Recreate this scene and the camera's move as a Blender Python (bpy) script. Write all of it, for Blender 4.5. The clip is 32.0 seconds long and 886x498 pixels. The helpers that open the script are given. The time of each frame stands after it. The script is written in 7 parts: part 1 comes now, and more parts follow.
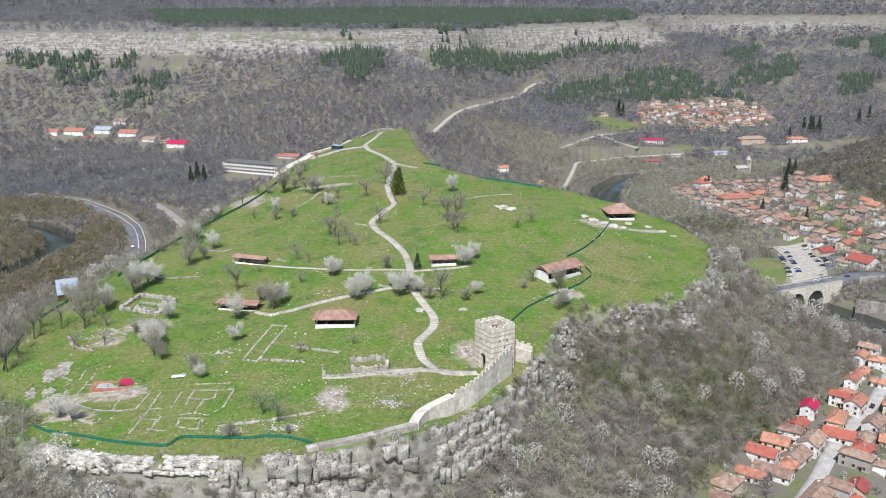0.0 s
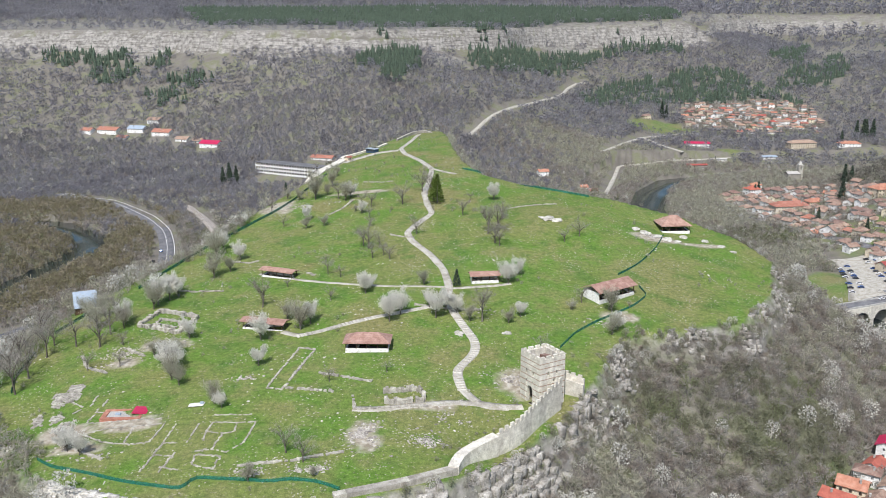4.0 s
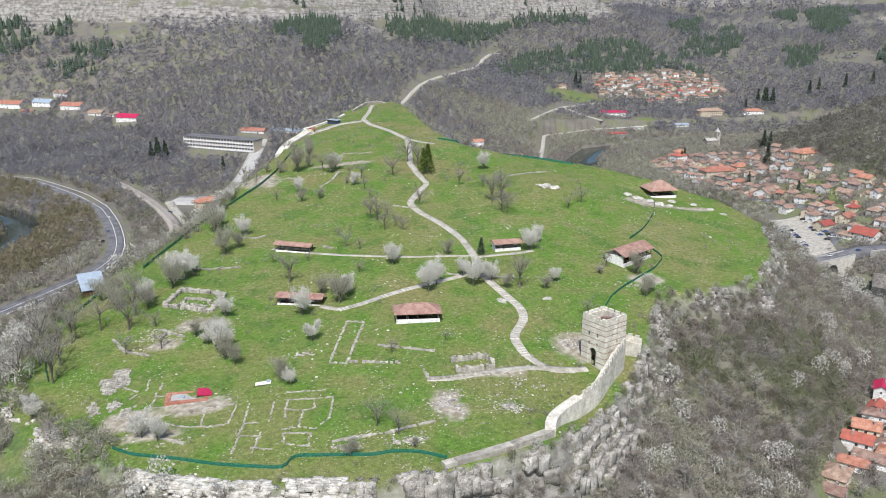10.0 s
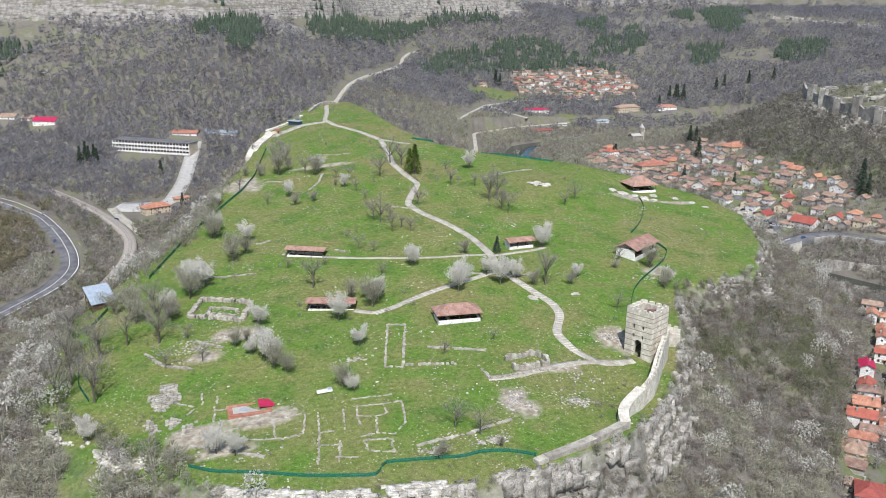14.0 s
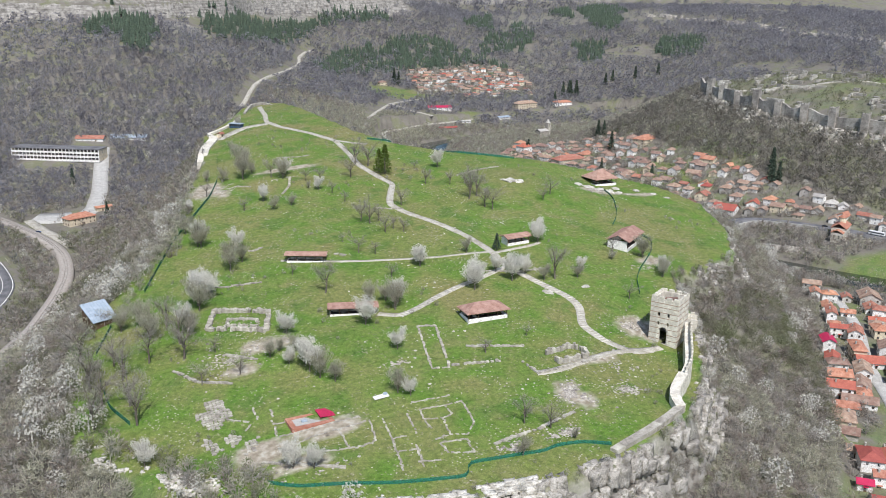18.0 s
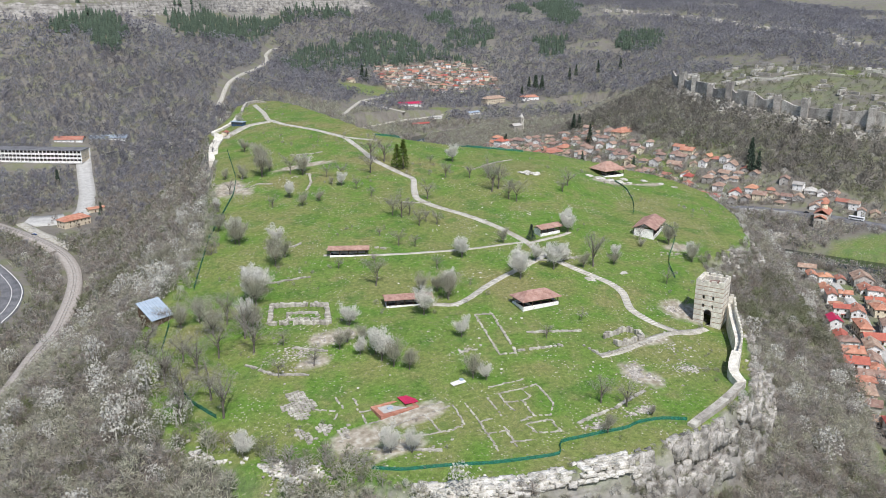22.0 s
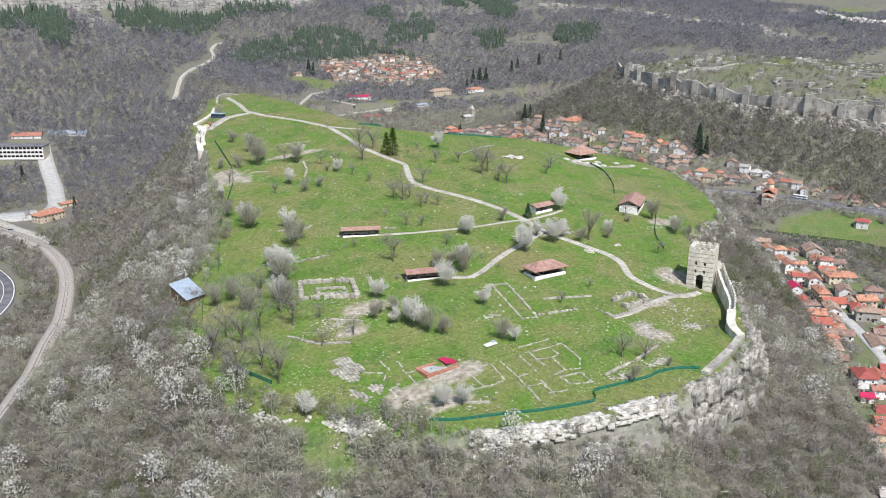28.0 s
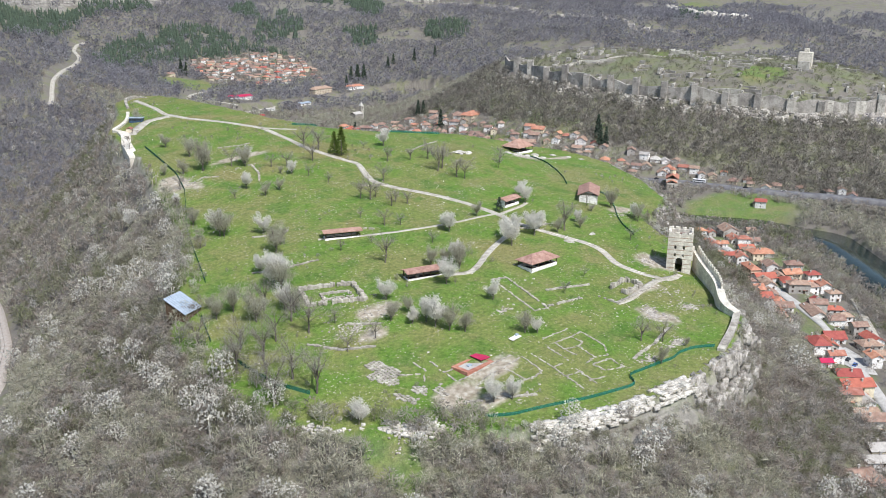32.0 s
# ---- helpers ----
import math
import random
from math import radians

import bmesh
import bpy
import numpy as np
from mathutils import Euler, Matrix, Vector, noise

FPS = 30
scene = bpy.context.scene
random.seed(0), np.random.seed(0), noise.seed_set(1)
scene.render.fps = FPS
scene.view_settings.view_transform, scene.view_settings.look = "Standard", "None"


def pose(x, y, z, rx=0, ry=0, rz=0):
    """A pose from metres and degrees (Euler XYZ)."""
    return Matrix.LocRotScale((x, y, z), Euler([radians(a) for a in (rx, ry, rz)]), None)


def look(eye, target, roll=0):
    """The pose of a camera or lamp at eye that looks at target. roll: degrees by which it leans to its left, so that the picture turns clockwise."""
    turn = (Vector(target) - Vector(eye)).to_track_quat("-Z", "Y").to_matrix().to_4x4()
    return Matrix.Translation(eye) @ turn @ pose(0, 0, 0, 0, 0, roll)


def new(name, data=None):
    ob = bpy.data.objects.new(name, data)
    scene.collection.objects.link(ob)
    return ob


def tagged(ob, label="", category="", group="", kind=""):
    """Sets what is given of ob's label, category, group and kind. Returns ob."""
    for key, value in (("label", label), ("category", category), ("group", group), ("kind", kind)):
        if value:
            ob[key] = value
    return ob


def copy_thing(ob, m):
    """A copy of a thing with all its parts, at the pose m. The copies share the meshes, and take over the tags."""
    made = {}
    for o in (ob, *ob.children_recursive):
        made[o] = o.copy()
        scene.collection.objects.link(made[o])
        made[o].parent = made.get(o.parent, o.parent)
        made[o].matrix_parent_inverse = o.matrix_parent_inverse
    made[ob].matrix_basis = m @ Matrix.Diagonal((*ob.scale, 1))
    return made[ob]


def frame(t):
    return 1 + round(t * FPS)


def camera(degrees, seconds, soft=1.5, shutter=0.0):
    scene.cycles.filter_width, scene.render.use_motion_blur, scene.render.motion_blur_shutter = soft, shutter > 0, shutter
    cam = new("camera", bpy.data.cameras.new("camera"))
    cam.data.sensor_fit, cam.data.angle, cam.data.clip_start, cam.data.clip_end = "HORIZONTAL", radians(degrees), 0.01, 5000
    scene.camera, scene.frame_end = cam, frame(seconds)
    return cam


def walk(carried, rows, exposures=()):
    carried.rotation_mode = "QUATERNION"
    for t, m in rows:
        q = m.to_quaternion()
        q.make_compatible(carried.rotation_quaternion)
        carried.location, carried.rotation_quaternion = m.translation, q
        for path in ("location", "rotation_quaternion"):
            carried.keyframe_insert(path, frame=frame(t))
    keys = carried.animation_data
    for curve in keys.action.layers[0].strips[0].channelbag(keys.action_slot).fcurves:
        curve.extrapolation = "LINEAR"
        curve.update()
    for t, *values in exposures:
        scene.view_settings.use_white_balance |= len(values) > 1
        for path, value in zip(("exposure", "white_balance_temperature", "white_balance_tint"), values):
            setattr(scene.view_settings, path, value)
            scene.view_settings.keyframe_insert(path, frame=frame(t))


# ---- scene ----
cam = camera(54.23, 32.0, soft=0.9)
PATH = [
    (0, (0.44, -5.49, 120.57), (2.53, 91.40, 95.89), -0.22),
    (0.5, (0.59, -0.26, 120.04), (2.67, 96.65, 95.44), -0.14),
    (1, (0.56, 4.48, 120.25), (-0.42, 101.40, 95.67), -0.16),
    (1.5, (0.18, 9.63, 120.05), (-1.50, 106.55, 95.47), -0.11),
    (2, (0.00, 14.30, 120.40), (-1.69, 111.21, 95.78), -0.17),
    (2.5, (-0.06, 19.24, 120.55), (-2.00, 116.13, 95.87), -0.08),
    (3, (-0.07, 23.31, 120.64), (-2.04, 120.19, 95.92), -0.11),
    (3.5, (-0.56, 24.64, 120.42), (-2.44, 121.51, 95.68), -0.09),
    (5.5, (-12.97, 23.88, 119.86), (-12.42, 120.70, 94.83), 0.05),
    (6, (-17.48, 23.83, 119.56), (-14.90, 120.59, 94.46), 0.09),
    (6.5, (-22.85, 23.84, 119.26), (-19.41, 120.57, 94.13), 0.15),
    (7, (-27.86, 24.03, 118.98), (-24.30, 120.51, 92.94), 0.17),
    (7.5, (-32.80, 24.67, 118.75), (-28.76, 120.76, 91.34), 0.17),
    (8, (-37.98, 25.08, 118.79), (-32.43, 121.01, 91.11), 0.15),
    (8.5, (-43.42, 25.51, 118.67), (-36.44, 121.34, 90.95), 0.18),
    (9, (-49.67, 25.94, 118.57), (-41.02, 121.63, 90.85), 0.29),
    (9.5, (-55.78, 26.42, 118.70), (-45.59, 121.94, 90.92), 0.36),
    (10, (-62.13, 27.02, 118.81), (-50.40, 122.35, 91.00), 0.40),
    (10.5, (-68.16, 27.75, 118.88), (-54.94, 122.89, 91.03), 0.40),
    (11, (-74.54, 28.57, 118.93), (-59.75, 123.45, 91.02), 0.44),
    (11.5, (-81.00, 29.39, 119.06), (-64.72, 124.02, 91.13), 0.51),
    (12, (-87.66, 30.40, 119.11), (-69.84, 124.75, 91.16), 0.49),
    (12.5, (-94.19, 31.64, 119.29), (-74.91, 125.70, 91.33), 0.56),
    (13, (-101.09, 33.03, 119.16), (-80.25, 126.77, 91.24), 0.59),
    (13.5, (-107.62, 34.34, 119.46), (-85.25, 127.73, 91.55), 0.67),
    (14, (-114.21, 36.13, 119.22), (-90.23, 129.12, 91.34), 0.67),
    (14.5, (-120.32, 37.46, 119.22), (-94.85, 130.05, 91.31), 0.72),
    (16.5, (-146.90, 46.34, 119.03), (-114.13, 136.59, 91.10), 0.79),
    (17, (-154.01, 48.86, 119.05), (-119.37, 138.43, 91.16), 0.79),
    (17.5, (-160.70, 51.39, 118.88), (-124.28, 140.26, 91.02), 0.86),
    (18, (-167.64, 53.95, 119.15), (-129.42, 142.04, 91.24), 0.74),
    (18.5, (-173.92, 56.83, 119.11), (-133.95, 144.13, 91.16), 0.68),
    (19, (-181.77, 59.74, 119.38), (-139.77, 146.07, 91.38), 0.70),
    (19.5, (-187.19, 63.42, 119.13), (-143.44, 148.86, 91.11), 0.60),
    (20, (-194.38, 66.85, 119.36), (-150.39, 152.14, 91.23), 0.55),
    (20.5, (-199.11, 68.43, 119.43), (-155.21, 153.75, 91.27), 0.52),
    (21, (-202.50, 68.43, 119.54), (-158.68, 153.78, 91.32), 0.51),
    (21.5, (-205.09, 66.17, 119.43), (-161.28, 151.52, 91.23), 0.51),
    (22, (-207.62, 62.52, 119.38), (-163.79, 147.84, 91.13), 0.46),
    (22.5, (-209.86, 57.96, 119.43), (-165.97, 143.25, 91.16), 0.40),
    (23, (-212.62, 52.53, 119.47), (-168.65, 137.78, 91.21), 0.40),
    (23.5, (-215.79, 46.32, 119.62), (-171.72, 131.52, 91.35), 0.33),
    (24, (-217.54, 42.09, 119.63), (-172.25, 126.63, 91.31), 0.34),
    (24.5, (-220.06, 40.11, 119.64), (-173.40, 123.90, 91.31), 0.43),
    (26.5, (-234.09, 47.26, 119.26), (-183.92, 128.92, 90.71), 0.55),
    (27, (-238.95, 50.65, 119.03), (-188.81, 132.30, 90.41), 0.49),
    (27.5, (-243.82, 54.39, 118.74), (-193.48, 135.89, 90.04), 0.43),
    (28, (-249.70, 58.06, 118.49), (-198.75, 139.17, 89.76), 0.39),
    (28.5, (-255.39, 62.00, 118.34), (-202.96, 142.16, 89.60), 0.37),
    (29, (-261.74, 66.16, 118.38), (-207.53, 145.10, 89.59), 0.31),
    (29.5, (-267.71, 70.32, 118.44), (-211.71, 147.99, 89.62), 0.33),
    (30, (-273.92, 74.62, 118.50), (-216.11, 150.94, 89.63), 0.29),
    (30.5, (-279.77, 78.90, 118.66), (-220.26, 153.87, 89.71), 0.26),
    (31, (-285.31, 83.84, 118.45), (-224.05, 157.38, 89.49), 0.23),
    (31.5, (-290.72, 88.55, 118.53), (-227.84, 160.70, 89.53), 0.24),
    (32, (-296.14, 93.80, 118.56), (-231.64, 164.48, 89.51), 0.26),
]
EXPOSURES = [(0, 0.17), (4, 0.17), (9, 0.13), (20, 0.11), (24, 0.12), (27, 0.20), (29.5, 0.24), (32, 0.25)]
walk(cam, [(t, look(eye, target, roll)) for t, eye, target, roll in PATH], EXPOSURES)

# ---- sky and sun ----
SUN_ELEV, SUN_AZ = 54.0, 191.0      # degrees; azimuth clockwise from +y
world = bpy.data.worlds.new("sky")
scene.world = world
world.use_nodes = True
wn = world.node_tree
wn.nodes.clear()
sky = wn.nodes.new("ShaderNodeTexSky")
sky.sky_type = "NISHITA"
sky.sun_disc = False
sky.sun_elevation, sky.sun_rotation = radians(SUN_ELEV), radians(SUN_AZ)
back = wn.nodes.new("ShaderNodeBackground")
back.inputs["Strength"].default_value = 0.13
wout = wn.nodes.new("ShaderNodeOutputWorld")
wn.links.new(sky.outputs[0], back.inputs["Color"])
wn.links.new(back.outputs[0], wout.inputs["Surface"])
sun_data = bpy.data.lights.new("sun", "SUN")
sun_data.energy, sun_data.angle, sun_data.color = 4.3, radians(0.6), (1.0, 0.975, 0.98)
sun = new("sun", sun_data)
sun.matrix_world = look((math.sin(radians(SUN_AZ)) * math.cos(radians(SUN_ELEV)) * 900,
                         math.cos(radians(SUN_AZ)) * math.cos(radians(SUN_ELEV)) * 900,
                         math.sin(radians(SUN_ELEV)) * 900), (0, 0, 0))

# ---- materials ----
def shade(name, colors, scale=1.0, rough=0.85, bump=0.0, bump_scale=None, spread=0.0, metal=0.0, fine=0.35, stain=None, thin=0.0):
    """A procedural surface: colours mixed by a broad and a fine noise, varied per object or island, with a fine relief."""
    m = bpy.data.materials.new(name)
    m.use_nodes = True
    nt = m.node_tree
    b = nt.nodes["Principled BSDF"]
    b.inputs["Roughness"].default_value, b.inputs["Metallic"].default_value = rough, metal
    b.inputs["Specular IOR Level"].default_value = 0.25
    co = nt.nodes.new("ShaderNodeNewGeometry")
    n1 = nt.nodes.new("ShaderNodeTexNoise")
    n1.inputs["Scale"].default_value, n1.inputs["Detail"].default_value = scale, 6.0
    nt.links.new(co.outputs["Position"], n1.inputs["Vector"])
    ramp = nt.nodes.new("ShaderNodeValToRGB")
    els = ramp.color_ramp.elements
    while len(els) < len(colors):
        els.new(0.5)
    for i, c in enumerate(colors):
        els[i].position = 0.32 + 0.36 * i / max(1, len(colors) - 1)
        els[i].color = (*c, 1)
    nt.links.new(n1.outputs["Fac"], ramp.inputs[0])
    col = ramp.outputs[0]
    n2 = nt.nodes.new("ShaderNodeTexNoise")
    n2.inputs["Scale"].default_value, n2.inputs["Detail"].default_value = scale * 9, 4.0
    nt.links.new(co.outputs["Position"], n2.inputs["Vector"])
    val = nt.nodes.new("ShaderNodeMapRange")
    val.inputs["From Min"].default_value, val.inputs["From Max"].default_value = 0.25, 0.75
    val.inputs["To Min"].default_value, val.inputs["To Max"].default_value = 1 - fine, 1 + fine
    nt.links.new(n2.outputs["Fac"], val.inputs["Value"])
    hsv = nt.nodes.new("ShaderNodeHueSaturation")
    nt.links.new(col, hsv.inputs["Color"])
    nt.links.new(val.outputs[0], hsv.inputs["Value"])
    col = hsv.outputs[0]
    if spread:
        info = nt.nodes.new("ShaderNodeObjectInfo")
        add = nt.nodes.new("ShaderNodeMath")
        add.operation = "ADD"
        nt.links.new(info.outputs["Random"], add.inputs[0])
        nt.links.new(co.outputs["Random Per Island"], add.inputs[1])
        fr = nt.nodes.new("ShaderNodeMath")
        fr.operation = "FRACT"
        nt.links.new(add.outputs[0], fr.inputs[0])
        sp = nt.nodes.new("ShaderNodeMapRange")
        sp.inputs["To Min"].default_value, sp.inputs["To Max"].default_value = 1 - spread, 1 + spread
        nt.links.new(fr.outputs[0], sp.inputs["Value"])
        h2 = nt.nodes.new("ShaderNodeHueSaturation")
        nt.links.new(col, h2.inputs["Color"])
        nt.links.new(sp.outputs[0], h2.inputs["Value"])
        hue = nt.nodes.new("ShaderNodeMapRange")
        hue.inputs["To Min"].default_value, hue.inputs["To Max"].default_value = 0.5 - spread * 0.05, 0.5 + spread * 0.05
        nt.links.new(fr.outputs[0], hue.inputs["Value"])
        nt.links.new(hue.outputs[0], h2.inputs["Hue"])
        col = h2.outputs[0]
    if stain:
        n3 = nt.nodes.new("ShaderNodeTexNoise")
        n3.inputs["Scale"].default_value, n3.inputs["Detail"].default_value = scale * 2.7, 8.0
        nt.links.new(co.outputs["Position"], n3.inputs["Vector"])
        cut = nt.nodes.new("ShaderNodeMapRange")
        cut.inputs["From Min"].default_value, cut.inputs["From Max"].default_value = 0.55, 0.68
        nt.links.new(n3.outputs["Fac"], cut.inputs["Value"])
        mx = nt.nodes.new("ShaderNodeMix")
        mx.data_type = "RGBA"
        mx.inputs[7].default_value = (*stain, 1)
        nt.links.new(cut.outputs[0], mx.inputs[0])
        nt.links.new(col, mx.inputs[6])
        col = mx.outputs[2]
    nt.links.new(col, b.inputs["Base Color"])
    if thin:
        # slim twigs and petals let light through and are lit from both sides
        tr = nt.nodes.new("ShaderNodeBsdfTranslucent")
        nt.links.new(col, tr.inputs["Color"])
        ms = nt.nodes.new("ShaderNodeMixShader")
        ms.inputs[0].default_value = thin
        nt.links.new(b.outputs[0], ms.inputs[1])
        nt.links.new(tr.outputs[0], ms.inputs[2])
        nt.links.new(ms.outputs[0], nt.nodes["Material Output"].inputs["Surface"])
    if bump:
        n4 = nt.nodes.new("ShaderNodeTexNoise")
        n4.inputs["Scale"].default_value, n4.inputs["Detail"].default_value = bump_scale or scale * 6, 5.0
        nt.links.new(co.outputs["Position"], n4.inputs["Vector"])
        bp = nt.nodes.new("ShaderNodeBump")
        bp.inputs["Strength"].default_value, bp.inputs["Distance"].default_value = 1.0, bump
        nt.links.new(n4.outputs["Fac"], bp.inputs["Height"])
        nt.links.new(bp.outputs[0], b.inputs["Normal"])
    return m


M_STONE = shade("pale_limestone", [(0.25, 0.23, 0.19), (0.36, 0.335, 0.285), (0.46, 0.435, 0.375)], 0.5, 0.9, 0.06, 3, spread=0.22)
M_ROCK = shade("cliff_rock", [(0.19, 0.178, 0.155), (0.325, 0.305, 0.27), (0.465, 0.44, 0.395)], 0.30, 0.95, 0.30, 1.6, spread=0.1, fine=0.45, stain=(0.15, 0.145, 0.105))
M_RUBBLE = shade("grey_rubble", [(0.20, 0.18, 0.16), (0.36, 0.33, 0.29), (0.48, 0.45, 0.40)], 0.8, 0.95, 0.1, 4, spread=0.35)
M_WALLSTONE = shade("rebuilt_wall_stone", [(0.48, 0.445, 0.37), (0.60, 0.565, 0.48), (0.70, 0.665, 0.58)], 0.6, 0.9, 0.08, 2.2, spread=0.14, stain=(0.44, 0.41, 0.34))
M_OUTCROP = shade("whitish_outcrop", [(0.36, 0.335, 0.285), (0.52, 0.495, 0.44), (0.64, 0.615, 0.56)], 0.5, 0.95, 0.14, 3, spread=0.14, stain=(0.30, 0.285, 0.22))
M_CASTLE = shade("weathered_castle_stone", [(0.24, 0.225, 0.20), (0.36, 0.34, 0.30), (0.46, 0.435, 0.385)], 0.12, 0.95, 0.3, 0.8, spread=0.25, stain=(0.20, 0.185, 0.16))
M_BAND = shade("brick_band", [(0.26, 0.17, 0.12), (0.36, 0.25, 0.18)], 1.0, 0.9)
M_PATH = shade("gravel_path", [(0.29, 0.265, 0.22), (0.41, 0.385, 0.33), (0.49, 0.465, 0.41)], 0.35, 0.95, 0.03, 8, stain=(0.30, 0.29, 0.20))
M_SLAB = shade("path_slab", [(0.40, 0.38, 0.33), (0.55, 0.52, 0.46)], 0.6, 0.9, 0.02, 8, spread=0.2)
M_ASPHALT = shade("asphalt", [(0.10, 0.10, 0.105), (0.15, 0.15, 0.155), (0.20, 0.20, 0.20)], 0.15, 0.85)
M_CONCRETE = shade("concrete", [(0.36, 0.35, 0.32), (0.48, 0.47, 0.44)], 0.3, 0.9)
M_BALLAST = shade("rail_ballast", [(0.30, 0.265, 0.23), (0.43, 0.395, 0.35)], 0.8, 0.95)
M_STEEL = shade("rail_steel", [(0.16, 0.13, 0.11), (0.24, 0.21, 0.19)], 2.0, 0.5, metal=0.6)
M_TILE_BROWN = shade("brown_roof_tiles", [(0.27, 0.155, 0.12), (0.35, 0.215, 0.17), (0.42, 0.275, 0.225)], 0.5, 0.85, spread=0.14)
M_TIMBER = shade("dark_timber", [(0.07, 0.045, 0.03), (0.13, 0.085, 0.055)], 1.2, 0.8, spread=0.2)
# near-black: painted shade for floors and interiors, and the colour of tyres
M_DARK = shade("shade_and_tyre_black", [(0.03, 0.027, 0.025), (0.06, 0.05, 0.045)], 0.8, 0.95)
M_PLASTER = shade("white_plaster", [(0.68, 0.665, 0.625), (0.78, 0.765, 0.73), (0.84, 0.83, 0.80)], 0.4, 0.9, spread=0.12, stain=(0.48, 0.44, 0.38))
M_CREAM = shade("cream_plaster", [(0.58, 0.50, 0.36), (0.70, 0.62, 0.47)], 0.4, 0.9, spread=0.12, stain=(0.46, 0.40, 0.32))
M_GREYPLASTER = shade("grey_plaster", [(0.34, 0.32, 0.29), (0.46, 0.44, 0.40)], 0.4, 0.9, spread=0.15)
M_ORANGE = shade("orange_roof_tiles", [(0.30, 0.13, 0.085), (0.40, 0.18, 0.12), (0.46, 0.25, 0.18)], 0.5, 0.8, spread=0.22)
M_RED = shade("red_roof_tiles", [(0.30, 0.085, 0.065), (0.41, 0.125, 0.09)], 0.5, 0.75, spread=0.2)
M_OLD = shade("weathered_roof_tiles", [(0.20, 0.125, 0.095), (0.29, 0.19, 0.145), (0.36, 0.265, 0.21)], 0.45, 0.9, spread=0.25, stain=(0.24, 0.20, 0.16))
M_CRIMSON = shade("crimson_sheet_roof", [(0.40, 0.02, 0.07), (0.48, 0.03, 0.09)], 0.4, 0.5)
M_GLASS = shade("window_glass", [(0.03, 0.035, 0.04), (0.06, 0.065, 0.07)], 0.7, 0.15, spread=0.3)
M_WOODWIN = shade("brown_window_frame", [(0.12, 0.07, 0.04), (0.18, 0.11, 0.07)], 1.0, 0.7)
M_BLUEROOF = shade("blue_grey_sheet", [(0.27, 0.33, 0.39), (0.36, 0.42, 0.48)], 0.6, 0.45)
M_BLUEDARK = shade("dark_blue_panel", [(0.03, 0.06, 0.11), (0.05, 0.09, 0.15)], 0.8, 0.4)
M_FENCE = shade("green_mesh_fence", [(0.018, 0.15, 0.10), (0.03, 0.21, 0.145)], 1.0, 0.7)
net = M_FENCE.node_tree
net_mix, net_gap = net.nodes.new("ShaderNodeMixShader"), net.nodes.new("ShaderNodeBsdfTransparent")
net_mix.inputs[0].default_value = 0.35
net.links.new(net.nodes["Principled BSDF"].outputs[0], net_mix.inputs[1])
net.links.new(net_gap.outputs[0], net_mix.inputs[2])
net.links.new(net_mix.outputs[0], net.nodes["Material Output"].inputs["Surface"])
M_WATER = shade("river_water", [(0.018, 0.028, 0.024), (0.03, 0.045, 0.04)], 0.05, 0.08, 0.02, 1.5)
M_BARK = shade("grey_bark", [(0.10, 0.085, 0.07), (0.17, 0.15, 0.125)], 1.5, 0.95, spread=0.2)
M_TWIG = shade("bare_twigs", [(0.225, 0.195, 0.165), (0.330, 0.282, 0.235), (0.355, 0.335, 0.305), (0.435, 0.400, 0.335)], 0.20, 0.95, spread=0.13, fine=0.25, thin=0.45)
# bluish-grey bare twigs: the haze of distance is painted into their colour
M_TWIGHAZE = shade("hazed_bare_forest", [(0.172, 0.168, 0.180), (0.245, 0.234, 0.256), (0.275, 0.270, 0.280), (0.325, 0.314, 0.330)], 0.030, 0.95, spread=0.14, fine=0.22, thin=0.45)
M_TWIGPALE = shade("budding_twigs", [(0.315, 0.305, 0.225), (0.40, 0.375, 0.305), (0.43, 0.425, 0.315), (0.50, 0.475, 0.40)], 0.18, 0.95, spread=0.14, fine=0.25, thin=0.45)
M_TREETWIG = shade("grey_tree_twigs", [(0.33, 0.305, 0.265), (0.41, 0.38, 0.335)], 0.2, 0.95, spread=0.12, fine=0.2, thin=0.45)
M_GREENWOOD = shade("greening_twigs", [(0.19, 0.195, 0.125), (0.24, 0.235, 0.165), (0.22, 0.245, 0.125)], 0.04, 0.95, spread=0.15, fine=0.25, thin=0.45)
# darker bare twigs: the self-shadow of tall crowns is painted into their colour
M_TWIGSHADED = shade("shaded_bare_twigs", [(0.185, 0.172, 0.145), (0.235, 0.22, 0.185), (0.265, 0.255, 0.20)], 0.05, 0.95, spread=0.15, fine=0.25, thin=0.4)
M_BLOSSOM = shade("white_blossom", [(0.60, 0.58, 0.52), (0.74, 0.72, 0.655)], 0.4, 0.9, spread=0.14, fine=0.2, thin=0.3)
M_SCRUBBLOSSOM = shade("scrub_blossom", [(0.52, 0.50, 0.44), (0.63, 0.61, 0.545)], 0.3, 0.9, spread=0.14, fine=0.2, thin=0.4)
M_LEAF = shade("fresh_leaves", [(0.10, 0.15, 0.03), (0.16, 0.21, 0.05)], 0.3, 0.9, spread=0.2, thin=0.3)
M_PINE = shade("pine_needles", [(0.045, 0.066, 0.048), (0.072, 0.098, 0.066)], 0.1, 0.95, spread=0.2)
M_OCHRE = shade("ochre_willow_twigs", [(0.20, 0.175, 0.125), (0.255, 0.235, 0.135), (0.30, 0.255, 0.18), (0.33, 0.295, 0.22)], 0.10, 0.95, spread=0.14, fine=0.25, thin=0.45)

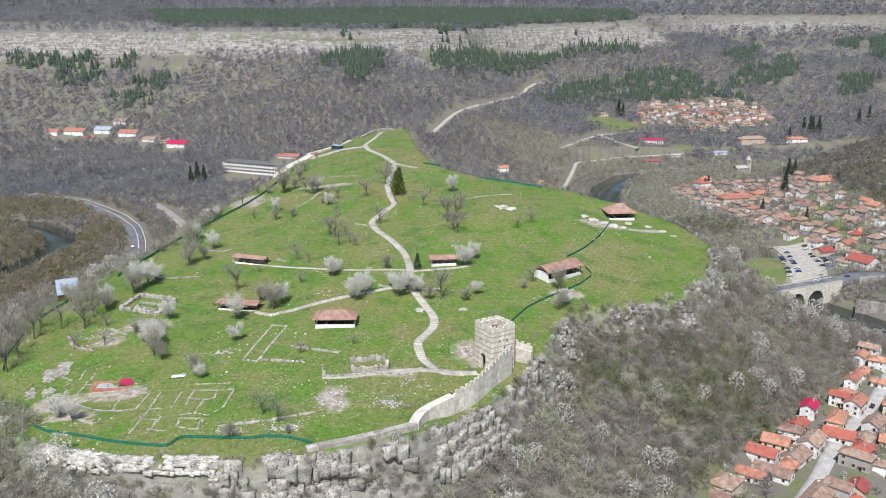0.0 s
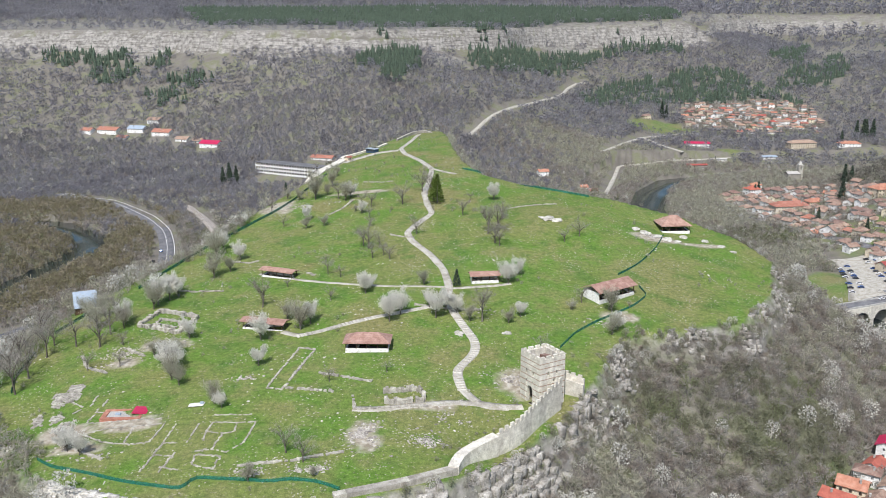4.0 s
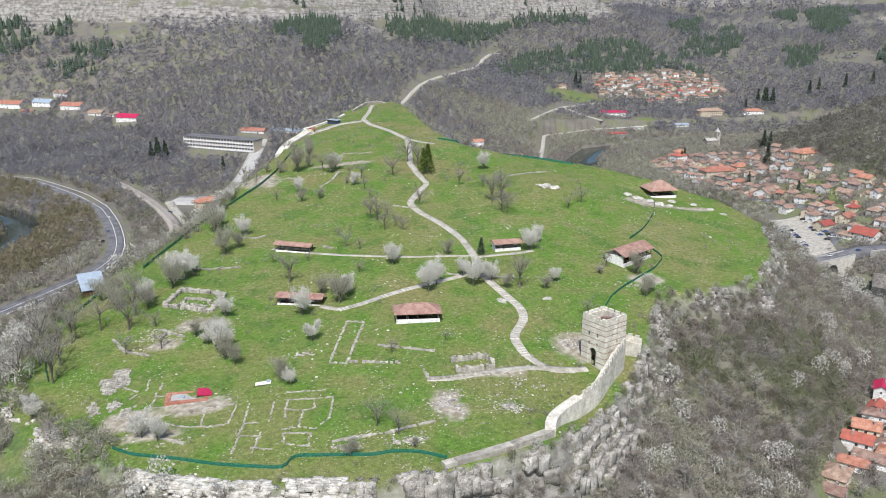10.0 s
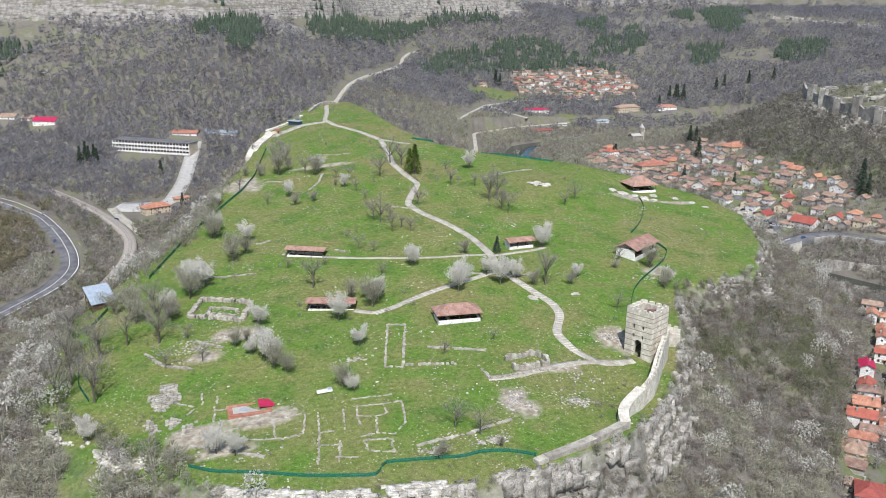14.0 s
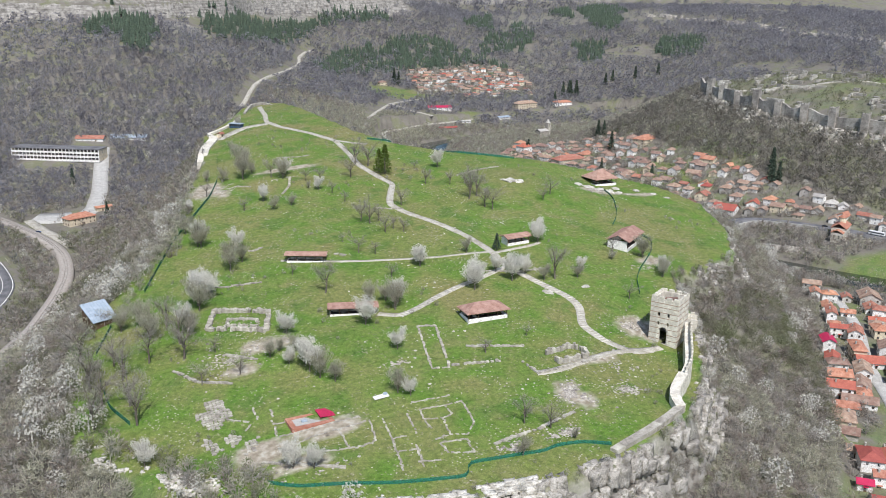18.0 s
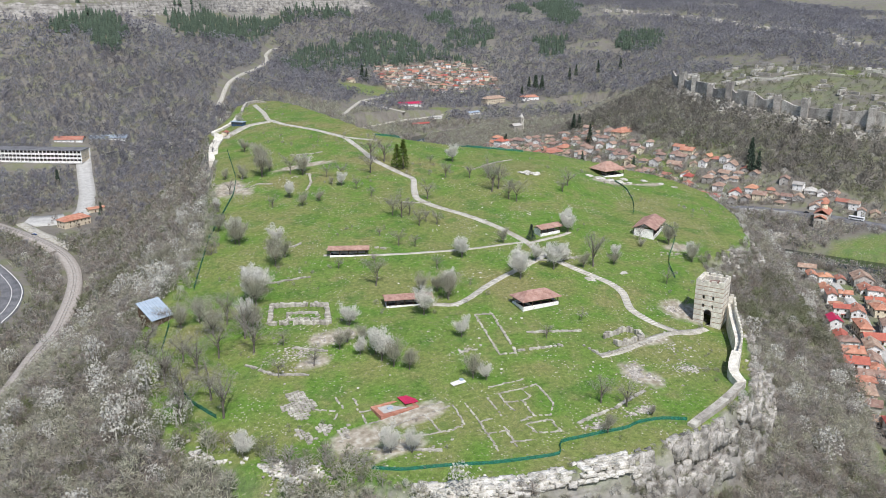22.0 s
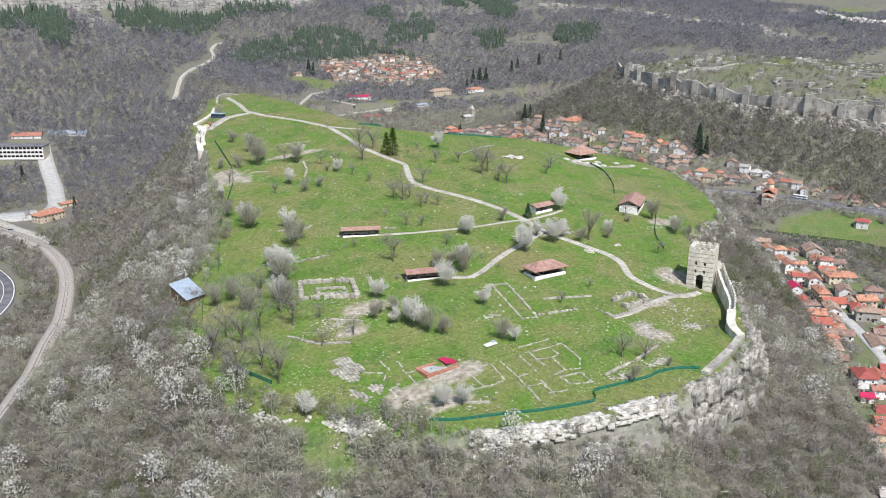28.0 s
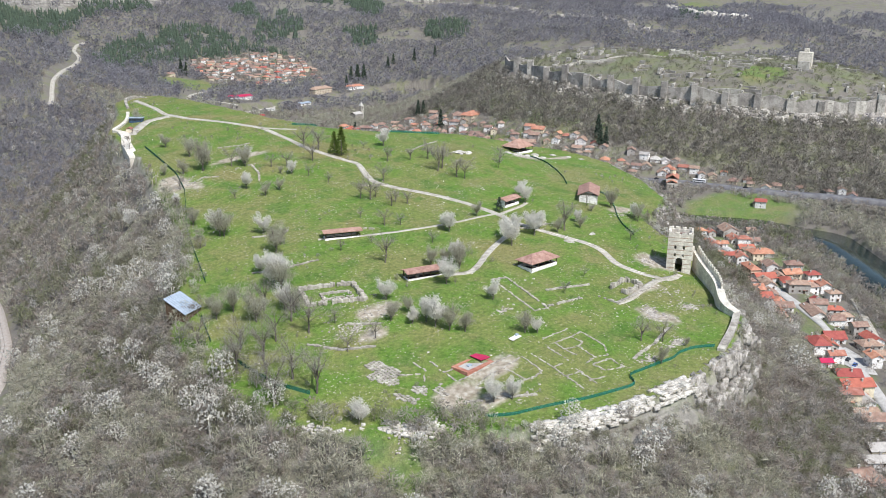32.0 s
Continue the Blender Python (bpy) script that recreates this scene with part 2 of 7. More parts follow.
# ---- the lie of the land ----
def lattice(ix, iy, seed):
    n = (ix * 374761393 + iy * 668265263 + seed * 1442695041) & 0x7FFFFFFF
    n = ((n ^ (n >> 13)) * 1274126177) & 0x7FFFFFFF
    return ((n ^ (n >> 16)) & 0xFFFF) / 65535.0


def vnoise(x, y, size, seed=0):
    """Smooth noise, 0 to 1, with bumps of about that many metres."""
    x, y = np.asarray(x, float) / size, np.asarray(y, float) / size
    ix, iy = np.floor(x).astype(np.int64), np.floor(y).astype(np.int64)
    fx, fy = x - ix, y - iy
    fx, fy = fx * fx * (3 - 2 * fx), fy * fy * (3 - 2 * fy)
    a, b = lattice(ix, iy, seed), lattice(ix + 1, iy, seed)
    c, d = lattice(ix, iy + 1, seed), lattice(ix + 1, iy + 1, seed)
    return (a * (1 - fx) + b * fx) * (1 - fy) + (c * (1 - fx) + d * fx) * fy


def fnoise(x, y, size, seed=0, octaves=3):
    return sum(vnoise(x, y, size / 2**k, seed + 7 * k) / 2**k for k in range(octaves)) / sum(1 / 2**k for k in range(octaves))


def ease(a, b, v):
    u = np.clip((np.asarray(v, float) - a) / (b - a), 0, 1)
    return u * u * (3 - 2 * u)


def nearest_on(poly, x, y, closed=True):
    """Distance to a line of points, and the place along it as an index with fraction."""
    p = np.array(poly, float)
    q = np.roll(p, -1, 0) if closed else p[1:]
    p = p if closed else p[:-1]
    best, where = np.full(np.shape(x), 1e9), np.zeros(np.shape(x))
    for i, (a, b) in enumerate(zip(p, q)):
        e = b - a
        u = np.clip(((x - a[0]) * e[0] + (y - a[1]) * e[1]) / (e @ e), 0, 1)
        d = np.hypot(x - a[0] - u * e[0], y - a[1] - u * e[1])
        hit = d < best
        best, where = np.where(hit, d, best), np.where(hit, i + u, where)
    return best, where


def inside(poly, x, y):
    x, y = np.asarray(x, float), np.asarray(y, float)
    odd = np.zeros(x.shape, bool)
    for (ax, ay), (bx, by) in zip(poly, poly[1:] + poly[:1]):
        cross = (ay > y) != (by > y)
        odd ^= cross & (x < (bx - ax) * (y - ay) / ((by - ay) or 1e-9) + ax)
    return odd


def along(values, where, closed=True):
    v = np.array(values, float)
    i = np.floor(where).astype(int)
    f = where - i
    return v[i % len(v)] * (1 - f) + v[(i + 1) % len(v) if closed else np.minimum(i + 1, len(v) - 1)] * f


# the rim of the fortress hill, from the end of the rebuilt wall anticlockwise
RIM = [(-3, 243), (14, 258), (33, 281), (50, 312), (61, 336), (84, 343), (113, 357), (136, 390), (148, 425), (138, 455), (118, 482),
       (74, 502), (38, 518), (12, 546), (0, 585), (-6, 630), (-10, 680), (-16, 722), (-30, 738), (-46, 724), (-62, 680), (-89, 632),
       (-99, 562), (-117, 506), (-131, 447), (-156, 404), (-175, 368), (-176, 305), (-160, 276), (-140, 260), (-117, 242), (-93, 232), (-66, 229), (-36, 231)]
CLIFF = [11, 9, 8, 7, 6, 7, 6, 4, 3, 3, 3, 4, 4, 5, 5, 6, 7, 8, 9, 8, 8, 8, 7, 5, 4, 3, 3, 3, 3, 5, 6, 7, 9, 11]
FOOT = [58, 64, 82, 90, 98, 102, 98, 95, 90, 80, 75, 75, 80, 85, 90, 90, 90, 90, 80, 75, 70, 72, 75, 80, 85, 88, 95, 105, 120, 130, 130, 112, 86, 66]
CASTLE_RIM = [(478, 838), (455, 770), (448, 705), (452, 645), (458, 600), (482, 540), (514, 484), (560, 440), (650, 400), (780, 420), (850, 520),
              (830, 680), (730, 800), (620, 880), (530, 890)]
RIVER_E = [(560, 1110), (440, 1105), (330, 1085), (250, 1045), (212, 975), (188, 890), (180, 800), (190, 690), (225, 590), (255, 530), (285, 470),
           (322, 410), (326, 355), (285, 315), (240, 270), (200, 215), (150, 140), (40, 60), (-150, 0)]
RIVER_W = [(-700, 830), (-480, 830), (-372, 800), (-318, 745), (-305, 690), (-318, 600), (-345, 500), (-360, 380), (-330, 220), (-150, 0)]
LANE = [(40, 190), (95, 232), (127, 263), (151, 293), (176, 328), (205, 358), (229, 389), (250, 420)]
WATER_Z = -58.0
# spot heights of the country round the hill
SPOTS_NEAR = [(-250, 720, -47), (-235, 550, -49), (-420, 560, -50), (-345, 866, -47), (-150, 790, -42), (-149, 920, -28), (-299, 1050, -15),
              (-461, 1127, -11), (100, 1050, -18), (161, 1379, 30), (269, 1315, -8), (314, 1180, -34), (430, 1130, -42), (340, 1360, -8),
              (600, 1330, -12), (280, 620, -50), (330, 770, -46), (150, 280, -54), (215, 330, -53), (236, 405, -50), (165, 325, -50), (60, 200, -53), (-20, 170, -53), (360, 490, -47), (0, 60, -53)]
SPOTS_FAR = [(-110, 1149, 67), (-110, 1300, 98), (-340, 1240, 78), (-650, 1380, 100), (60, 1400, 98), (443, 1577, 60), (520, 1030, -36), (640, 1150, -20),
             (735, 1868, 82), (927, 1542, 86), (765, 962, 30), (960, 980, 62), (1258, 1167, 74), (-200, 1750, 165), (350, 1900, 150)]
SPOTS_EDGE = [(-1500, 2600, 210), (0, 2700, 215), (1500, 2600, 190), (2600, 1500, 160), (2600, 0, 90), (-2600, 800, 70), (-2000, -600, 0),
              (0, -1600, -10), (2000, -1000, 30), (-800, 1150, 5), (900, 300, -20)]


def spline(spots):
    p = np.array(spots, float)
    xy, z = p[:, :2] / 1000, p[:, 2]

    def kernel(d2):
        return 0.5 * d2 * np.log(d2 + 1e-12)

    n = len(p)
    a = np.zeros((n + 3, n + 3))
    a[:n, :n] = kernel(((xy[:, None] - xy[None]) ** 2).sum(-1)) + 1e-4 * np.eye(n)
    a[:n, n], a[:n, n + 1 :] = 1, xy
    a[n, :n], a[n + 1 :, :n] = 1, xy.T
    w = np.linalg.solve(a, np.r_[z, 0, 0, 0])

    def height(x, y):
        x, y = np.asarray(x, float) / 1000, np.asarray(y, float) / 1000
        out = w[n] + w[n + 1] * x + w[n + 2] * y
        for (sx, sy), k in zip(xy, w):
            out = out + k * kernel((x - sx) ** 2 + (y - sy) ** 2)
        return out

    return height


country_base = spline(SPOTS_NEAR + SPOTS_FAR + SPOTS_EDGE)


def plateau(x, y):
    """The top of the fortress hill."""
    u, v = x / 100, (y - 400) / 100
    z = 17.57 + 0.65 * u + 12.58 * v - 5.05 * u * u + 2.52 * u * v - 0.73 * v * v - 0.28 * v**3
    z = z + 3.5 * np.exp(-((x - 45) ** 2 + (y - 455) ** 2) / 900) - 4.3 * np.exp(-((x - 107) ** 2 + (y - 464) ** 2) / 600)
    z = z + 1.6 * np.exp(-((x + 120) ** 2 + (y - 345) ** 2) / 800) - 1.6 * np.exp(-((x + 80) ** 2 + (y - 350) ** 2) / 700)
    z = z - 3.2 * np.exp(-((x - 9) ** 2 + (y - 264) ** 2) / 220)
    z = z - 2.6 * np.exp(-((x - 24) ** 2 + (y - 288) ** 2) / 500)
    return z + 0.5 * (fnoise(x, y, 18, 3) - 0.5)


def far_cliffs(x, y):
    """Level, height, slope of the top, where, and the rise of the land behind, for each cliff of the far mountains."""
    west = ease(1050, 1150, y) * (1 - ease(400, 520, x))
    return ((88.0, 29.0, 0.16, west, 40.0), (106.0, 30.0, 0.2, (1 - west) * ease(1500, 1680, y) * ease(400, 520, x), 12.0))


def country(x, y):
    z = country_base(x, y)
    rough = ease(700, 1100, y) + ease(500, 800, np.abs(x))
    z = z + np.clip(rough, 0, 1) * (12 * (fnoise(x, y, 260, 5) - 0.5) + 7 * (fnoise(x, y, 70, 6) - 0.5)) * ease(0, 60, z) * (1 - 0.6 * ease(80, 95, z))
    # limestone cliffs with a flat top along the mountain
    for level, tall, flat, where, rear in far_cliffs(x, y):
        b = z + 7 * (fnoise(x, y, 120, 11) - 0.5)
        top = level + tall * (0.6 * ease(level, level + 1.6, b) + 0.4 * ease(level + 3.5, level + 5.5, b)) + flat * np.maximum(0, b - level - 5)
        z = z + where * np.where(b > level, top + rear * ease(1480, 2050, y) - b, 0)
    lift = z - 84 + 8 * (fnoise(x, y, 150, 11) - 0.5)
    z = z + ease(500, 700, x) * ease(800, 950, y) * (1 - ease(1150, 1300, y)) * 5 * (1 + np.tanh(lift / 2.5))
    z = z + 1.6 * (fnoise(x, y, 45, 8) - 0.5) + 95 * ease(2150, 2750, y)
    for line, wide in ((RIVER_E, 15), (RIVER_W, 14)):
        d, _ = nearest_on(line, x, y, False)
        z = np.where(d < 70, np.minimum(z, WATER_Z + 2.5 + np.maximum(0, d - wide - 4) * 0.22), z)
        z = z - 5.5 * (1 - ease(wide - 2, wide + 7, d))
    return z


def hill_shape(rim, cliff, foot, top, x, y, base):
    d, w = nearest_on(rim, x, y)
    p = np.array(rim + rim[:1], float)
    i = np.floor(w).astype(int)
    f = w - i
    i = np.minimum(i, len(rim) - 1)
    px, py = p[i, 0] * (1 - f) + p[i + 1, 0] * f, p[i, 1] * (1 - f) + p[i + 1, 1] * f
    ins = inside(rim, x, y)
    edge = top(px, py)
    drop = np.minimum(along(cliff, w) * (0.45 + 1.1 * fnoise(px, py, 30, 21)), np.maximum(edge - base, 0))
    u = np.clip(d / along(foot, w), 0, 1)
    step = 0.55 * ease(0, 2.5, d) + 0.45 * ease(4.5, 8, d)
    out = edge - drop * step - (edge - drop - base) * (1 - (1 - u) ** 1.2)
    out = out + 3.0 * (fnoise(x, y, 24, 31) - 0.5) * ease(4, 14, d) * (1 - ease(0.75, 1, u))
    out = np.where(u >= 1, base, out)
    return np.where(ins, top(x, y), np.maximum(out, base)), np.where(ins, d, -d)


def castle_top(x, y):
    d, _ = nearest_on(CASTLE_RIM, x, y)
    return 6 + 0.055 * (y - 500) + 26 * ease(0, 130, d) + 5 * (fnoise(x, y, 40, 41) - 0.5)


def ground(x, y, full=False):
    """Height of the land, and with full the depth inside the two rims as well."""
    x, y = np.asarray(x, float), np.asarray(y, float)
    base = country(x, y)
    z, dc = hill_shape(CASTLE_RIM, [6] * 15, [150, 165, 165, 158, 142, 120, 108, 110, 140, 150, 150, 150, 150, 150, 150], castle_top, x, y, base)
    z, dh = hill_shape(RIM, CLIFF, FOOT, plateau, x, y, z)
    # the terrace of the houses along the lane
    d, _ = nearest_on(LANE, x, y, False)
    z = np.where((dh < -6) & (d < 90), np.minimum(z, -48.8 + np.maximum(0, d - 23) * 1.05), z)
    return (z, dh, dc) if full else z



# ---- mesh helpers ----
def fast_mesh(name, verts, faces, smooth=False):
    """A mesh from arrays of places and of triangles or quads."""
    verts, faces = np.asarray(verts, np.float32), np.asarray(faces, np.int32)
    k = faces.shape[1]
    me = bpy.data.meshes.new(name)
    me.vertices.add(len(verts))
    me.vertices.foreach_set("co", verts.ravel())
    me.loops.add(faces.size)
    me.loops.foreach_set("vertex_index", faces.ravel())
    me.polygons.add(len(faces))
    me.polygons.foreach_set("loop_start", np.arange(0, faces.size, k, dtype=np.int32))
    if smooth:
        me.polygons.foreach_set("use_smooth", np.ones(len(faces), bool))
    me.update(calc_edges=True)
    me.validate()
    return me


def link(name, me, material, parent=None, label="", m=None):
    if material is not None and not me.materials:
        me.materials.append(material)
    ob = new(name, me)
    if m is not None:
        ob.matrix_basis = m
    if parent is not None:
        ob.parent = parent
    return tagged(ob, label=label)


def part(name, bm, material, parent, label="", m=None):
    """Links a bmesh as one mesh object under a thing or part."""
    me = bpy.data.meshes.new(name)
    bm.normal_update()
    bm.to_mesh(me)
    bm.free()
    return link(name, me, material, parent, label, m)


def thing(name, m, label, category, group="", kind=""):
    """An empty at the base of a thing, which parents its parts."""
    ob = new(name)
    ob.empty_display_size = 0.5
    ob.matrix_basis = m
    return tagged(ob, label, category, group, kind)


def box_bm(bm, x0, x1, y0, y1, z0, z1, bevel=0.0):
    made = bmesh.ops.create_cube(bm, size=1.0, matrix=Matrix.Translation(((x0 + x1) / 2, (y0 + y1) / 2, (z0 + z1) / 2))
                                 @ Matrix.Diagonal((abs(x1 - x0), abs(y1 - y0), abs(z1 - z0), 1)))
    if bevel:
        es = list({e for v in made["verts"] for e in v.link_edges})
        bmesh.ops.bevel(bm, geom=es, offset=bevel, segments=1, affect="EDGES")
    return bm


def box(x0, x1, y0, y1, z0, z1, bevel=0.0):
    return box_bm(bmesh.new(), x0, x1, y0, y1, z0, z1, bevel)


def prism_bm(bm, outline, z0, z1):
    """A solid over an outline of (x, y), from z0 to z1 (numbers or lists)."""
    n = len(outline)
    lo = z0 if isinstance(z0, (list, tuple)) else [z0] * n
    hi = z1 if isinstance(z1, (list, tuple)) else [z1] * n
    a = [bm.verts.new((x, y, z)) for (x, y), z in zip(outline, lo)]
    b = [bm.verts.new((x, y, z)) for (x, y), z in zip(outline, hi)]
    bm.faces.new(a[::-1])
    bm.faces.new(b)
    for i in range(n):
        j = (i + 1) % n
        bm.faces.new((a[i], a[j], b[j], b[i]))
    bmesh.ops.recalc_face_normals(bm, faces=bm.faces[:])
    return bm


def resample(line, step, smooth=3):
    p = np.array(line, float)
    s = np.r_[0, np.cumsum(np.hypot(*np.diff(p, axis=0).T))]
    n = max(2, int(s[-1] / step) + 1)
    q = np.linspace(0, s[-1], n)
    out = np.stack([np.interp(q, s, c) for c in p.T], 1)
    for _ in range(smooth):
        out[1:-1] = (out[:-2] + 2 * out[1:-1] + out[2:]) / 4
    return out


def ribbon(name, line, width, material, rise=0.15, step=2.0, across=3, height=None, kind="structure", label="", category="path", wobble=0.0, skirt=0.5):
    """A draped strip with its own thickness along a line of (x, y)."""
    p = resample(line, step)
    t = np.gradient(p, axis=0)
    t /= np.hypot(*t.T)[:, None]
    nrm = np.stack([-t[:, 1], t[:, 0]], 1)
    w = width * (1 + wobble * (fnoise(p[:, 0], p[:, 1], 6, 77) - 0.5))
    u = np.linspace(-0.5, 0.5, across + 1)
    xy = p[:, None] + nrm[:, None] * (w[:, None] * u[None])[..., None]
    z = (ground(xy[..., 0], xy[..., 1]) if height is None else np.full(xy.shape[:2], 0.0) + np.asarray(height)) + rise
    top = np.concatenate([xy, z[..., None]], -1)
    left, right = top[:, :1].copy(), top[:, -1:].copy()
    left[..., 2] -= skirt
    right[..., 2] -= skirt
    grid = np.concatenate([left, top, right], 1)
    n, k = grid.shape[:2]
    i = np.arange(n - 1)[:, None] * k + np.arange(k - 1)[None]
    faces = np.stack([i, i + k, i + k + 1, i + 1], -1).reshape(-1, 4)
    ob = link(name, fast_mesh(name, grid.reshape(-1, 3), faces[:, ::-1]), material)
    return tagged(ob, label, category, "", kind)


# ---- the ground ----
def steps(*spans):
    out = [spans[0][0]]
    for a, b, s in spans:
        n = max(1, round((b - a) / s))
        out += list(a + (b - a) * (np.arange(n) + 1) / n)
    return np.array(out)


GX = steps((-3000, -1200, 120), (-1200, -700, 25), (-700, -270, 9), (-270, 330, 2.2), (330, 700, 6), (700, 1400, 12), (1400, 3000, 100))
GY = steps((-1200, -200, 100), (-200, 180, 14), (180, 560, 2.2), (560, 770, 3.2), (770, 1120, 7), (1120, 1480, 5), (1480, 2150, 9), (2150, 3200, 80))
gx, gy = np.meshgrid(GX, GY)
gh, rim_depth, castle_depth = ground(gx, gy, True)
jitter = (fnoise(gx, gy, 5, 51) - 0.5) * 3.0
steep = np.hypot(np.gradient(gh, GX, axis=1), np.gradient(gh, GY, axis=0))
gz_all = gh + jitter * ease(0.9, 1.6, steep) * (rim_depth < 0)
nx, ny = len(GX), len(GY)
i0 = np.arange(ny - 1)[:, None] * nx + np.arange(nx - 1)[None]
ground_me = fast_mesh("ground", np.stack([gx, gy, gz_all], -1).reshape(-1, 3), np.stack([i0, i0 + 1, i0 + nx + 1, i0 + nx], -1).reshape(-1, 4), True)


def gz(x, y):
    """The height of the ground sheet at a place."""
    i = min(max(int(np.searchsorted(GX, x)) - 1, 0), nx - 2)
    j = min(max(int(np.searchsorted(GY, y)) - 1, 0), ny - 2)
    u, v = (x - GX[i]) / (GX[i + 1] - GX[i]), (y - GY[j]) / (GY[j + 1] - GY[j])
    return float((gz_all[j, i] * (1 - u) + gz_all[j, i + 1] * u) * (1 - v) + (gz_all[j + 1, i] * (1 - u) + gz_all[j + 1, i + 1] * u) * v)


def mask(name, values):
    a = ground_me.attributes.new(name, "FLOAT", "POINT")
    a.data.foreach_set("value", np.clip(values, 0, 1).astype(np.float32).ravel())


# meadow on the hill and in the valley clearings, bare rock on the steep ledges
MEADOWS = [(285, 1270, 50, 36), (330, 690, 20, 40), (255, 600, 25, 30), (355, 1172, 16, 9), (330, 430, 60, 45), (-158, 267, 7, 13), (640, 690, 60, 30), (590, 560, 40, 26), (1415, 1144, 70, 55)]
green = ease(-3, 1, rim_depth + 5 * (fnoise(gx, gy, 14, 61) - 0.5))
for mx_, my_, ra, rb in MEADOWS:
    q = ((gx - mx_) / ra) ** 2 + ((gy - my_) / rb) ** 2 + 0.8 * (fnoise(gx, gy, 25, 62) - 0.5)
    green = np.maximum(green, 0.8 * (1 - ease(0.6, 1.2, q)))
rockiness = ease(0.95, 1.5, steep + 1.1 * (fnoise(gx, gy, 9, 63) - 0.5)) * np.maximum(0.6 * (rim_depth > -7) * (rim_depth < 1.5) * (gx > -145) * np.where(gx > 45, 0.55, 1.0), np.maximum(gh > 60, castle_depth > -14))
rockiness = np.maximum(rockiness, (1 - ease(1, 4, np.abs(rim_depth + 2.5))) * 0.7 * ease(0.52, 0.66, fnoise(gx, gy, 12, 64)) * (gx > -130))
far_bare = ease(62, 80, gh) * (1 - ease(88, 95, gh)) * ease(0.56, 0.66, fnoise(gx, gy, 90, 65)) * (gx < 400) * (gy > 1000)
far_ledge = ease(0.6, 0.68, fnoise(gx, gy, 150, 68)) * ease(20, 40, gh) * (gx > 560) * 0.5
far_top = ease(108, 115, gh) * (1 - ease(126, 140, gh)) * (gx < 420) * (gy > 1080) + ease(128, 134, gh) * (1 - ease(142, 152, gh)) * (gx > 420) * (gy > 1500)
mask("rock", np.maximum(rockiness, np.maximum(np.maximum(0.55 * far_bare, 0.4 * far_ledge), 0.36 * far_top)))
for area in ([(262, 560), (300, 590), (400, 600), (430, 830), (420, 880), (330, 930), (262, 800)], [(330, 1270), (520, 1270), (545, 1400), (350, 1400)], [(60, 190), (240, 330), (262, 385), (225, 410), (140, 330), (40, 215)]):
    green = np.where(inside(area, gx, gy), np.maximum(green, 0.5 * ease(0.42, 0.62, fnoise(gx, gy, 16, 67))), green)
castle_in = ease(0, 8, castle_depth)
green = np.maximum(green, castle_in * (0.0 + 0.28 * ease(0.4, 0.6, fnoise(gx, gy, 30, 69))))
mask("meadow", green)
BARE = [(-106, 277, 11, 6), (-128, 272, 9, 6), (-118, 263, 11, 4), (-112, 330, 10, 5), (18, 300, 10, 9), (-124, 319, 7, 4), (96, 446, 14, 7),
        (-14, 283, 12, 3), (-31, 265, 6, 9), (62, 352, 8, 4), (-105, 505, 12, 14), (120, 440, 12, 4), (-60, 520, 20, 4)]
worn = np.zeros_like(gx)
for mx_, my_, ra, rb in BARE:
    q = ((gx - mx_) / ra) ** 2 + ((gy - my_) / rb) ** 2 + 1.6 * (fnoise(gx, gy, 7, 66) - 0.5)
    worn = np.maximum(worn, 1 - ease(0.45, 1.1, q))
mask("worn", worn)

g_mat = bpy.data.materials.new("country_ground")
g_mat.use_nodes = True
gt = g_mat.node_tree
gb = gt.nodes["Principled BSDF"]
gb.inputs["Roughness"].default_value = 0.95
gb.inputs["Specular IOR Level"].default_value = 0.15
geo = gt.nodes.new("ShaderNodeNewGeometry")


def g_noise(scale, detail=5.0):
    n = gt.nodes.new("ShaderNodeTexNoise")
    n.inputs["Scale"].default_value, n.inputs["Detail"].default_value = scale, detail
    gt.links.new(geo.outputs["Position"], n.inputs["Vector"])
    return n.outputs["Fac"]


def g_ramp(fac, stops):
    r = gt.nodes.new("ShaderNodeValToRGB")
    els = r.color_ramp.elements
    while len(els) < len(stops):
        els.new(0.5)
    for e, (p, c) in zip(els, stops):
        e.position, e.color = p, (*c, 1)
    gt.links.new(fac, r.inputs[0])
    return r.outputs[0]


def g_mix(fac, a, b, mode="MIX"):
    m = gt.nodes.new("ShaderNodeMix")
    m.data_type, m.blend_type = "RGBA", mode
    for v, s in ((fac, m.inputs[0]), (a, m.inputs[6]), (b, m.inputs[7])):
        if isinstance(v, (int, float)):
            s.default_value = v
        elif isinstance(v, tuple):
            s.default_value = (*v, 1)
        else:
            gt.links.new(v, s)
    return m.outputs[2]


def g_attr(name):
    a = gt.nodes.new("ShaderNodeAttribute")
    a.attribute_name = name
    return a.outputs["Fac"]


def g_math(op, a, b):
    m = gt.nodes.new("ShaderNodeMath")
    m.operation = op
    m.use_clamp = True
    for v, s in ((a, m.inputs[0]), (b, m.inputs[1])):
        if isinstance(v, (int, float)):
            s.default_value = v
        else:
            gt.links.new(v, s)
    return m.outputs[0]


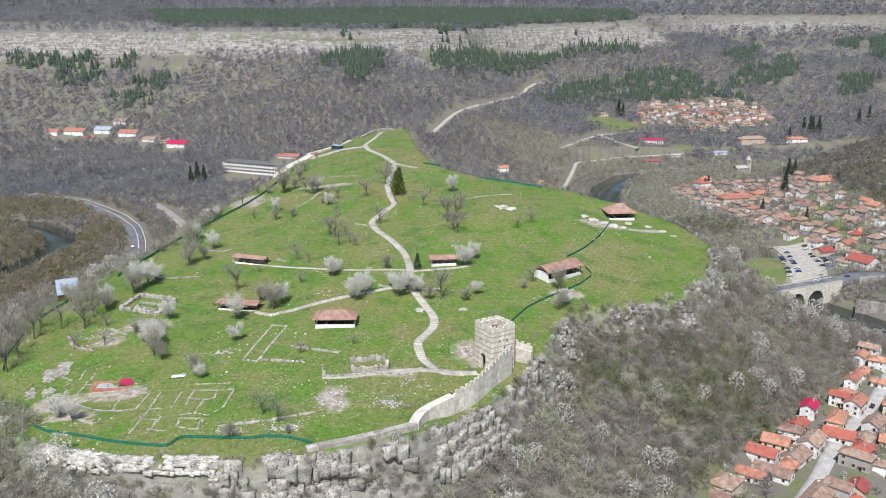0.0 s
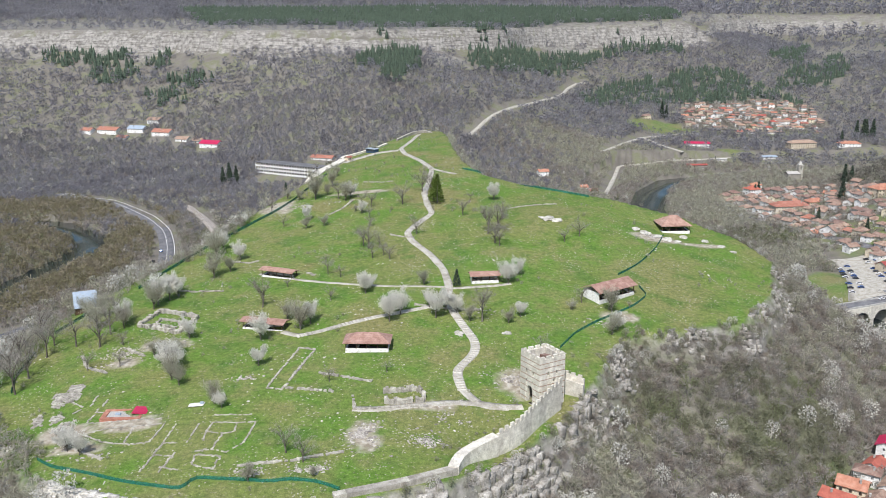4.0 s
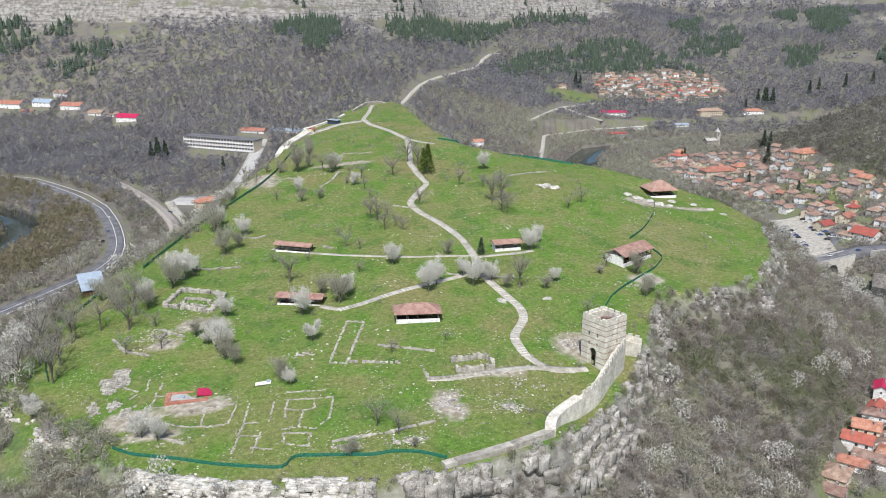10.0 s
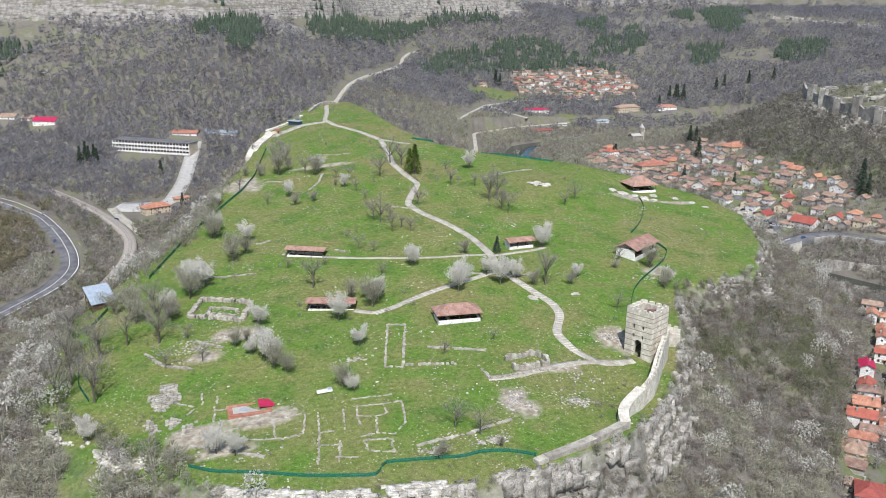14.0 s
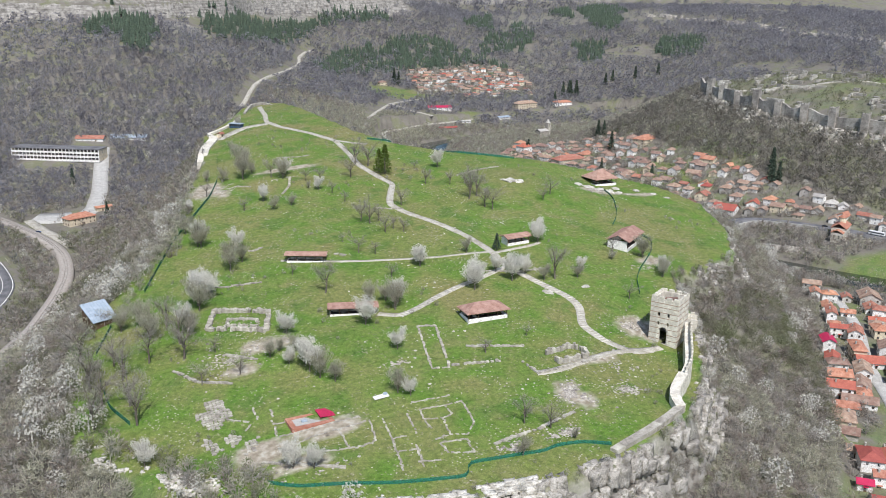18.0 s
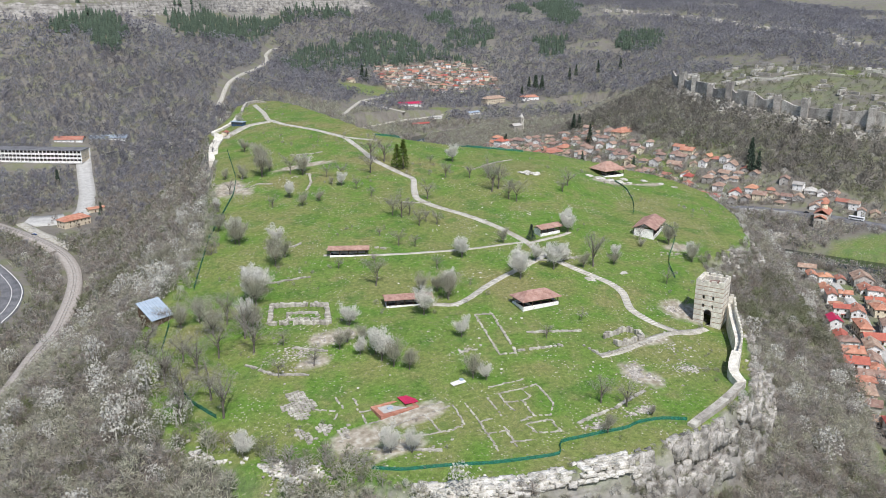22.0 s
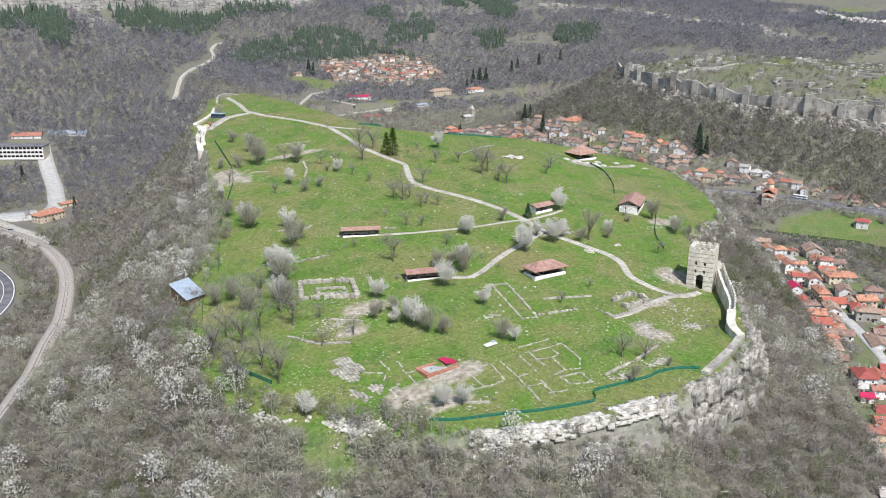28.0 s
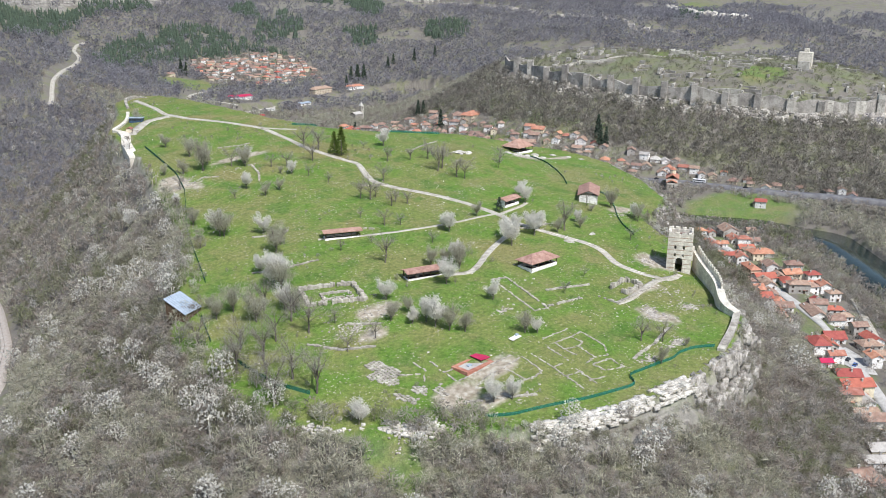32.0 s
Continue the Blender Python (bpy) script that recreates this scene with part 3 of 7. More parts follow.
grass = g_ramp(g_noise(0.020, 4), [(0.34, (0.168, 0.190, 0.066)), (0.45, (0.138, 0.194, 0.048)), (0.53, (0.096, 0.190, 0.030)), (0.58, (0.132, 0.196, 0.046)), (0.66, (0.184, 0.190, 0.072))])
grass = g_mix(g_ramp(g_noise(0.11, 7), [(0.46, (0, 0, 0)), (0.66, (0.75, 0.75, 0.75))]), grass, (0.174, 0.190, 0.072))
grass = g_mix(g_ramp(g_noise(0.085, 8), [(0.54, (0, 0, 0)), (0.66, (0.7, 0.7, 0.7))]), grass, (0.070, 0.150, 0.028))
grass = g_mix(g_ramp(g_noise(0.9, 5), [(0.61, (0, 0, 0)), (0.69, (0.6, 0.6, 0.6))]), grass, (0.30, 0.285, 0.20))
grass = g_mix(0.5, grass, g_ramp(g_noise(0.7, 6), [(0.34, (0.45, 0.50, 0.42)), (0.50, (1.0, 1.0, 1.0)), (0.66, (1.35, 1.32, 1.30))]), "MULTIPLY")
grass = g_mix(0.55, grass, g_ramp(g_noise(3.2, 3), [(0.34, (0.40, 0.44, 0.40)), (0.66, (1.45, 1.42, 1.40))]), "MULTIPLY")
grass = g_mix(1.0, grass, (1.06, 0.99, 1.05), "MULTIPLY")
pebbles = gt.nodes.new("ShaderNodeTexVoronoi")
pebbles.inputs["Scale"].default_value = 0.75
gt.links.new(geo.outputs["Position"], pebbles.inputs["Vector"])
stony = g_math("MULTIPLY", g_ramp(pebbles.outputs["Distance"], [(0.16, (1, 1, 1)), (0.24, (0, 0, 0))]), g_ramp(g_noise(0.07, 6), [(0.52, (0, 0, 0)), (0.60, (1, 1, 1))]))
grass = g_mix(stony, grass, (0.40, 0.375, 0.31))
litter = g_ramp(g_noise(0.05, 8), [(0.32, (0.14, 0.128, 0.112)), (0.5, (0.185, 0.170, 0.145)), (0.60, (0.16, 0.165, 0.10)), (0.72, (0.22, 0.205, 0.175))])
litter = g_mix(g_ramp(g_noise(0.5, 5), [(0.52, (0, 0, 0)), (0.70, (0.6, 0.6, 0.6))]), litter, (0.125, 0.132, 0.075))
rock = g_ramp(g_noise(0.22, 8), [(0.30, (0.14, 0.132, 0.118)), (0.46, (0.245, 0.232, 0.21)), (0.62, (0.345, 0.328, 0.30)), (0.72, (0.20, 0.19, 0.168))])
strata = gt.nodes.new("ShaderNodeVectorMath")
strata.operation = "MULTIPLY"
strata.inputs[1].default_value = (0.05, 0.05, 0.55)
gt.links.new(geo.outputs["Position"], strata.inputs[0])
layers = gt.nodes.new("ShaderNodeTexNoise")
layers.inputs["Scale"].default_value, layers.inputs["Detail"].default_value = 1.0, 6.0
gt.links.new(strata.outputs[0], layers.inputs["Vector"])
rock = g_mix(0.75, rock, g_ramp(layers.outputs["Fac"], [(0.36, (0.55, 0.53, 0.52)), (0.5, (1.0, 1.0, 1.0)), (0.62, (1.15, 1.15, 1.12))]), "MULTIPLY")
earth = g_ramp(g_noise(0.5, 7), [(0.34, (0.24, 0.205, 0.15)), (0.5, (0.34, 0.30, 0.235)), (0.66, (0.45, 0.42, 0.35))])
edge = g_math("ADD", g_math("MULTIPLY", g_math("SUBTRACT", g_noise(0.4, 5), 0.5), 1.6), g_attr("worn"))
edge = g_math("MULTIPLY", edge, g_ramp(g_attr("worn"), [(0.02, (0, 0, 0)), (0.2, (1, 1, 1))]))
col = g_mix(g_attr("meadow"), litter, grass)
col = g_mix(edge, col, earth)
rock_edge = g_math("ADD", g_math("MULTIPLY", g_math("SUBTRACT", g_noise(0.35, 7), 0.5), 2.2), g_attr("rock"))
rock_edge = g_math("MULTIPLY", rock_edge, g_ramp(g_attr("rock"), [(0.05, (0, 0, 0)), (0.3, (1, 1, 1))]))
col = g_mix(rock_edge, col, rock)
gt.links.new(col, gb.inputs["Base Color"])
gbump = gt.nodes.new("ShaderNodeBump")
gbump.inputs["Distance"].default_value = 0.35
gt.links.new(g_noise(1.4, 6), gbump.inputs["Height"])
gt.links.new(gbump.outputs[0], gb.inputs["Normal"])
tagged(link("ground", ground_me, g_mat), "hilly spring ground with green meadow, leaf litter and limestone ledges", "ground", kind="structure")

# ---- water ----
for line, level in ((RIVER_E, WATER_Z), (RIVER_W, WATER_Z - 0.04)):
    ribbon("water", line, 44, M_WATER, 0.0, 12, 2, level, label="dark still river between wooded banks", category="river", skirt=1.0)

# ---- houses of the town: x, y, length, width, by the colour of the roof ----
LANE_ORANGE = [(179, 337, 14, 6), (195, 353, 11, 7), (144, 316, 10, 8), (125, 295, 12, 6), (207, 380, 12, 5), (199, 369, 7, 5), (218, 393, 9, 5), (225, 409, 9, 5), (232, 405, 8, 6), (244, 403, 7, 5), (221, 381, 7, 5), (232, 357, 13, 9), (56, 224, 9, 6)]
LANE_OLD = [(154, 326, 9, 6), (159, 316, 12, 7), (149, 308, 11, 8), (135, 296, 14, 7), (112, 284, 11, 9), (171, 303, 12, 6), (147, 282, 17, 8), (237, 423, 10, 6), (253, 395, 13, 11), (218, 329, 10, 7), (99, 265, 7, 5), (157, 270, 8, 5), (51, 215, 10, 7), (44, 209, 10, 7), (-11, 192, 17, 11), (274, 389, 6, 5)]
LANE_RED = [(191, 360, 8, 5), (175, 326, 12, 8), (231, 369, 10, 7), (129, 263, 10, 9), (97, 257, 11, 8), (162, 278, 10, 5), (72, 228, 14, 8)]
LANE_CRIMSON = [(172, 349, 9, 6), (204, 324, 6, 5), (82, 246, 5, 4)]
LANE_GREY = [(65, 221, 12, 5), (22, 197, 10, 6), (9, 194, 9, 5)]
TOWN_ORANGE = [(313, 939, 11, 8), (364, 872, 8, 6), (350, 835, 8, 6), (381, 853, 9, 7), (372, 825, 8, 6), (368, 771, 16, 12), (334, 794, 10, 8), (335, 730, 12, 9), (322, 756, 10, 8), (304, 772, 11, 8), (307, 723, 18, 14), (303, 692, 11, 8), (337, 687, 10, 8), (338, 646, 10, 8), (366, 676, 12, 9), (321, 646, 9, 7), (322, 628, 12, 9), (345, 608, 9, 7), (337, 604, 10, 8), (351, 580, 10, 8), (346, 566, 10, 8), (349, 547, 7, 5), (357, 512, 12, 9), (370, 498, 11, 8)]
TOWN_OLD_27 = [(354, 788, 10, 8), (346, 765, 9, 7), (341, 778, 9, 7), (329, 739, 8, 6), (318, 775, 8, 6), (317, 699, 11, 8), (315, 682, 8, 6), (299, 674, 9, 7), (334, 700, 8, 6), (346, 690, 8, 6), (324, 680, 10, 8), (346, 670, 12, 9), (317, 660, 10, 8), (308, 647, 10, 8), (309, 604, 10, 8), (340, 620, 10, 8), (356, 617, 9, 7), (301, 805, 9, 7), (314, 798, 8, 6), (357, 681, 12, 9), (333, 551, 9, 7), (352, 529, 9, 7), (366, 527, 11, 8), (362, 485, 10, 8)]
TOWN_OLD = [(373, 479, 9, 7), (371, 468, 9, 7), (372, 449, 10, 8)]
TOWN_RED = [(333, 637, 9, 7), (304, 626, 12, 9), (319, 595, 17, 13), (343, 589, 13, 10), (339, 556, 8, 6), (355, 425, 8, 6)]
TOWN_GREY = [(339, 541, 12, 9), (379, 544, 10, 8), (375, 553, 8, 6), (382, 535, 9, 7), (378, 437, 11, 8), (385, 430, 9, 7)]
TOWN_WHITE = [(350, 732, 8, 6), (368, 622, 13, 10)]
VILLAGE_ORANGE = [(379, 1387, 11, 8), (450, 1392, 11, 8), (484, 1391, 11, 8), (412, 1375, 11, 8), (442, 1377, 11, 8), (339, 1350, 11, 8), (357, 1354, 11, 8), (447, 1361, 11, 8), (387, 1339, 11, 8), (405, 1340, 11, 8), (476, 1344, 11, 8), (447, 1327, 11, 8), (498, 1325, 11, 8), (509, 1324, 11, 8), (431, 1307, 11, 8), (496, 1305, 11, 8), (518, 1303, 11, 8), (401, 1282, 11, 8), (419, 1284, 11, 8), (513, 1279, 11, 8)]
VILLAGE_OLD = [(345, 1381, 11, 8), (423, 1391, 11, 8), (508, 1390, 11, 8), (381, 1373, 11, 8), (458, 1377, 11, 8), (510, 1375, 11, 8), (367, 1356, 11, 8), (393, 1358, 11, 8), (508, 1360, 11, 8), (444, 1343, 11, 8), (460, 1344, 11, 8), (407, 1325, 11, 8), (427, 1326, 11, 8), (483, 1327, 11, 8), (385, 1304, 11, 8), (412, 1307, 11, 8), (482, 1306, 11, 8), (448, 1284, 11, 8), (461, 1285, 11, 8)]
VILLAGE_RED = [(407, 1389, 11, 8), (350, 1368, 11, 8), (459, 1361, 11, 8), (492, 1343, 11, 8), (465, 1327, 11, 8), (452, 1307, 11, 8)]

TOWN_TABLES = [(TOWN_ORANGE, "orange"), (TOWN_OLD_27, "old"), (TOWN_OLD, "old"), (TOWN_RED, "red"), (TOWN_GREY, "grey"), (TOWN_WHITE, "white")]
VILLAGE_TABLES = [(VILLAGE_ORANGE, "orange"), (VILLAGE_OLD, "old"), (VILLAGE_RED, "red")]


# ---- woods ----
def tuft(rng, n, reach, tall, blade, thick, base=0.25, loose=False):
    """A crown of many thin slivers that point outwards, with a stem: places and triangles, about unit size."""
    v, f = [], []
    for k in range(n):
        a, h = rng.uniform(0, 2 * np.pi), rng.beta(1.6, 1.2)
        r = reach * np.sqrt(rng.uniform(0.02, 1)) * np.sqrt(max(0.05, 1 - (2 * h - 1) ** 2 * 0.8))
        c = np.array([r * np.cos(a), r * np.sin(a), base * tall + (1 - base) * tall * h])
        d = np.array([np.cos(a) * rng.uniform(0.1, 1), np.sin(a) * rng.uniform(0.1, 1), rng.uniform(-0.2, 1.0)]) if not loose else rng.normal(size=3)
        d /= np.linalg.norm(d)
        s = np.cross(d, rng.normal(size=3))
        s /= np.linalg.norm(s)
        ln, th = blade * rng.uniform(0.6, 1.3), thick * rng.uniform(0.6, 1.4)
        i = len(v)
        v += [c - d * ln / 2 - s * th / 2, c - d * ln / 2 + s * th / 2, c + d * ln / 2]
        f.append((i, i + 1, i + 2))
    i = len(v)
    w = 0.035 * tall
    v += [np.array(p) for p in ((-w, -w, 0), (w, -w, 0), (0, w, 0), (0, 0, tall * 0.75))]
    f += [(i, i + 1, i + 3), (i + 1, i + 2, i + 3), (i + 2, i, i + 3)]
    return np.array(v), np.array(f)


def spruce(rng, tiers, reach, tall):
    v, f = [], []
    for k in range(tiers):
        z0 = tall * (0.08 + 0.82 * k / tiers)
        r = reach * (1 - 0.85 * k / tiers)
        m = 7
        off = rng.uniform(0, 6.28)
        top = len(v)
        v.append((0, 0, z0 + tall * 0.30))
        for j in range(m):
            rr = r * rng.uniform(0.65, 1.15)
            v.append((rr * np.cos(off + 6.283 * j / m), rr * np.sin(off + 6.283 * j / m), z0 - rng.uniform(0, 0.06) * tall))
        mid = len(v)
        v.append((0, 0, z0 + tall * 0.05))
        for j in range(m):
            f += [(top, top + 1 + j, top + 1 + (j + 1) % m)]
    return np.array(v, float), np.array(f)


def planted(name, variants, xy, size, rng, material, label, category, sink=0.2, tallness=(0.8, 1.3)):
    """ONE mesh of kind stuff: each place gets a turned and scaled copy of one of the variants."""
    xy = np.asarray(xy)
    z = ground(xy[:, 0], xy[:, 1])
    pick = rng.integers(0, len(variants), len(xy))
    vs, fs, start = [], [], 0
    for k, (v, f) in enumerate(variants):
        at = np.flatnonzero(pick == k)
        if not len(at):
            continue
        a = rng.uniform(0, 2 * np.pi, len(at))
        s = size[at] if np.ndim(size) else np.full(len(at), size)
        s = s * rng.uniform(0.75, 1.25, len(at))
        sz = s * rng.uniform(*tallness, len(at))
        c, n = np.cos(a) * s, np.sin(a) * s
        out = np.empty((len(at), len(v), 3), np.float32)
        out[..., 0] = c[:, None] * v[:, 0] - n[:, None] * v[:, 1] + xy[at, 0, None]
        out[..., 1] = n[:, None] * v[:, 0] + c[:, None] * v[:, 1] + xy[at, 1, None]
        out[..., 2] = sz[:, None] * v[:, 2] + z[at, None] - sink
        vs.append(out.reshape(-1, 3))
        fs.append((f[None] + (start + np.arange(len(at)) * len(v))[:, None, None]).reshape(-1, 3))
        start += len(at) * len(v)
    me = fast_mesh(name, np.concatenate(vs), np.concatenate(fs))
    return tagged(link(name, me, material), label, category, "", "stuff")


rng = np.random.default_rng(7)
NEAR_TUFTS = [tuft(rng, 104, 0.52, 1.0, 0.27, 0.042, 0.10) for _ in range(6)]
MID_TUFTS = [tuft(rng, 38, 0.52, 1.0, 0.34, 0.085, 0.10) for _ in range(6)]
FAR_TUFTS = [tuft(rng, 26, 0.58, 0.9, 0.34, 0.12, 0.05) for _ in range(6)]
BLOSSOM_TUFTS = [tuft(rng, 210, 0.44, 1.0, 0.085, 0.070, 0.16, True) for _ in range(5)]
SPRUCES = [spruce(rng, 4, 0.33, 1.0) for _ in range(5)]

TOWN_AREAS = [[(90, 190), (140, 225), (200, 290), (235, 330), (262, 385), (272, 408), (235, 416), (205, 385), (168, 352), (140, 322), (118, 298), (92, 268), (50, 226)],
              [(262, 560), (300, 575), (335, 520), (352, 470), (368, 420), (384, 350), (430, 330), (400, 440), (392, 520), (376, 600), (374, 668), (365, 706), (380, 790), (382, 860), (369, 930), (300, 930), (262, 890), (266, 805), (290, 729)],
              [(318, 1275), (540, 1285), (548, 1400), (480, 1430), (350, 1405)],
              [(-206, 735), (-190, 690), (-160, 700), (-140, 762), (-150, 776), (-185, 770), (-206, 765)]]
HOUSE_SPOTS = np.array([r[:2] for rows in (LANE_ORANGE, LANE_OLD, LANE_RED, LANE_CRIMSON, LANE_GREY, *[t for t, _ in TOWN_TABLES], *[t for t, _ in VILLAGE_TABLES]) for r in rows], float)
ROAD_W = [(-420, 910), (-350, 866), (-312, 822), (-280, 784), (-252, 735), (-233, 686), (-219, 640), (-212, 600), (-217, 565), (-231, 535), (-262, 470), (-300, 390), (-345, 265)]
RAIL = [(-262, 830), (-242, 798), (-219, 757), (-200, 715), (-187, 680), (-180, 650), (-178, 620), (-179, 595), (-184, 562), (-195, 512), (-206, 485), (-217, 450), (-228, 417), (-250, 360), (-290, 260)]
ROAD_N = [(8, 1034), (17.5, 1054), (26, 1078), (42, 1118), (65, 1159), (107, 1227), (133, 1282), (150, 1330), (163, 1384), (181, 1417), (200, 1434)]
ROAD_S = [(233, 530), (262, 546), (290, 560), (310, 566), (327, 558), (338, 543), (347, 531), (362, 507), (371, 480), (377, 457), (386, 435), (394, 418), (407, 394), (420, 360), (440, 310)]

VILLAGE_ROADS = [[(151, 925), (174, 1010), (191, 1076), (194, 1087), (269, 1132), (353, 1160)], [(172, 1082), (243, 1192), (295, 1240), (335, 1263)], [(243, 1192), (263, 1163), (287, 1142)]]


BUILDING_CLEARINGS = [(316, 1184, 24, 17), (460, 1192, 25, 18), (404, 1157, 16, 14), (523, 1190, 20, 17), (338, 1142, 12, 11), (299, 1114, 18, 11), (372, 984, 12, 12), (-174, 915, 46, 30), (-450, 1122, 20, 18), (-410, 1113, 18, 18), (-371, 1091, 18, 17), (-297, 1039, 18, 18), (-339, 1069, 15, 15), (-470, 1126, 14, 16), (-150, 950, 18, 12), (88, 940, 10, 11), (128, 923, 12, 11)]


def wooded(x, y, z, dh, dc):
    """Where trees may stand."""
    west = ease(-95, -125, x) * (y > 300) + (x < -128) * (y < 300) * (y > 245)
    ok = ((dh < -3) | ((dh < 9 * west) & (rng.random(x.shape) < 0.45))) & (dc < -3)
    for line, wide in ((RIVER_E, 18), (RIVER_W, 12)):
        ok &= nearest_on(line, x, y, False)[0] > wide
    for line, wide in (([(292, 660), (290, 630), (276, 590), (268, 570)], 20), (ROAD_W, 10), (RAIL, 7), (ROAD_N, 8), (ROAD_S, 8), (LANE, 6), ([(-141, 938), (-146, 880), (-150, 820), (-157, 765), (-172, 740)], 9), (VILLAGE_ROADS[0], 9), (VILLAGE_ROADS[1], 8), (VILLAGE_ROADS[2], 7)):
        ok &= nearest_on(line, x, y, False)[0] > wide
    for area in TOWN_AREAS:
        ok &= ~inside(area, x, y)
    for mx_, my_, ra, rb in MEADOWS + BUILDING_CLEARINGS:
        ok &= ((x - mx_) / ra) ** 2 + ((y - my_) / rb) ** 2 > 0.9
    near = np.flatnonzero(ok & (x > -30) & (x < 560) & (y < 1450))
    for k in range(0, len(near), 20000):
        part_of = near[k : k + 20000]
        far_off = np.full(len(part_of), 1e9)
        for hx, hy in HOUSE_SPOTS:
            far_off = np.minimum(far_off, np.abs(x[part_of] - hx) + np.abs(y[part_of] - hy))
        ok[part_of] &= far_off > 8
    return ok


def scatter(x0, x1, y0, y1, gap, keep=None):
    nx_, ny_ = int((x1 - x0) / gap), int((y1 - y0) / gap)
    X, Y = np.meshgrid(np.arange(nx_), np.arange(ny_))
    x = x0 + (X.ravel() + rng.uniform(0, 1, X.size)) * gap
    y = y0 + (Y.ravel() + rng.uniform(0, 1, Y.size)) * gap
    z, dh, dc = ground(x, y, True)
    ok = wooded(x, y, z, dh, dc)
    if keep is not None:
        ok &= keep(x, y, z, dh)
    return np.stack([x[ok], y[ok]], 1), dh[ok]


near_xy, near_d = scatter(-290, 262, 110, 500, 2.85, lambda x, y, z, d: (d > -125) & ((d < -6) | (x < -115) | (rng.random(x.shape) < np.where((y < 262) & (x > -120), 0.75, 0.62))))
kind_n = fnoise(near_xy[:, 0], near_xy[:, 1], 35, 91) + rng.normal(0, 0.12, len(near_xy))
near_size = np.where((near_d > -9) & (near_xy[:, 0] > -110), 2.4, 4.8) * rng.uniform(0.6, 1.4, len(near_xy))
white = rng.random(len(near_xy)) < np.where((near_xy[:, 0] < -90) & (near_d > -34), 0.06, np.where(near_xy[:, 0] < -60, 0.028, 0.022)) * (0.2 + 1.7 * (fnoise(near_xy[:, 0], near_xy[:, 1], 16, 97) > 0.52))
pale = ~white & (kind_n > np.where(near_xy[:, 0] < -60, 0.49, 0.60))
leafing = ~white & (kind_n < np.where(near_xy[:, 0] < -60, 0.30, 0.31))
bare = ~white & ~pale & ~leafing
planted("greening_scrub", NEAR_TUFTS, near_xy[leafing], near_size[leafing] * 0.9, rng, M_GREENWOOD, "scrub with a first hint of green on the slopes", "wood")
planted("bare_wood", NEAR_TUFTS, near_xy[bare], near_size[bare], rng, M_TWIG, "dense leafless grey-brown scrub wood on the slopes", "wood")
planted("budding_wood", NEAR_TUFTS, near_xy[pale], near_size[pale], rng, M_TWIGPALE, "leafless scrub just coming into bud on the slopes", "wood")
planted("blossoming_scrub", BLOSSOM_TUFTS, near_xy[white], near_size[white] * 1.45, rng, M_SCRUBBLOSSOM, "wild plum scrub in white blossom on the slopes", "wood")


def far_from_hill(x, y, z, d):
    return (d < -125) | (x > 262) | (x < -290) | (y > 500)


mid_xy, mid_d = scatter(-620, 560, 60, 1130, 5.0, lambda x, y, z, d: far_from_hill(x, y, z, d) & (x > -0.56 * y - 60) & ((y > 330) | (x > -330) & (y > 150)))
kind_m = fnoise(mid_xy[:, 0], mid_xy[:, 1], 60, 92) + rng.normal(0, 0.1, len(mid_xy))
ochre = (nearest_on(RIVER_W, mid_xy[:, 0], mid_xy[:, 1], False)[0] < 70) & (kind_m > 0.42)
white = ~ochre & (rng.random(len(mid_xy)) < np.where((mid_d > -45) & (mid_xy[:, 0] < 0), 0.10, 0.018))
pale = ~ochre & ~white & (kind_m > np.where((mid_xy[:, 0] > 60) & (mid_xy[:, 1] > 600), 0.46, 0.62))
leafing = ~ochre & ~white & ~pale & (((kind_m < 0.36) & (mid_xy[:, 1] < 760)) | ((mid_xy[:, 0] > 370) & (mid_xy[:, 1] < 640) & (kind_m < 0.52)))
bare = ~ochre & ~white & ~pale & ~leafing
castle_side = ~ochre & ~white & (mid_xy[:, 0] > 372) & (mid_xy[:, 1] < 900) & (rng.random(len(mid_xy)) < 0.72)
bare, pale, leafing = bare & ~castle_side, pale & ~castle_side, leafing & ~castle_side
# castle slope trees, darkened in colour to stand in for self-shadow
planted("castle_slope_wood", MID_TUFTS, mid_xy[castle_side], 7.6, rng, M_TWIGSHADED, "tall leafless trees below the castle, self-shadow painted into twigs", "wood")
planted("greening_valley_wood", MID_TUFTS, mid_xy[leafing], 6.0, rng, M_GREENWOOD, "valley trees with a first hint of green", "wood")
# the haze-tinted twigs take over step by step with distance
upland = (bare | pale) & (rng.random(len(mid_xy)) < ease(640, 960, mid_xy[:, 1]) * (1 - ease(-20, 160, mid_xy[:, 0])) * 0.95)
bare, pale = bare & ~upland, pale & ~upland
planted("upland_wood", MID_TUFTS, mid_xy[upland], 6.4, rng, M_TWIGHAZE, "leafless trees on the lower mountain slopes, haze in their colour", "wood")
planted("valley_wood", MID_TUFTS, mid_xy[bare], 6.0, rng, M_TWIG, "leafless grey-brown trees on the valley floor", "wood")
planted("budding_valley_wood", MID_TUFTS, mid_xy[pale], 6.0, rng, M_TWIGPALE, "budding trees on the valley floor", "wood")
planted("riverside_willows", MID_TUFTS, mid_xy[ochre], 7.0, rng, M_OCHRE, "ochre-tinged willows along the river", "wood")
planted("valley_blossom", BLOSSOM_TUFTS, mid_xy[white], 5.2, rng, M_SCRUBBLOSSOM, "white blossoming trees in the valley", "wood")

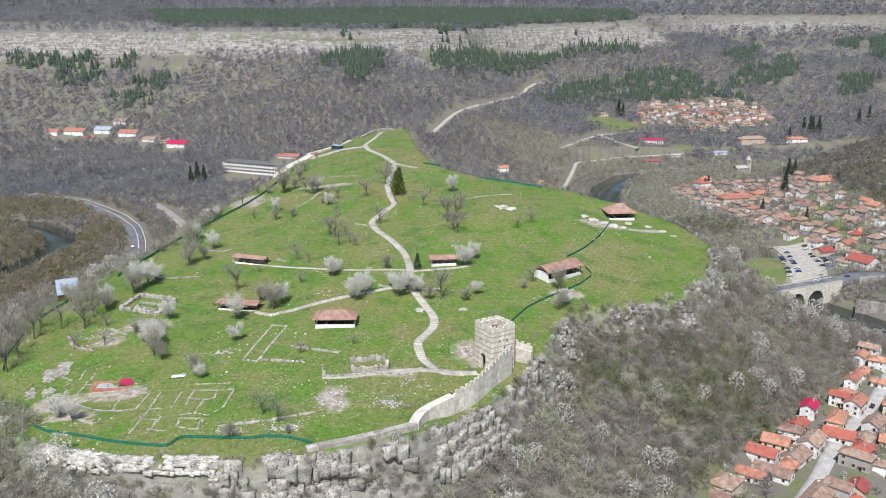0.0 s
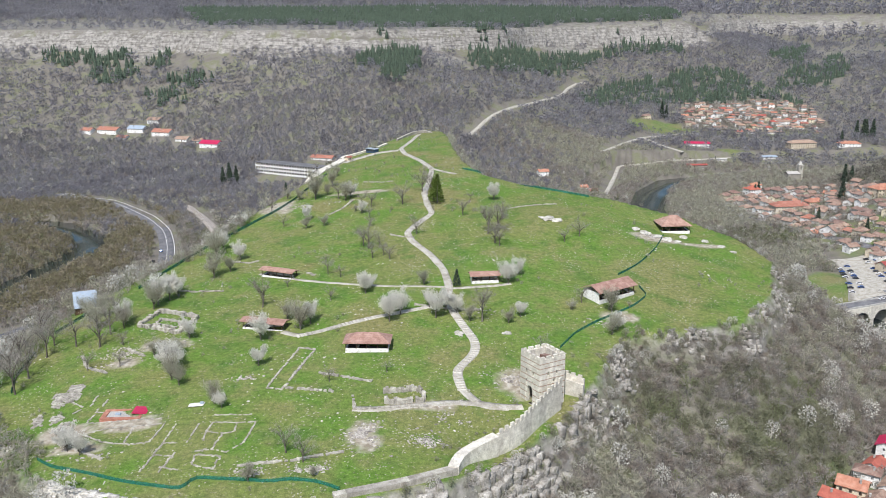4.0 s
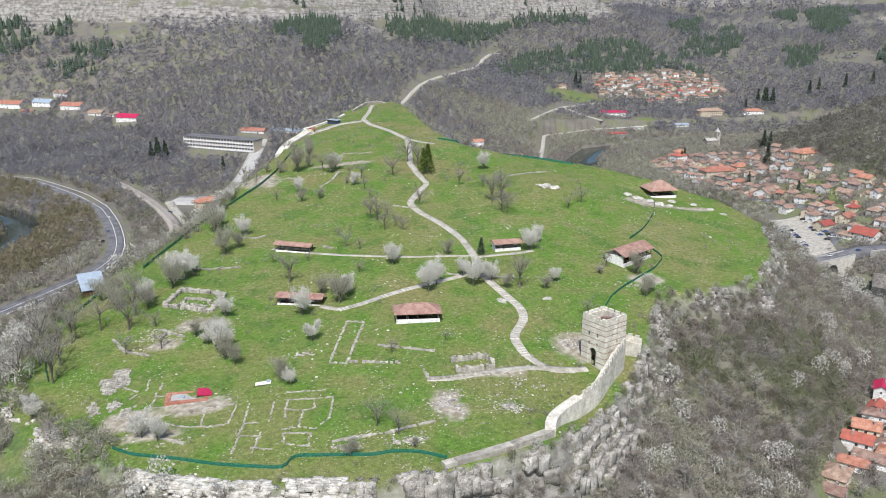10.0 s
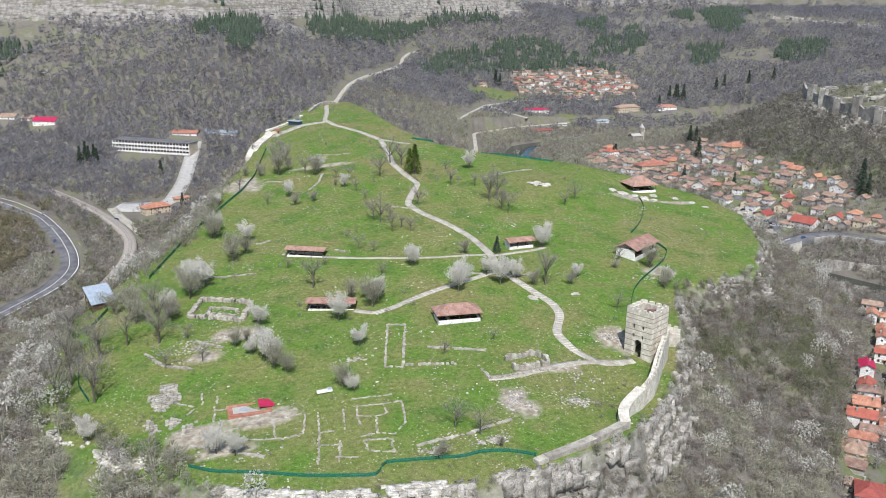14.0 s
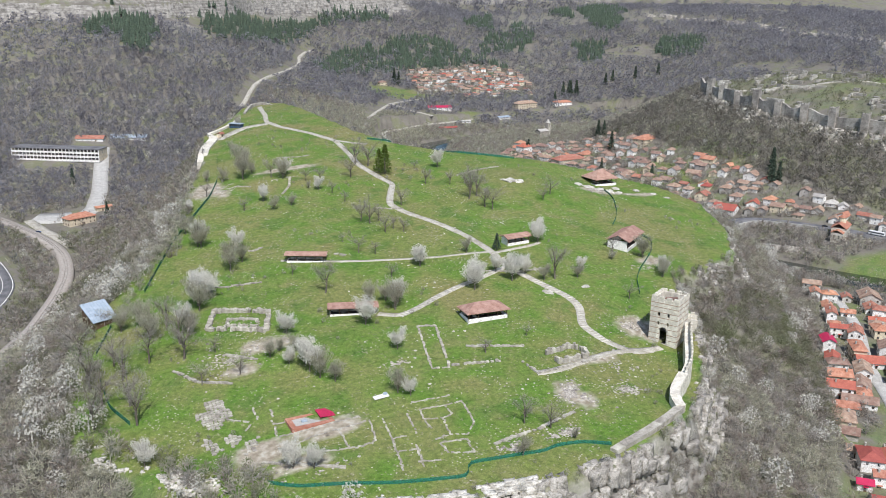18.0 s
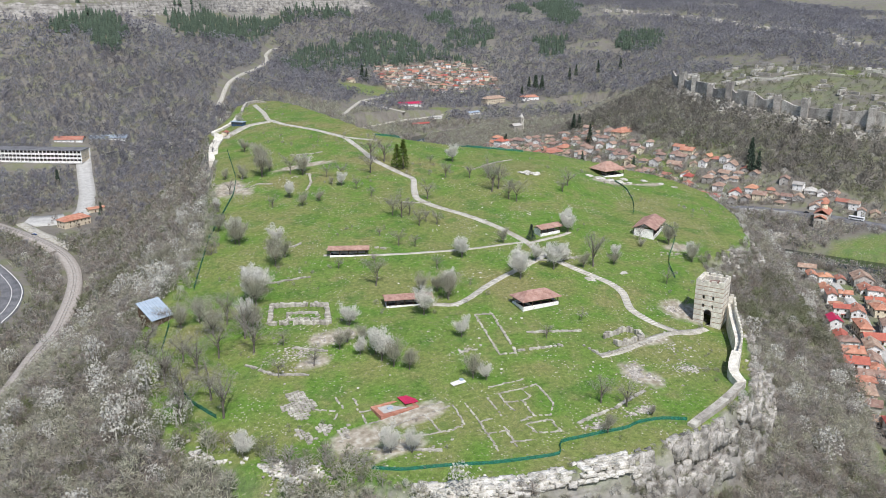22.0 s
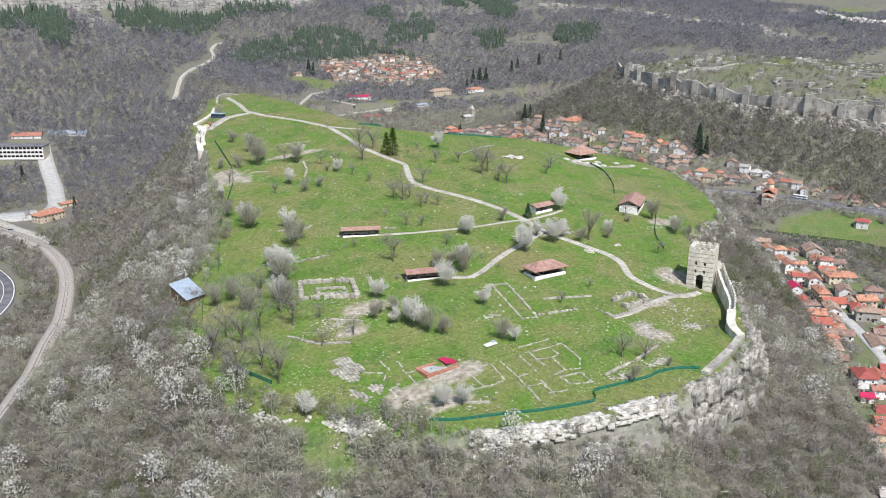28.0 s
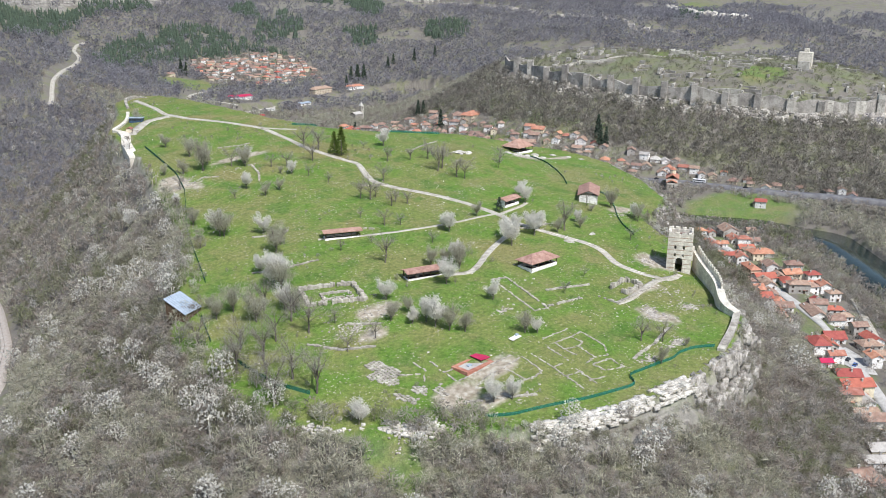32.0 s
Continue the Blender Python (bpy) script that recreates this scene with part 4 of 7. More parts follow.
far_a, _ = scatter(-1000, 1400, 1130, 1900, 9.0, lambda x, y, z, d: x > -0.56 * y - 40)
far_d, _ = scatter(-1200, 2000, 1900, 2700, 30.0, lambda x, y, z, d: x > -0.56 * y - 40)
far_b, _ = scatter(560, 1500, 300, 1130, 9.0)
far_c, _ = scatter(-700, -620, 800, 1130, 12)
far_xy = np.concatenate([far_a, far_b, far_c, far_d])
far_size = np.where(far_xy[:, 1] > 1900, 24.0, 9.5)
fz = ground(far_xy[:, 0], far_xy[:, 1])
fn_a, fn_b = fnoise(far_xy[:, 0], far_xy[:, 1], 120, 65), fnoise(far_xy[:, 0], far_xy[:, 1], 30, 94)
PINE_STANDS = [([(-420, 1500), (-219, 1400), (-120, 1400), (40, 1480), (190, 1640), (400, 1720), (440, 1850), (-560, 1800)], 0.95), ([(-146, 1240), (-130, 1262), (-66, 1282), (-56, 1238), (-68, 1185), (-88, 1122), (-104, 1135), (-102, 1171), (-138, 1185)], 1.0),
               ([(4, 1340), (25, 1272), (94, 1350), (192, 1471), (245, 1522), (268, 1597), (17, 1360)], 0.85), ([(264, 1606), (401, 1663), (394, 1605), (262, 1561)], 0.8), ([(186, 1385), (258, 1450), (364, 1528), (458, 1545), (498, 1475), (542, 1376), (526, 1318), (482, 1392), (383, 1400), (275, 1375), (181, 1311)], 0.6),
               ([(-621, 1349), (-484, 1321), (-451, 1241), (-487, 1229), (-532, 1291), (-609, 1319)], 0.7), ([(-389, 1234), (-341, 1216), (-334, 1188), (-381, 1205)], 0.9), ([(-419, 1199), (-365, 1188), (-350, 1157), (-404, 1175)], 0.5),
               ([(-448, 1310), (-415, 1301), (-407, 1268), (-437, 1261)], 0.8), ([(569, 1663), (676, 1777), (620, 1621), (559, 1598)], 0.8), ([(862, 1856), (937, 1887), (844, 1705)], 0.8), ([(950, 1864), (977, 1802), (841, 1544), (816, 1584)], 0.8),
               ([(975, 1876), (1043, 1828), (821, 1502), (783, 1535)], 0.8), ([(715, 1486), (751, 1441), (694, 1361), (663, 1392)], 0.8), ([(843, 1405), (894, 1340), (816, 1239), (770, 1298)], 0.7), ([(563, 1563), (709, 1676), (674, 1565), (590, 1456), (522, 1468)], 0.45), ([(1050, 900), (1150, 960), (1120, 1010), (1030, 960)], 0.5)]
pine = np.zeros(len(far_xy), bool)
for stand, thickness in PINE_STANDS:
    pine |= inside(stand, far_xy[:, 0] + 40 * (fn_b - 0.5), far_xy[:, 1] + 40 * (fn_a - 0.5)) & (rng.random(len(far_xy)) < thickness)
cliff_west = (far_xy[:, 0] < 420) & (far_xy[:, 1] < 1750)
on_cliff = cliff_west & (fz > 90) & (fz < 112)
RIDGE = [(930, 1560), (985, 1470), (1020, 1400), (1030, 1300), (1000, 1130), (940, 1000), (885, 930), (900, 862)]
RIDGE_TWO = [(1284, 1139), (1085, 948), (1094, 904), (1093, 852)]
ridge_top = nearest_on([(x + 26, y) for x, y in RIDGE], far_xy[:, 0], far_xy[:, 1], False)[0] < 26
bald = (ridge_top & (rng.random(len(far_xy)) < 0.8)) | ((far_xy[:, 0] > 560) & (fz > 20) & (fnoise(far_xy[:, 0], far_xy[:, 1], 150, 68) > 0.63)) | (cliff_west & (fz > 62) & (fz <= 90) & (fn_a > 0.58)) | (cliff_west & (fz >= 112) & (fz < 135)) | ((far_xy[:, 0] > 420) & (far_xy[:, 1] > 1500) & (fz > 108) & (fz < 146))
pine &= ~on_cliff
leafless = ~pine & ~on_cliff & ~(bald & (rng.random(len(far_xy)) < 0.85))
# mountain forest wears the haze tint in its twig colour
planted("mountain_wood", FAR_TUFTS, far_xy[leafless], far_size[leafless], rng, M_TWIGHAZE, "grey leafless forest on the mountain sides, haze in its colour", "wood")
planted("pine_forest", SPRUCES, np.repeat(far_xy[pine], 4, 0) + rng.uniform(-6, 6, (4 * pine.sum(), 2)), 9.5, rng, M_PINE, "dark green pine stands on the mountain sides", "wood")


# ---- tower and wall of the fortress ----
TOWER = pose(25.6, 292.2, -1.6, 0, 0, -58.0)       # local -y is the gate front
TH, TW = 19.2, 5.2


def arch_outline(w, h, n=8):
    return [(-w / 2, 0)] + [(-w / 2 * math.cos(math.pi * k / n), h - w / 2 + w / 2 * math.sin(math.pi * k / n)) for k in range(n + 1)] + [(w / 2, 0)]


def arched_plug(w, h, depth):
    """A solid with a round top, standing in a wall plane, local -y outwards."""
    bm = bmesh.new()
    o = arch_outline(w, h)
    a = [bm.verts.new((x, 0, z)) for x, z in o]
    b = [bm.verts.new((x, depth, z)) for x, z in o]
    bm.faces.new(a)
    bm.faces.new(b[::-1])
    for i in range(len(o)):
        j = (i + 1) % len(o)
        bm.faces.new((a[i], b[i], b[j], a[j]))
    bmesh.ops.recalc_face_normals(bm, faces=bm.faces[:])
    return bm


def holed_wall(width, z0, z1, thick, holes):
    """A wall in the x-z plane with arched openings (x, sill, w, h) cut through it; front at y = 0."""
    xs = sorted({-width / 2, width / 2, *[v for x, s, w, h in holes for v in (x - w / 2, x + w / 2)]})
    bm = bmesh.new()
    for a, b in zip(xs, xs[1:]):
        inner = sorted([(s, h, x, w) for x, s, w, h in holes if x - w / 2 <= a + 1e-6 and b - 1e-6 <= x + w / 2])
        z = z0
        for s, h, x, w in inner:
            if s > z + 1e-4:
                box_bm(bm, a, b, 0, thick, z, s)
            n = 5 if w < 5 else 18
            for k in range(n):
                u0, u1 = a + (b - a) * k / n, a + (b - a) * (k + 1) / n
                um = (u0 + u1) / 2
                top = s + h - w / 2 + math.sqrt(max(0, (w / 2) ** 2 - (um - x) ** 2))
                box_bm(bm, u0, u1, 0, thick, top, s + h + 0.02)
            z = s + h + 0.02
        box_bm(bm, a, b, 0, thick, z, z1)
    return bm


tower = thing("gate_tower", TOWER, "rebuilt square gate tower of pale stone with dark brick bands", "tower")
FRONT = [(0.0, 1.6, 2.9, 6.2), (-1.9, 8.3, 0.8, 1.5), (1.6, 8.3, 0.8, 1.5), (-1.9, 11.6, 0.9, 1.7), (1.6, 11.6, 0.9, 1.7)]
SIDE = [(-1.6, 6.0, 0.9, 1.8), (0.8, 9.5, 0.8, 1.5), (-1.6, 12.2, 0.8, 1.5), (1.8, 12.2, 0.8, 1.5)]
for k in range(4):
    face = pose(0, 0, 0, 0, 0, 90 * k) @ pose(0, -TW, 0)
    part("wall", holed_wall(2 * TW - (0 if k % 2 == 0 else 2.4), -3.0, TH - 1.0, 1.2, FRONT if k == 0 else SIDE if k in (1, 3) else SIDE[:2]), M_WALLSTONE, tower, "", face)
    for z in (3.0, 5.0, 7.1, 9.1, 11.1, 13.1, 15.0, 16.6):
        skips = [(x - w / 2, x + w / 2) for x, s, w, h in (FRONT if k == 0 else SIDE) if s < z < s + h]
        a = -TW - 0.02
        for l, r in sorted(skips) + [(TW + 0.02, None)]:
            if l - a > 0.05:
                part("brick_band", box(a, l, -0.03, 0.1, z, z + 0.22), M_BAND, tower, "", face)
            a = r
    for j in range(4):
        x = -TW + 1.05 + j * (2 * TW - 2.1) / 3
        part("merlon", box(x - 0.95, x + 0.95, 0, 0.75, TH - 1.0, TH - 0.1, 0.05), M_WALLSTONE, tower, "", face)
part("roof_deck", box(-TW + 1.2, TW - 1.2, -TW + 1.2, TW - 1.2, TH - 4.3, TH - 3.9), M_TIMBER, tower, "sunken wooden roof deck")
part("stair_hatch", prism_bm(bmesh.new(), [(-2.4, 0.6), (1.8, 0.6), (1.8, 2.6), (-2.4, 2.6)], TH - 3.9, [TH - 2.4, TH - 1.7, TH - 1.7, TH - 2.4]), M_OLD, tower, "reddish tiled stair hatch")
# passage floor in near-black, which paints in the shade behind the gate
part("gate_floor", box(-3.8, 3.8, -TW + 0.05, TW - 1.3, 0.9, 1.6), M_DARK, tower, "gate passage floor, its shade painted near-black")

WALL_LINE = [(30.5, 287.0), (25.5, 281.0), (20.5, 274.0), (15.5, 267.0), (9.0, 262.0), (3.0, 257.5), (-2.5, 252.5), (-3.5, 247.0)]
WALL_TOPS = [9.0, 7.2, 5.4, 3.6, 2.2, 1.4, 0.6, -0.2]


def rampart(name, line, tops, thick, foot, crown, label, step=2.2, merlon=True, stone=None):
    """A curtain wall of short lengths that step with the ground, with a walk and merlons on its outer side."""
    wall = thing(name, pose(line[0][0], line[0][1], 0), label, "wall")
    p = resample(line, step)
    s = np.r_[0, np.cumsum(np.hypot(*np.diff(np.array(line, float), axis=0).T))]
    q = np.r_[0, np.cumsum(np.hypot(*np.diff(p, axis=0).T))]
    top = np.interp(q, s * q[-1] / s[-1], tops)
    off = np.array([line[0][0], line[0][1]])
    for i in range(len(p) - 1):
        a, b = p[i] - off, p[i + 1] - off
        d = (b - a) / np.hypot(*(b - a))
        n = np.array([d[1], -d[0]])
        a, b = a - d * 0.08, b + d * 0.08
        low = min(gz(*p[i]), gz(*(p[i] + n * thick)), gz(*(p[i] - n * thick))) - foot
        z0, z1 = top[i], top[i + 1]
        quad = [a - n * thick / 2, b - n * thick / 2, b + n * thick / 2, a + n * thick / 2]
        sink = 1.2 if merlon else 0.0
        part("wall_length", prism_bm(bmesh.new(), [tuple(v) for v in quad], low, [z0 - sink, z1 - sink, z1 - sink, z0 - sink]), stone or M_WALLSTONE, wall)
        if merlon:
            # a parapet with merlons on the outer side, to the left of the line
            for name_p, u0, u1, t_in, za, zb in (("parapet", 0.0, 1.0, 0.72, z0 + 0.5, z1 + 0.5), ("merlon", 0.1, 0.66, 0.6, max(z0, z1) + crown, max(z0, z1) + crown)):
                quad = [a + (b - a) * u0 - n * thick / 2 * 1.01, a + (b - a) * u1 - n * thick / 2 * 1.01, a + (b - a) * u1 - n * (thick / 2 - t_in), a + (b - a) * u0 - n * (thick / 2 - t_in)]
                part(name_p, prism_bm(bmesh.new(), [tuple(v) for v in quad], min(z0, z1) - 1.6 if name_p == "parapet" else min(z0, z1) + 0.3, [za, zb, zb, za]), M_WALLSTONE, wall)
    return wall


rampart("curtain_wall", WALL_LINE[:5], WALL_TOPS[:5], 2.4, 2.0, 1.5, "pale rebuilt curtain wall with merlons beside the tower", 2.2)
rampart("parapet_wall", WALL_LINE[4:], WALL_TOPS[4:], 3.2, 3.0, 1.0, "wide pale stone wall that steps down along the cliff", 2.6, False)
rampart("low_wall", [(-3, 247.5), (-10, 244), (-20, 240), (-29, 237), (-36, 234.5)], [-0.6, -0.9, -1.4, -1.8, -2.1], 2.6, 4.5, 0, "low ruined wall of pale stone along the cliff edge", 1.7, False, M_STONE)
rampart("wall_stub", [(33, 296.5), (36, 295), (39.5, 293.2)], [7.4, 7.0, 6.4], 1.8, 4.0, 1.2, "short crenellated wall stub below the tower", 2.0)
rampart("ruined_rampart", [(-98.5, 571), (-96.5, 580), (-94.5, 588), (-92.5, 596), (-88, 606), (-84.5, 615), (-83, 624)], [24.5, 27.0, 28.2, 29.0, 30.2, 31.0, 31.6], 5.5, 5.0, 0, "broad restored wall of pale stone at the far spur", 2.6, False)
rampart("spur_wall", [(-83, 626), (-86, 633), (-80, 637), (-70, 648), (-64, 659), (-57, 675)], [31.6, 31.8, 32.6, 34.2, 34.6, 36.0], 2.2, 4.0, 0, "pale stone terrace wall on the spur", 2.4, False)
rampart("spur_ruin", [(-50, 691), (-45, 706), (-39, 720), (-30, 727), (-23, 718)], [37.0, 38.2, 39.4, 40.0, 38.8], 1.8, 3.0, 0, "pale stone foundations on the rocky spur", 2.2, False, M_STONE)

# ---- shelters over the excavations ----


def roof_bm(L, D, rise, over, thick, hip=0.0, z=0.0):
    """A gabled or hipped roof with its own thickness, ridge along x, eaves at z."""
    a, b = L / 2 + over, D / 2 + over
    r = a - hip
    bm = bmesh.new()
    rows = []
    for dz in (0, thick):
        rows.append([bm.verts.new(p) for p in ((-a, -b, z + dz), (a, -b, z + dz), (a, b, z + dz), (-a, b, z + dz), (-r, 0, z + rise + dz), (r, 0, z + rise + dz))])
    for k, q in enumerate(rows):
        fs = [(q[0], q[1], q[5], q[4]), (q[2], q[3], q[4], q[5])]
        if hip:
            fs += [(q[1], q[2], q[5]), (q[3], q[0], q[4])]
        for f in fs:
            bm.faces.new(f if k else f[::-1])
    lo, hi = rows
    loop = [0, 1, 2, 3] if hip else [0, 1, 5, 2, 3, 4]
    for i in range(len(loop)):
        u, v = loop[i], loop[(i + 1) % len(loop)]
        bm.faces.new((lo[u], lo[v], hi[v], hi[u]))
    bmesh.ops.recalc_face_normals(bm, faces=bm.faces[:])
    return bm


def tile_rows(L, D, rise, over, thick, hip, z, material, parent):
    """Courses of tiles laid as slim battens over both slopes."""
    b = D / 2 + over
    a = L / 2 + over
    n = max(4, int(math.hypot(b, rise) / 0.8))
    for side in (-1, 1):
        for k in range(n):
            u = (k + 0.5) / n
            y = side * b * (1 - u)
            half = a - (hip * u if hip else 0) - 0.05
            bm = bmesh.new()
            box_bm(bm, -half, half, -0.07, 0.07, -0.03, 0.06)
            part("tile_course", bm, material, parent, "", pose(0, y, z + thick + rise * u, -side * math.degrees(math.atan2(rise, b)), 0, 0))


def shelter(x, y, yaw, L, D, eave, rise, hip, label, wall=0.9, base=None, walled=False):
    z = gz(x, y) if base is None else base
    s = thing("excavation_shelter", pose(x, y, z, 0, 0, yaw), label, "shelter", "shelters over the excavations")
    roof = part("roof", roof_bm(L, D, rise, 0.9, 0.22, hip, eave), M_TILE_BROWN, s)
    tile_rows(L, D, rise, 0.9, 0.22, hip, eave, M_TILE_BROWN, roof)
    low = -2.5
    for k, (x0, x1, y0, y1) in enumerate(((-L / 2, L / 2, -D / 2, -D / 2 + 0.4), (-L / 2, L / 2, D / 2 - 0.4, D / 2), (-L / 2, -L / 2 + 0.4, -D / 2 + 0.4, D / 2 - 0.4), (L / 2 - 0.4, L / 2, -D / 2 + 0.4, D / 2 - 0.4))):
        tall = eave if walled and k in (1, 2) else wall
        part("plinth_wall", box(x0, x1, y0, y1, low, tall, 0.03), M_PLASTER, s, "whitewashed stone plinth")
    # floor coloured near-black to paint in the shade below the roof
    part("ruin_floor", box(-L / 2 + 0.4, L / 2 - 0.4, -D / 2 + 0.4, D / 2 - 0.4, low, 0.15), M_DARK, s, "excavated floor with the roof's shade painted near-black")
    n = max(3, int(L / 3.2))
    for k in range(n + 1):
        px = -L / 2 + 0.2 + (L - 0.4) * k / n
        for py in (-D / 2 + 0.2, D / 2 - 0.2):
            post = part("post", box(px - 0.13, px + 0.13, py - 0.13, py + 0.13, wall, eave + 0.1), M_TIMBER, s)
            if py < 0:
                part("brace", box(-0.07, 0.07, -0.07, 0.07, 0, 1.3), M_TIMBER, post, "", pose(px, py, eave - 0.95, 0, 45 if k < n else -45, 0))
    for py in (-D / 2 + 0.2, D / 2 - 0.2):
        part("eave_beam", box(-L / 2, L / 2, py - 0.12, py + 0.12, eave - 0.25, eave), M_TIMBER, s)
    # remains under the roof
    part("old_masonry", box(-L / 2 + 1.2, L / 2 - 1.2, D / 2 - 1.6, D / 2 - 0.9, 0.1, 1.0, 0.05), M_RUBBLE, s)
    part("old_masonry", box(-L / 4, -L / 4 + 0.7, -D / 2 + 1.0, D / 2 - 1.8, 0.1, 0.8, 0.05), M_RUBBLE, s)
    return s


shelter(-82.2, 394.4, -22.7, 15.8, 4.6, 2.7, 0.8, 0, "long low shelter with brown tiled roof over ruins", 0.3)
shelter(-77.9, 344.0, -14.4, 17.0, 5.0, 2.7, 0.9, 0, "long low shelter with reddish-brown roof beside blossoming trees", 0.3)
shelter(-35.2, 321.2, -0.5, 15.6, 8.0, 3.0, 2.6, 5.0, "wide hip-roofed shelter with white plinth in the meadow")
shelter(60.5, 370.8, 37.0, 20.5, 9.4, 3.8, 2.5, 0, "tall gabled shelter with stone back wall and timber posts", walled=True)
shelter(109.5, 467.5, 4.0, 14.5, 12.5, 3.0, 4.4, 6.5, "square pyramid-roofed shelter on the rocky knoll", 0.35)
shelter(8.8, 380.2, 8.0, 11.5, 5.0, 3.0, 1.2, 0, "small gabled shelter beside the path junction", walled=True)

shed = thing("sheet_metal_shed", pose(-164.6, 381.0, gz(-164.6, 381.0), 0, 0, 25), "grey-blue sheet-roofed hut on stilts at the wood's edge", "shed")
part("roof", prism_bm(bmesh.new(), [(-4.9, -4.8), (4.9, -4.8), (4.9, 4.8), (-4.9, 4.8)], [2.2, 2.2, 7.0, 7.0], [2.35, 2.35, 7.15, 7.15]), M_BLUEROOF, shed)
for k in range(9):
    part("seam", box(-4.8 + 1.2 * k - 0.04, -4.8 + 1.2 * k + 0.04, -5.3, 5.3, 0, 0.1), M_BLUEROOF, shed, "", pose(0, 0, 4.76, 26.6, 0, 0))
part("wall", prism_bm(bmesh.new(), [(-4.4, -4.2), (4.4, -4.2), (4.4, 4.2), (-4.4, 4.2)], -3.0, [2.4, 2.4, 6.6, 6.6]), M_TIMBER, shed, "dark plank walls")
for px in (-4.6, 0, 4.6):
    part("post", box(px - 0.12, px + 0.12, -4.6, -4.36, -3, 2.3), M_TIMBER, shed)
kiosk = thing("ticket_kiosk", pose(-64.5, 644, gz(-64.5, 644), 0, 0, -42), "dark blue glazed kiosk on the gravel terrace", "kiosk")
part("body", box(-4.2, 4.2, -2.2, 2.2, -0.6, 2.5, 0.04), M_BLUEDARK, kiosk)
part("roof", box(-4.7, 4.7, -2.7, 2.7, 2.5, 2.85, 0.05), M_BLUEROOF, kiosk, "flat blue-grey sheet roof")
for k in range(5):
    part("window", box(-3.9 + 1.6 * k, -2.6 + 1.6 * k, -2.24, -2.18, 0.9, 2.2), M_GLASS, kiosk)
hut = thing("hut", pose(-79, 621.5, gz(-79, 621.5), 0, 0, 55), "small hut with brown tiled roof on the terrace", "hut")
part("wall", box(-2.2, 2.2, -1.6, 1.6, -0.8, 2.2), M_CREAM, hut)
part("roof", roof_bm(4.4, 3.2, 1.0, 0.4, 0.15, 0, 2.15), M_ORANGE, hut)
part("door", box(-0.45, 0.45, -1.66, -1.55, 0, 1.9), M_TIMBER, hut)

# ---- paths ----
MAIN_PATH = [(14, 286), (5, 285), (-1, 293), (-3, 305), (4, 318), (4, 326), (0, 337), (-3, 346), (-7, 360), (-6, 374), (-9, 394), (-15, 410), (-25, 430), (-28, 442), (-23, 455),
             (-16, 470), (-19, 484), (-22, 510), (-20, 535), (-19, 565), (-27, 590), (-40, 622), (-44, 645), (-39, 672), (-36, 700), (-34, 716)]
ribbon("main_path", MAIN_PATH, 3.3, M_PATH, label="winding pale gravel path over the meadow", wobble=0.35)
ribbon("side_path", [(-92, 398.5), (-73, 388.5), (-60, 383), (-49, 379.5), (-34, 376), (-20, 375), (-8, 374)], 1.5, M_PATH, label="narrow pale side path to a shelter", wobble=0.5)
ribbon("flagstone_path", [(-70, 338.5), (-63, 333), (-55, 336), (-48, 340), (-40, 344), (-33, 347), (-20, 352), (-7, 358)], 2.6, M_PATH, label="stepped flagstone path between blossom trees", wobble=0.3)
ribbon("gate_path", [(-36, 279.5), (-28, 279), (-20, 281), (-8, 284), (2, 286), (14, 286), (19, 287)], 2.8, M_PATH, label="pale stone path to the gate tower", wobble=0.4)
ribbon("shelter_path", [(-7, 372), (2, 373.5), (14, 375.5), (20, 378)], 1.8, M_PATH, label="short path to the small shelter")
ribbon("spur_path", [(-45, 638), (-53, 638.5), (-60, 638), (-68, 630), (-76, 621), (-82, 613)], 6.5, M_PATH, label="pale gravel terrace at the far spur", wobble=0.4)
ribbon("spur_path", [(-19, 565), (-12, 556), (-4, 548)], 2.4, M_PATH, label="pale gravel track at the meadow's end")
# steps of the lower path
sp = resample(MAIN_PATH[2:8] , 1.55)
for i in range(0, len(sp) - 1):
    d = sp[i + 1] - sp[i]
    step_bm = box(-0.36, 0.36, -1.55, 1.55, -0.3, 0.30, 0.03)
    part("stone_step", step_bm, M_SLAB, bpy.data.objects["main_path"], "", pose(sp[i][0], sp[i][1], gz(*sp[i]), 0, 0, math.degrees(math.atan2(d[1], d[0]))))
fp = resample([(-63, 333), (-55, 336), (-48, 340), (-40, 344), (-33, 347)], 1.5)
for i in range(len(fp) - 1):
    d = fp[i + 1] - fp[i]
    part("stone_step", box(-0.42, 0.42, -1.25, 1.25, -0.3, 0.28, 0.03), M_SLAB, bpy.data.objects["flagstone_path"], "", pose(fp[i][0], fp[i][1], gz(*fp[i]), 0, 0, math.degrees(math.atan2(d[1], d[0]))))

# ---- green mesh fences ----


